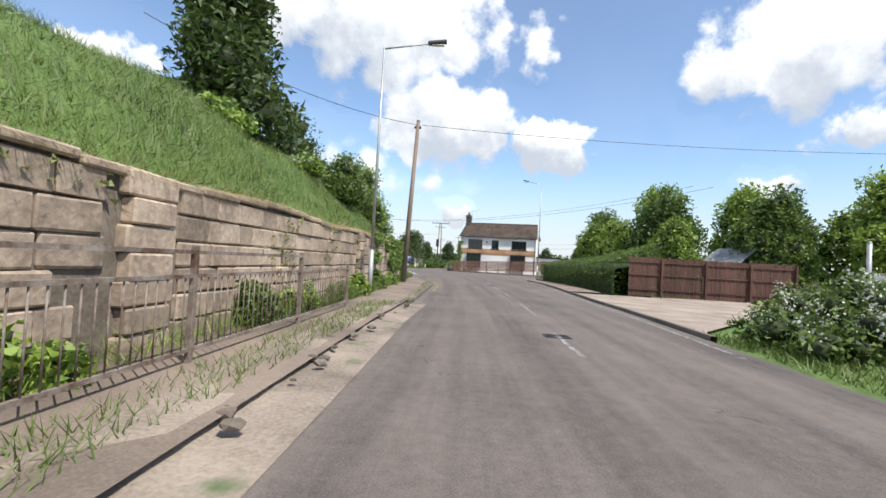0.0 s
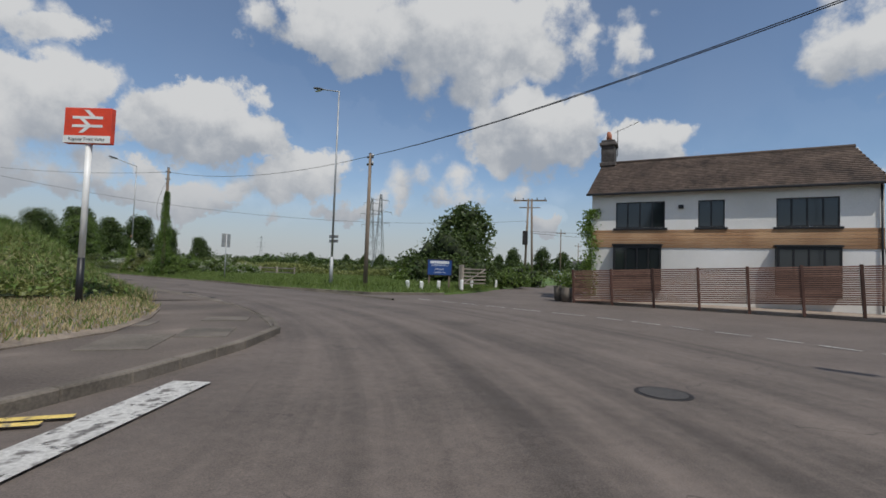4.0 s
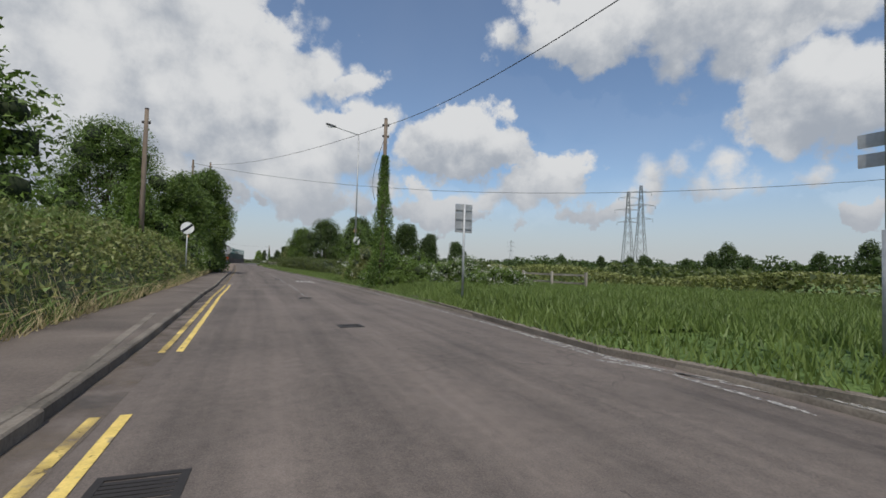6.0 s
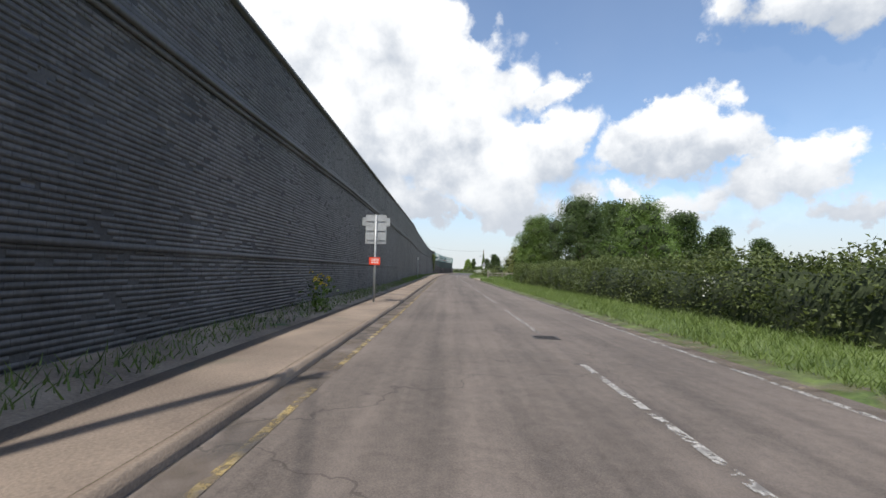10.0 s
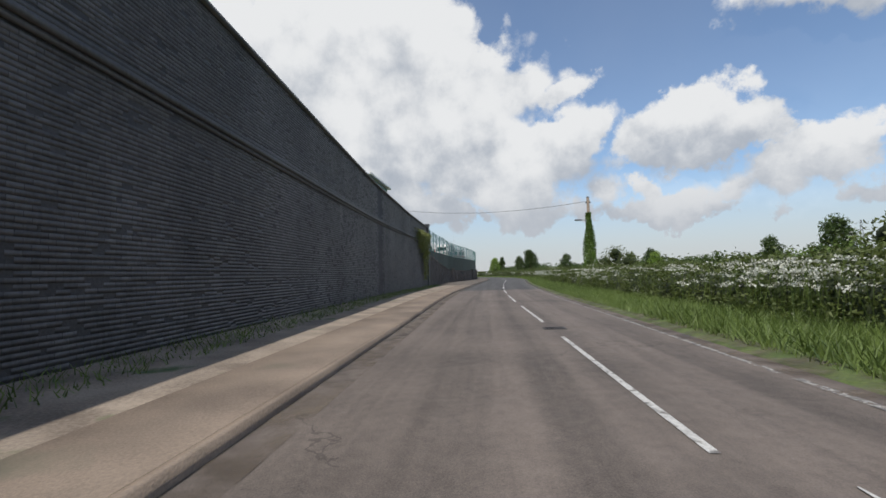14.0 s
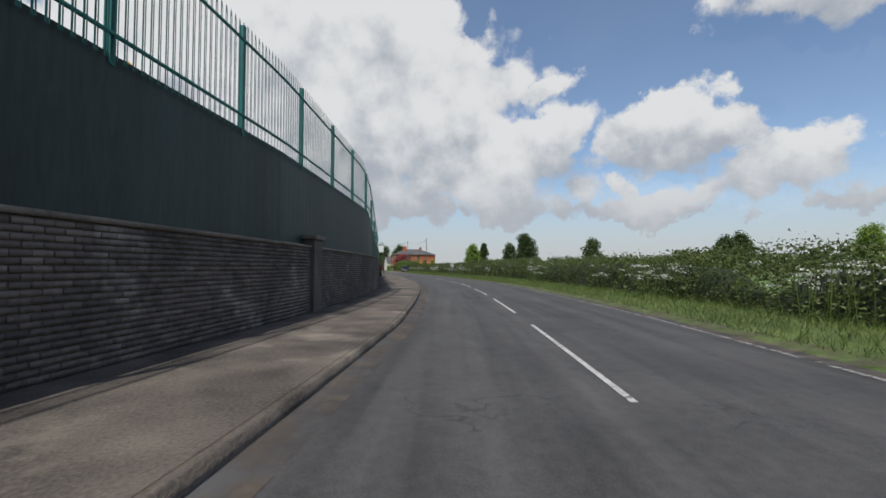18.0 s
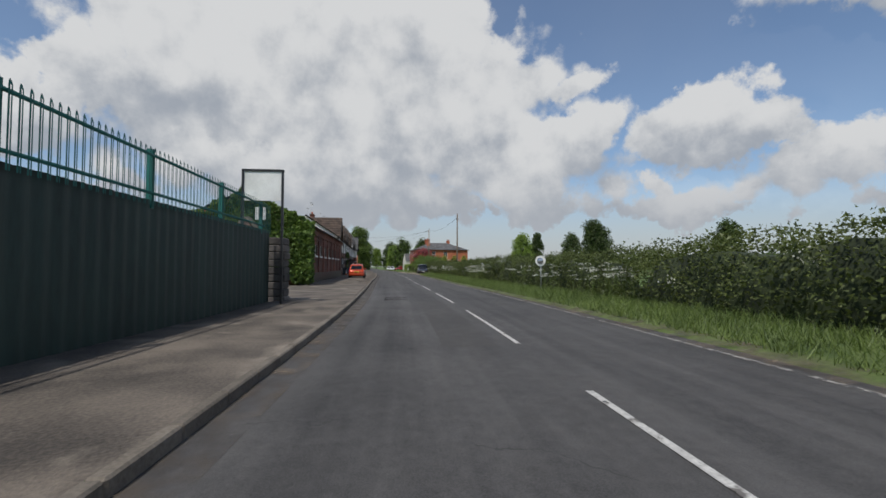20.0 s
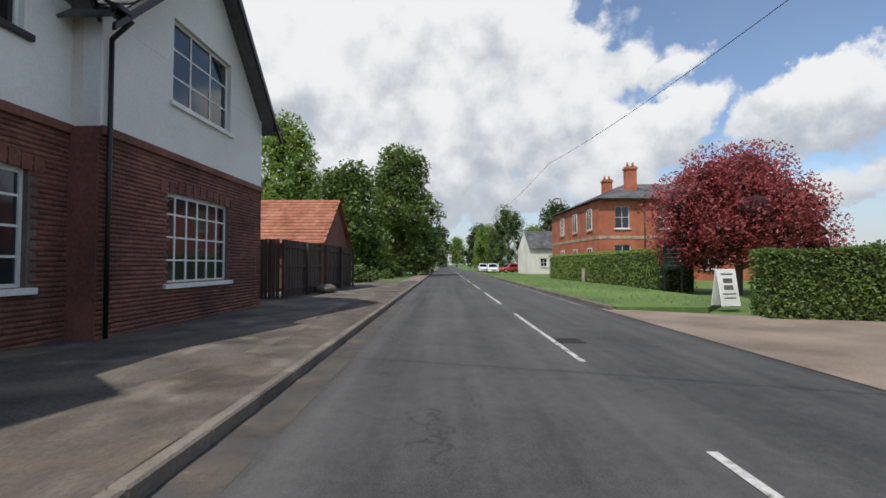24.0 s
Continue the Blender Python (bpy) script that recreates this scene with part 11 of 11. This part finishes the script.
part("vent", boxed(4.9, 4.92, 2.85, 3.15, 3.2, 3.7), M_BLACK, gar)
flat_sheet("verge_left_end", [tuple(at(s, l).xy) for s, l in ((492, -3.3), (560, -3.3), (560, -12), (492, -12))], 0.09, M_GRASS, "rough grass under the roadside trees")
for k, (s, l, h, w, n, mt) in enumerate(((508, -9.2, 10.0, 4.4, 16000, M_LEAF), (519, -5.2, 14.2, 5.2, 22000, M_LEAF), (512, -15.8, 15.6, 4.8, 13000, M_LEAF_L), (545, -7, 13, 5.2, 8000, M_LEAF), (575, 15, 14, 6.0, 8000, M_LEAF))):
    t = make_tree(h, w, n, 0.33, mt, 760 + k, 0.3, 0.06, label=("bright green lime tree by the footway", "tall leafy tree overhanging the road", "light green birch beyond the garage", "tall green tree beside the road", "broad tree beyond the parked cars")[k], lobes=44)
    t.matrix_basis = spot(s, l, 0)
for k, (s, l, sc) in enumerate(((565, -8, 1.3), (590, -7, 1.3), (620, -7, 1.4), (600, 12, 1.4), (630, 12, 1.4), (660, -2, 1.6), (690, 6, 1.6), (555, 22, 1.2), (515, -22, 1.0), (530, -18, 1.1), (650, 20, 1.4), (670, -16, 1.5), (590, 24, 1.3))):
    copy_thing(TREES[2 if k % 3 else 1], spot(s, l, 0, k * 53) @ Matrix.Scale(sc / TREES[2 if k % 3 else 1].scale[0], 4))
for k, (s, l, w, h) in enumerate(((497, -6, 2.4, 1.4), (502, -6.2, 2.6, 1.7), (506, -5.4, 2.2, 1.2), (514, -5.4, 3, 2), (520, -6, 3, 2.2))):
    shrub("low green bush under roadside trees", spot(s, l, 0.05), w, w, h, 1500, 0.15, M_LEAF, 780 + k, 0, lobes=12, group="roadside bushes")
lamp_post(spot(452.6, -6.1, 0.1), 5.9, 0.35, "thin grey street lamp by the terrace", 0.07, 0.05)
rl = thing("rubble_bag", "grey builder's bag by the fence", "bag", spot(485.5, -5.1, 0.12))
part("sack", loft([[(math.cos(t) * w, math.sin(t) * w * 1.6, z) for t in np.linspace(0, 2 * math.pi, 12, endpoint=False)] for w, z in ((0.3, 0), (0.42, 0.12), (0.4, 0.26), (0.2, 0.36))]), M_KERB, rl)
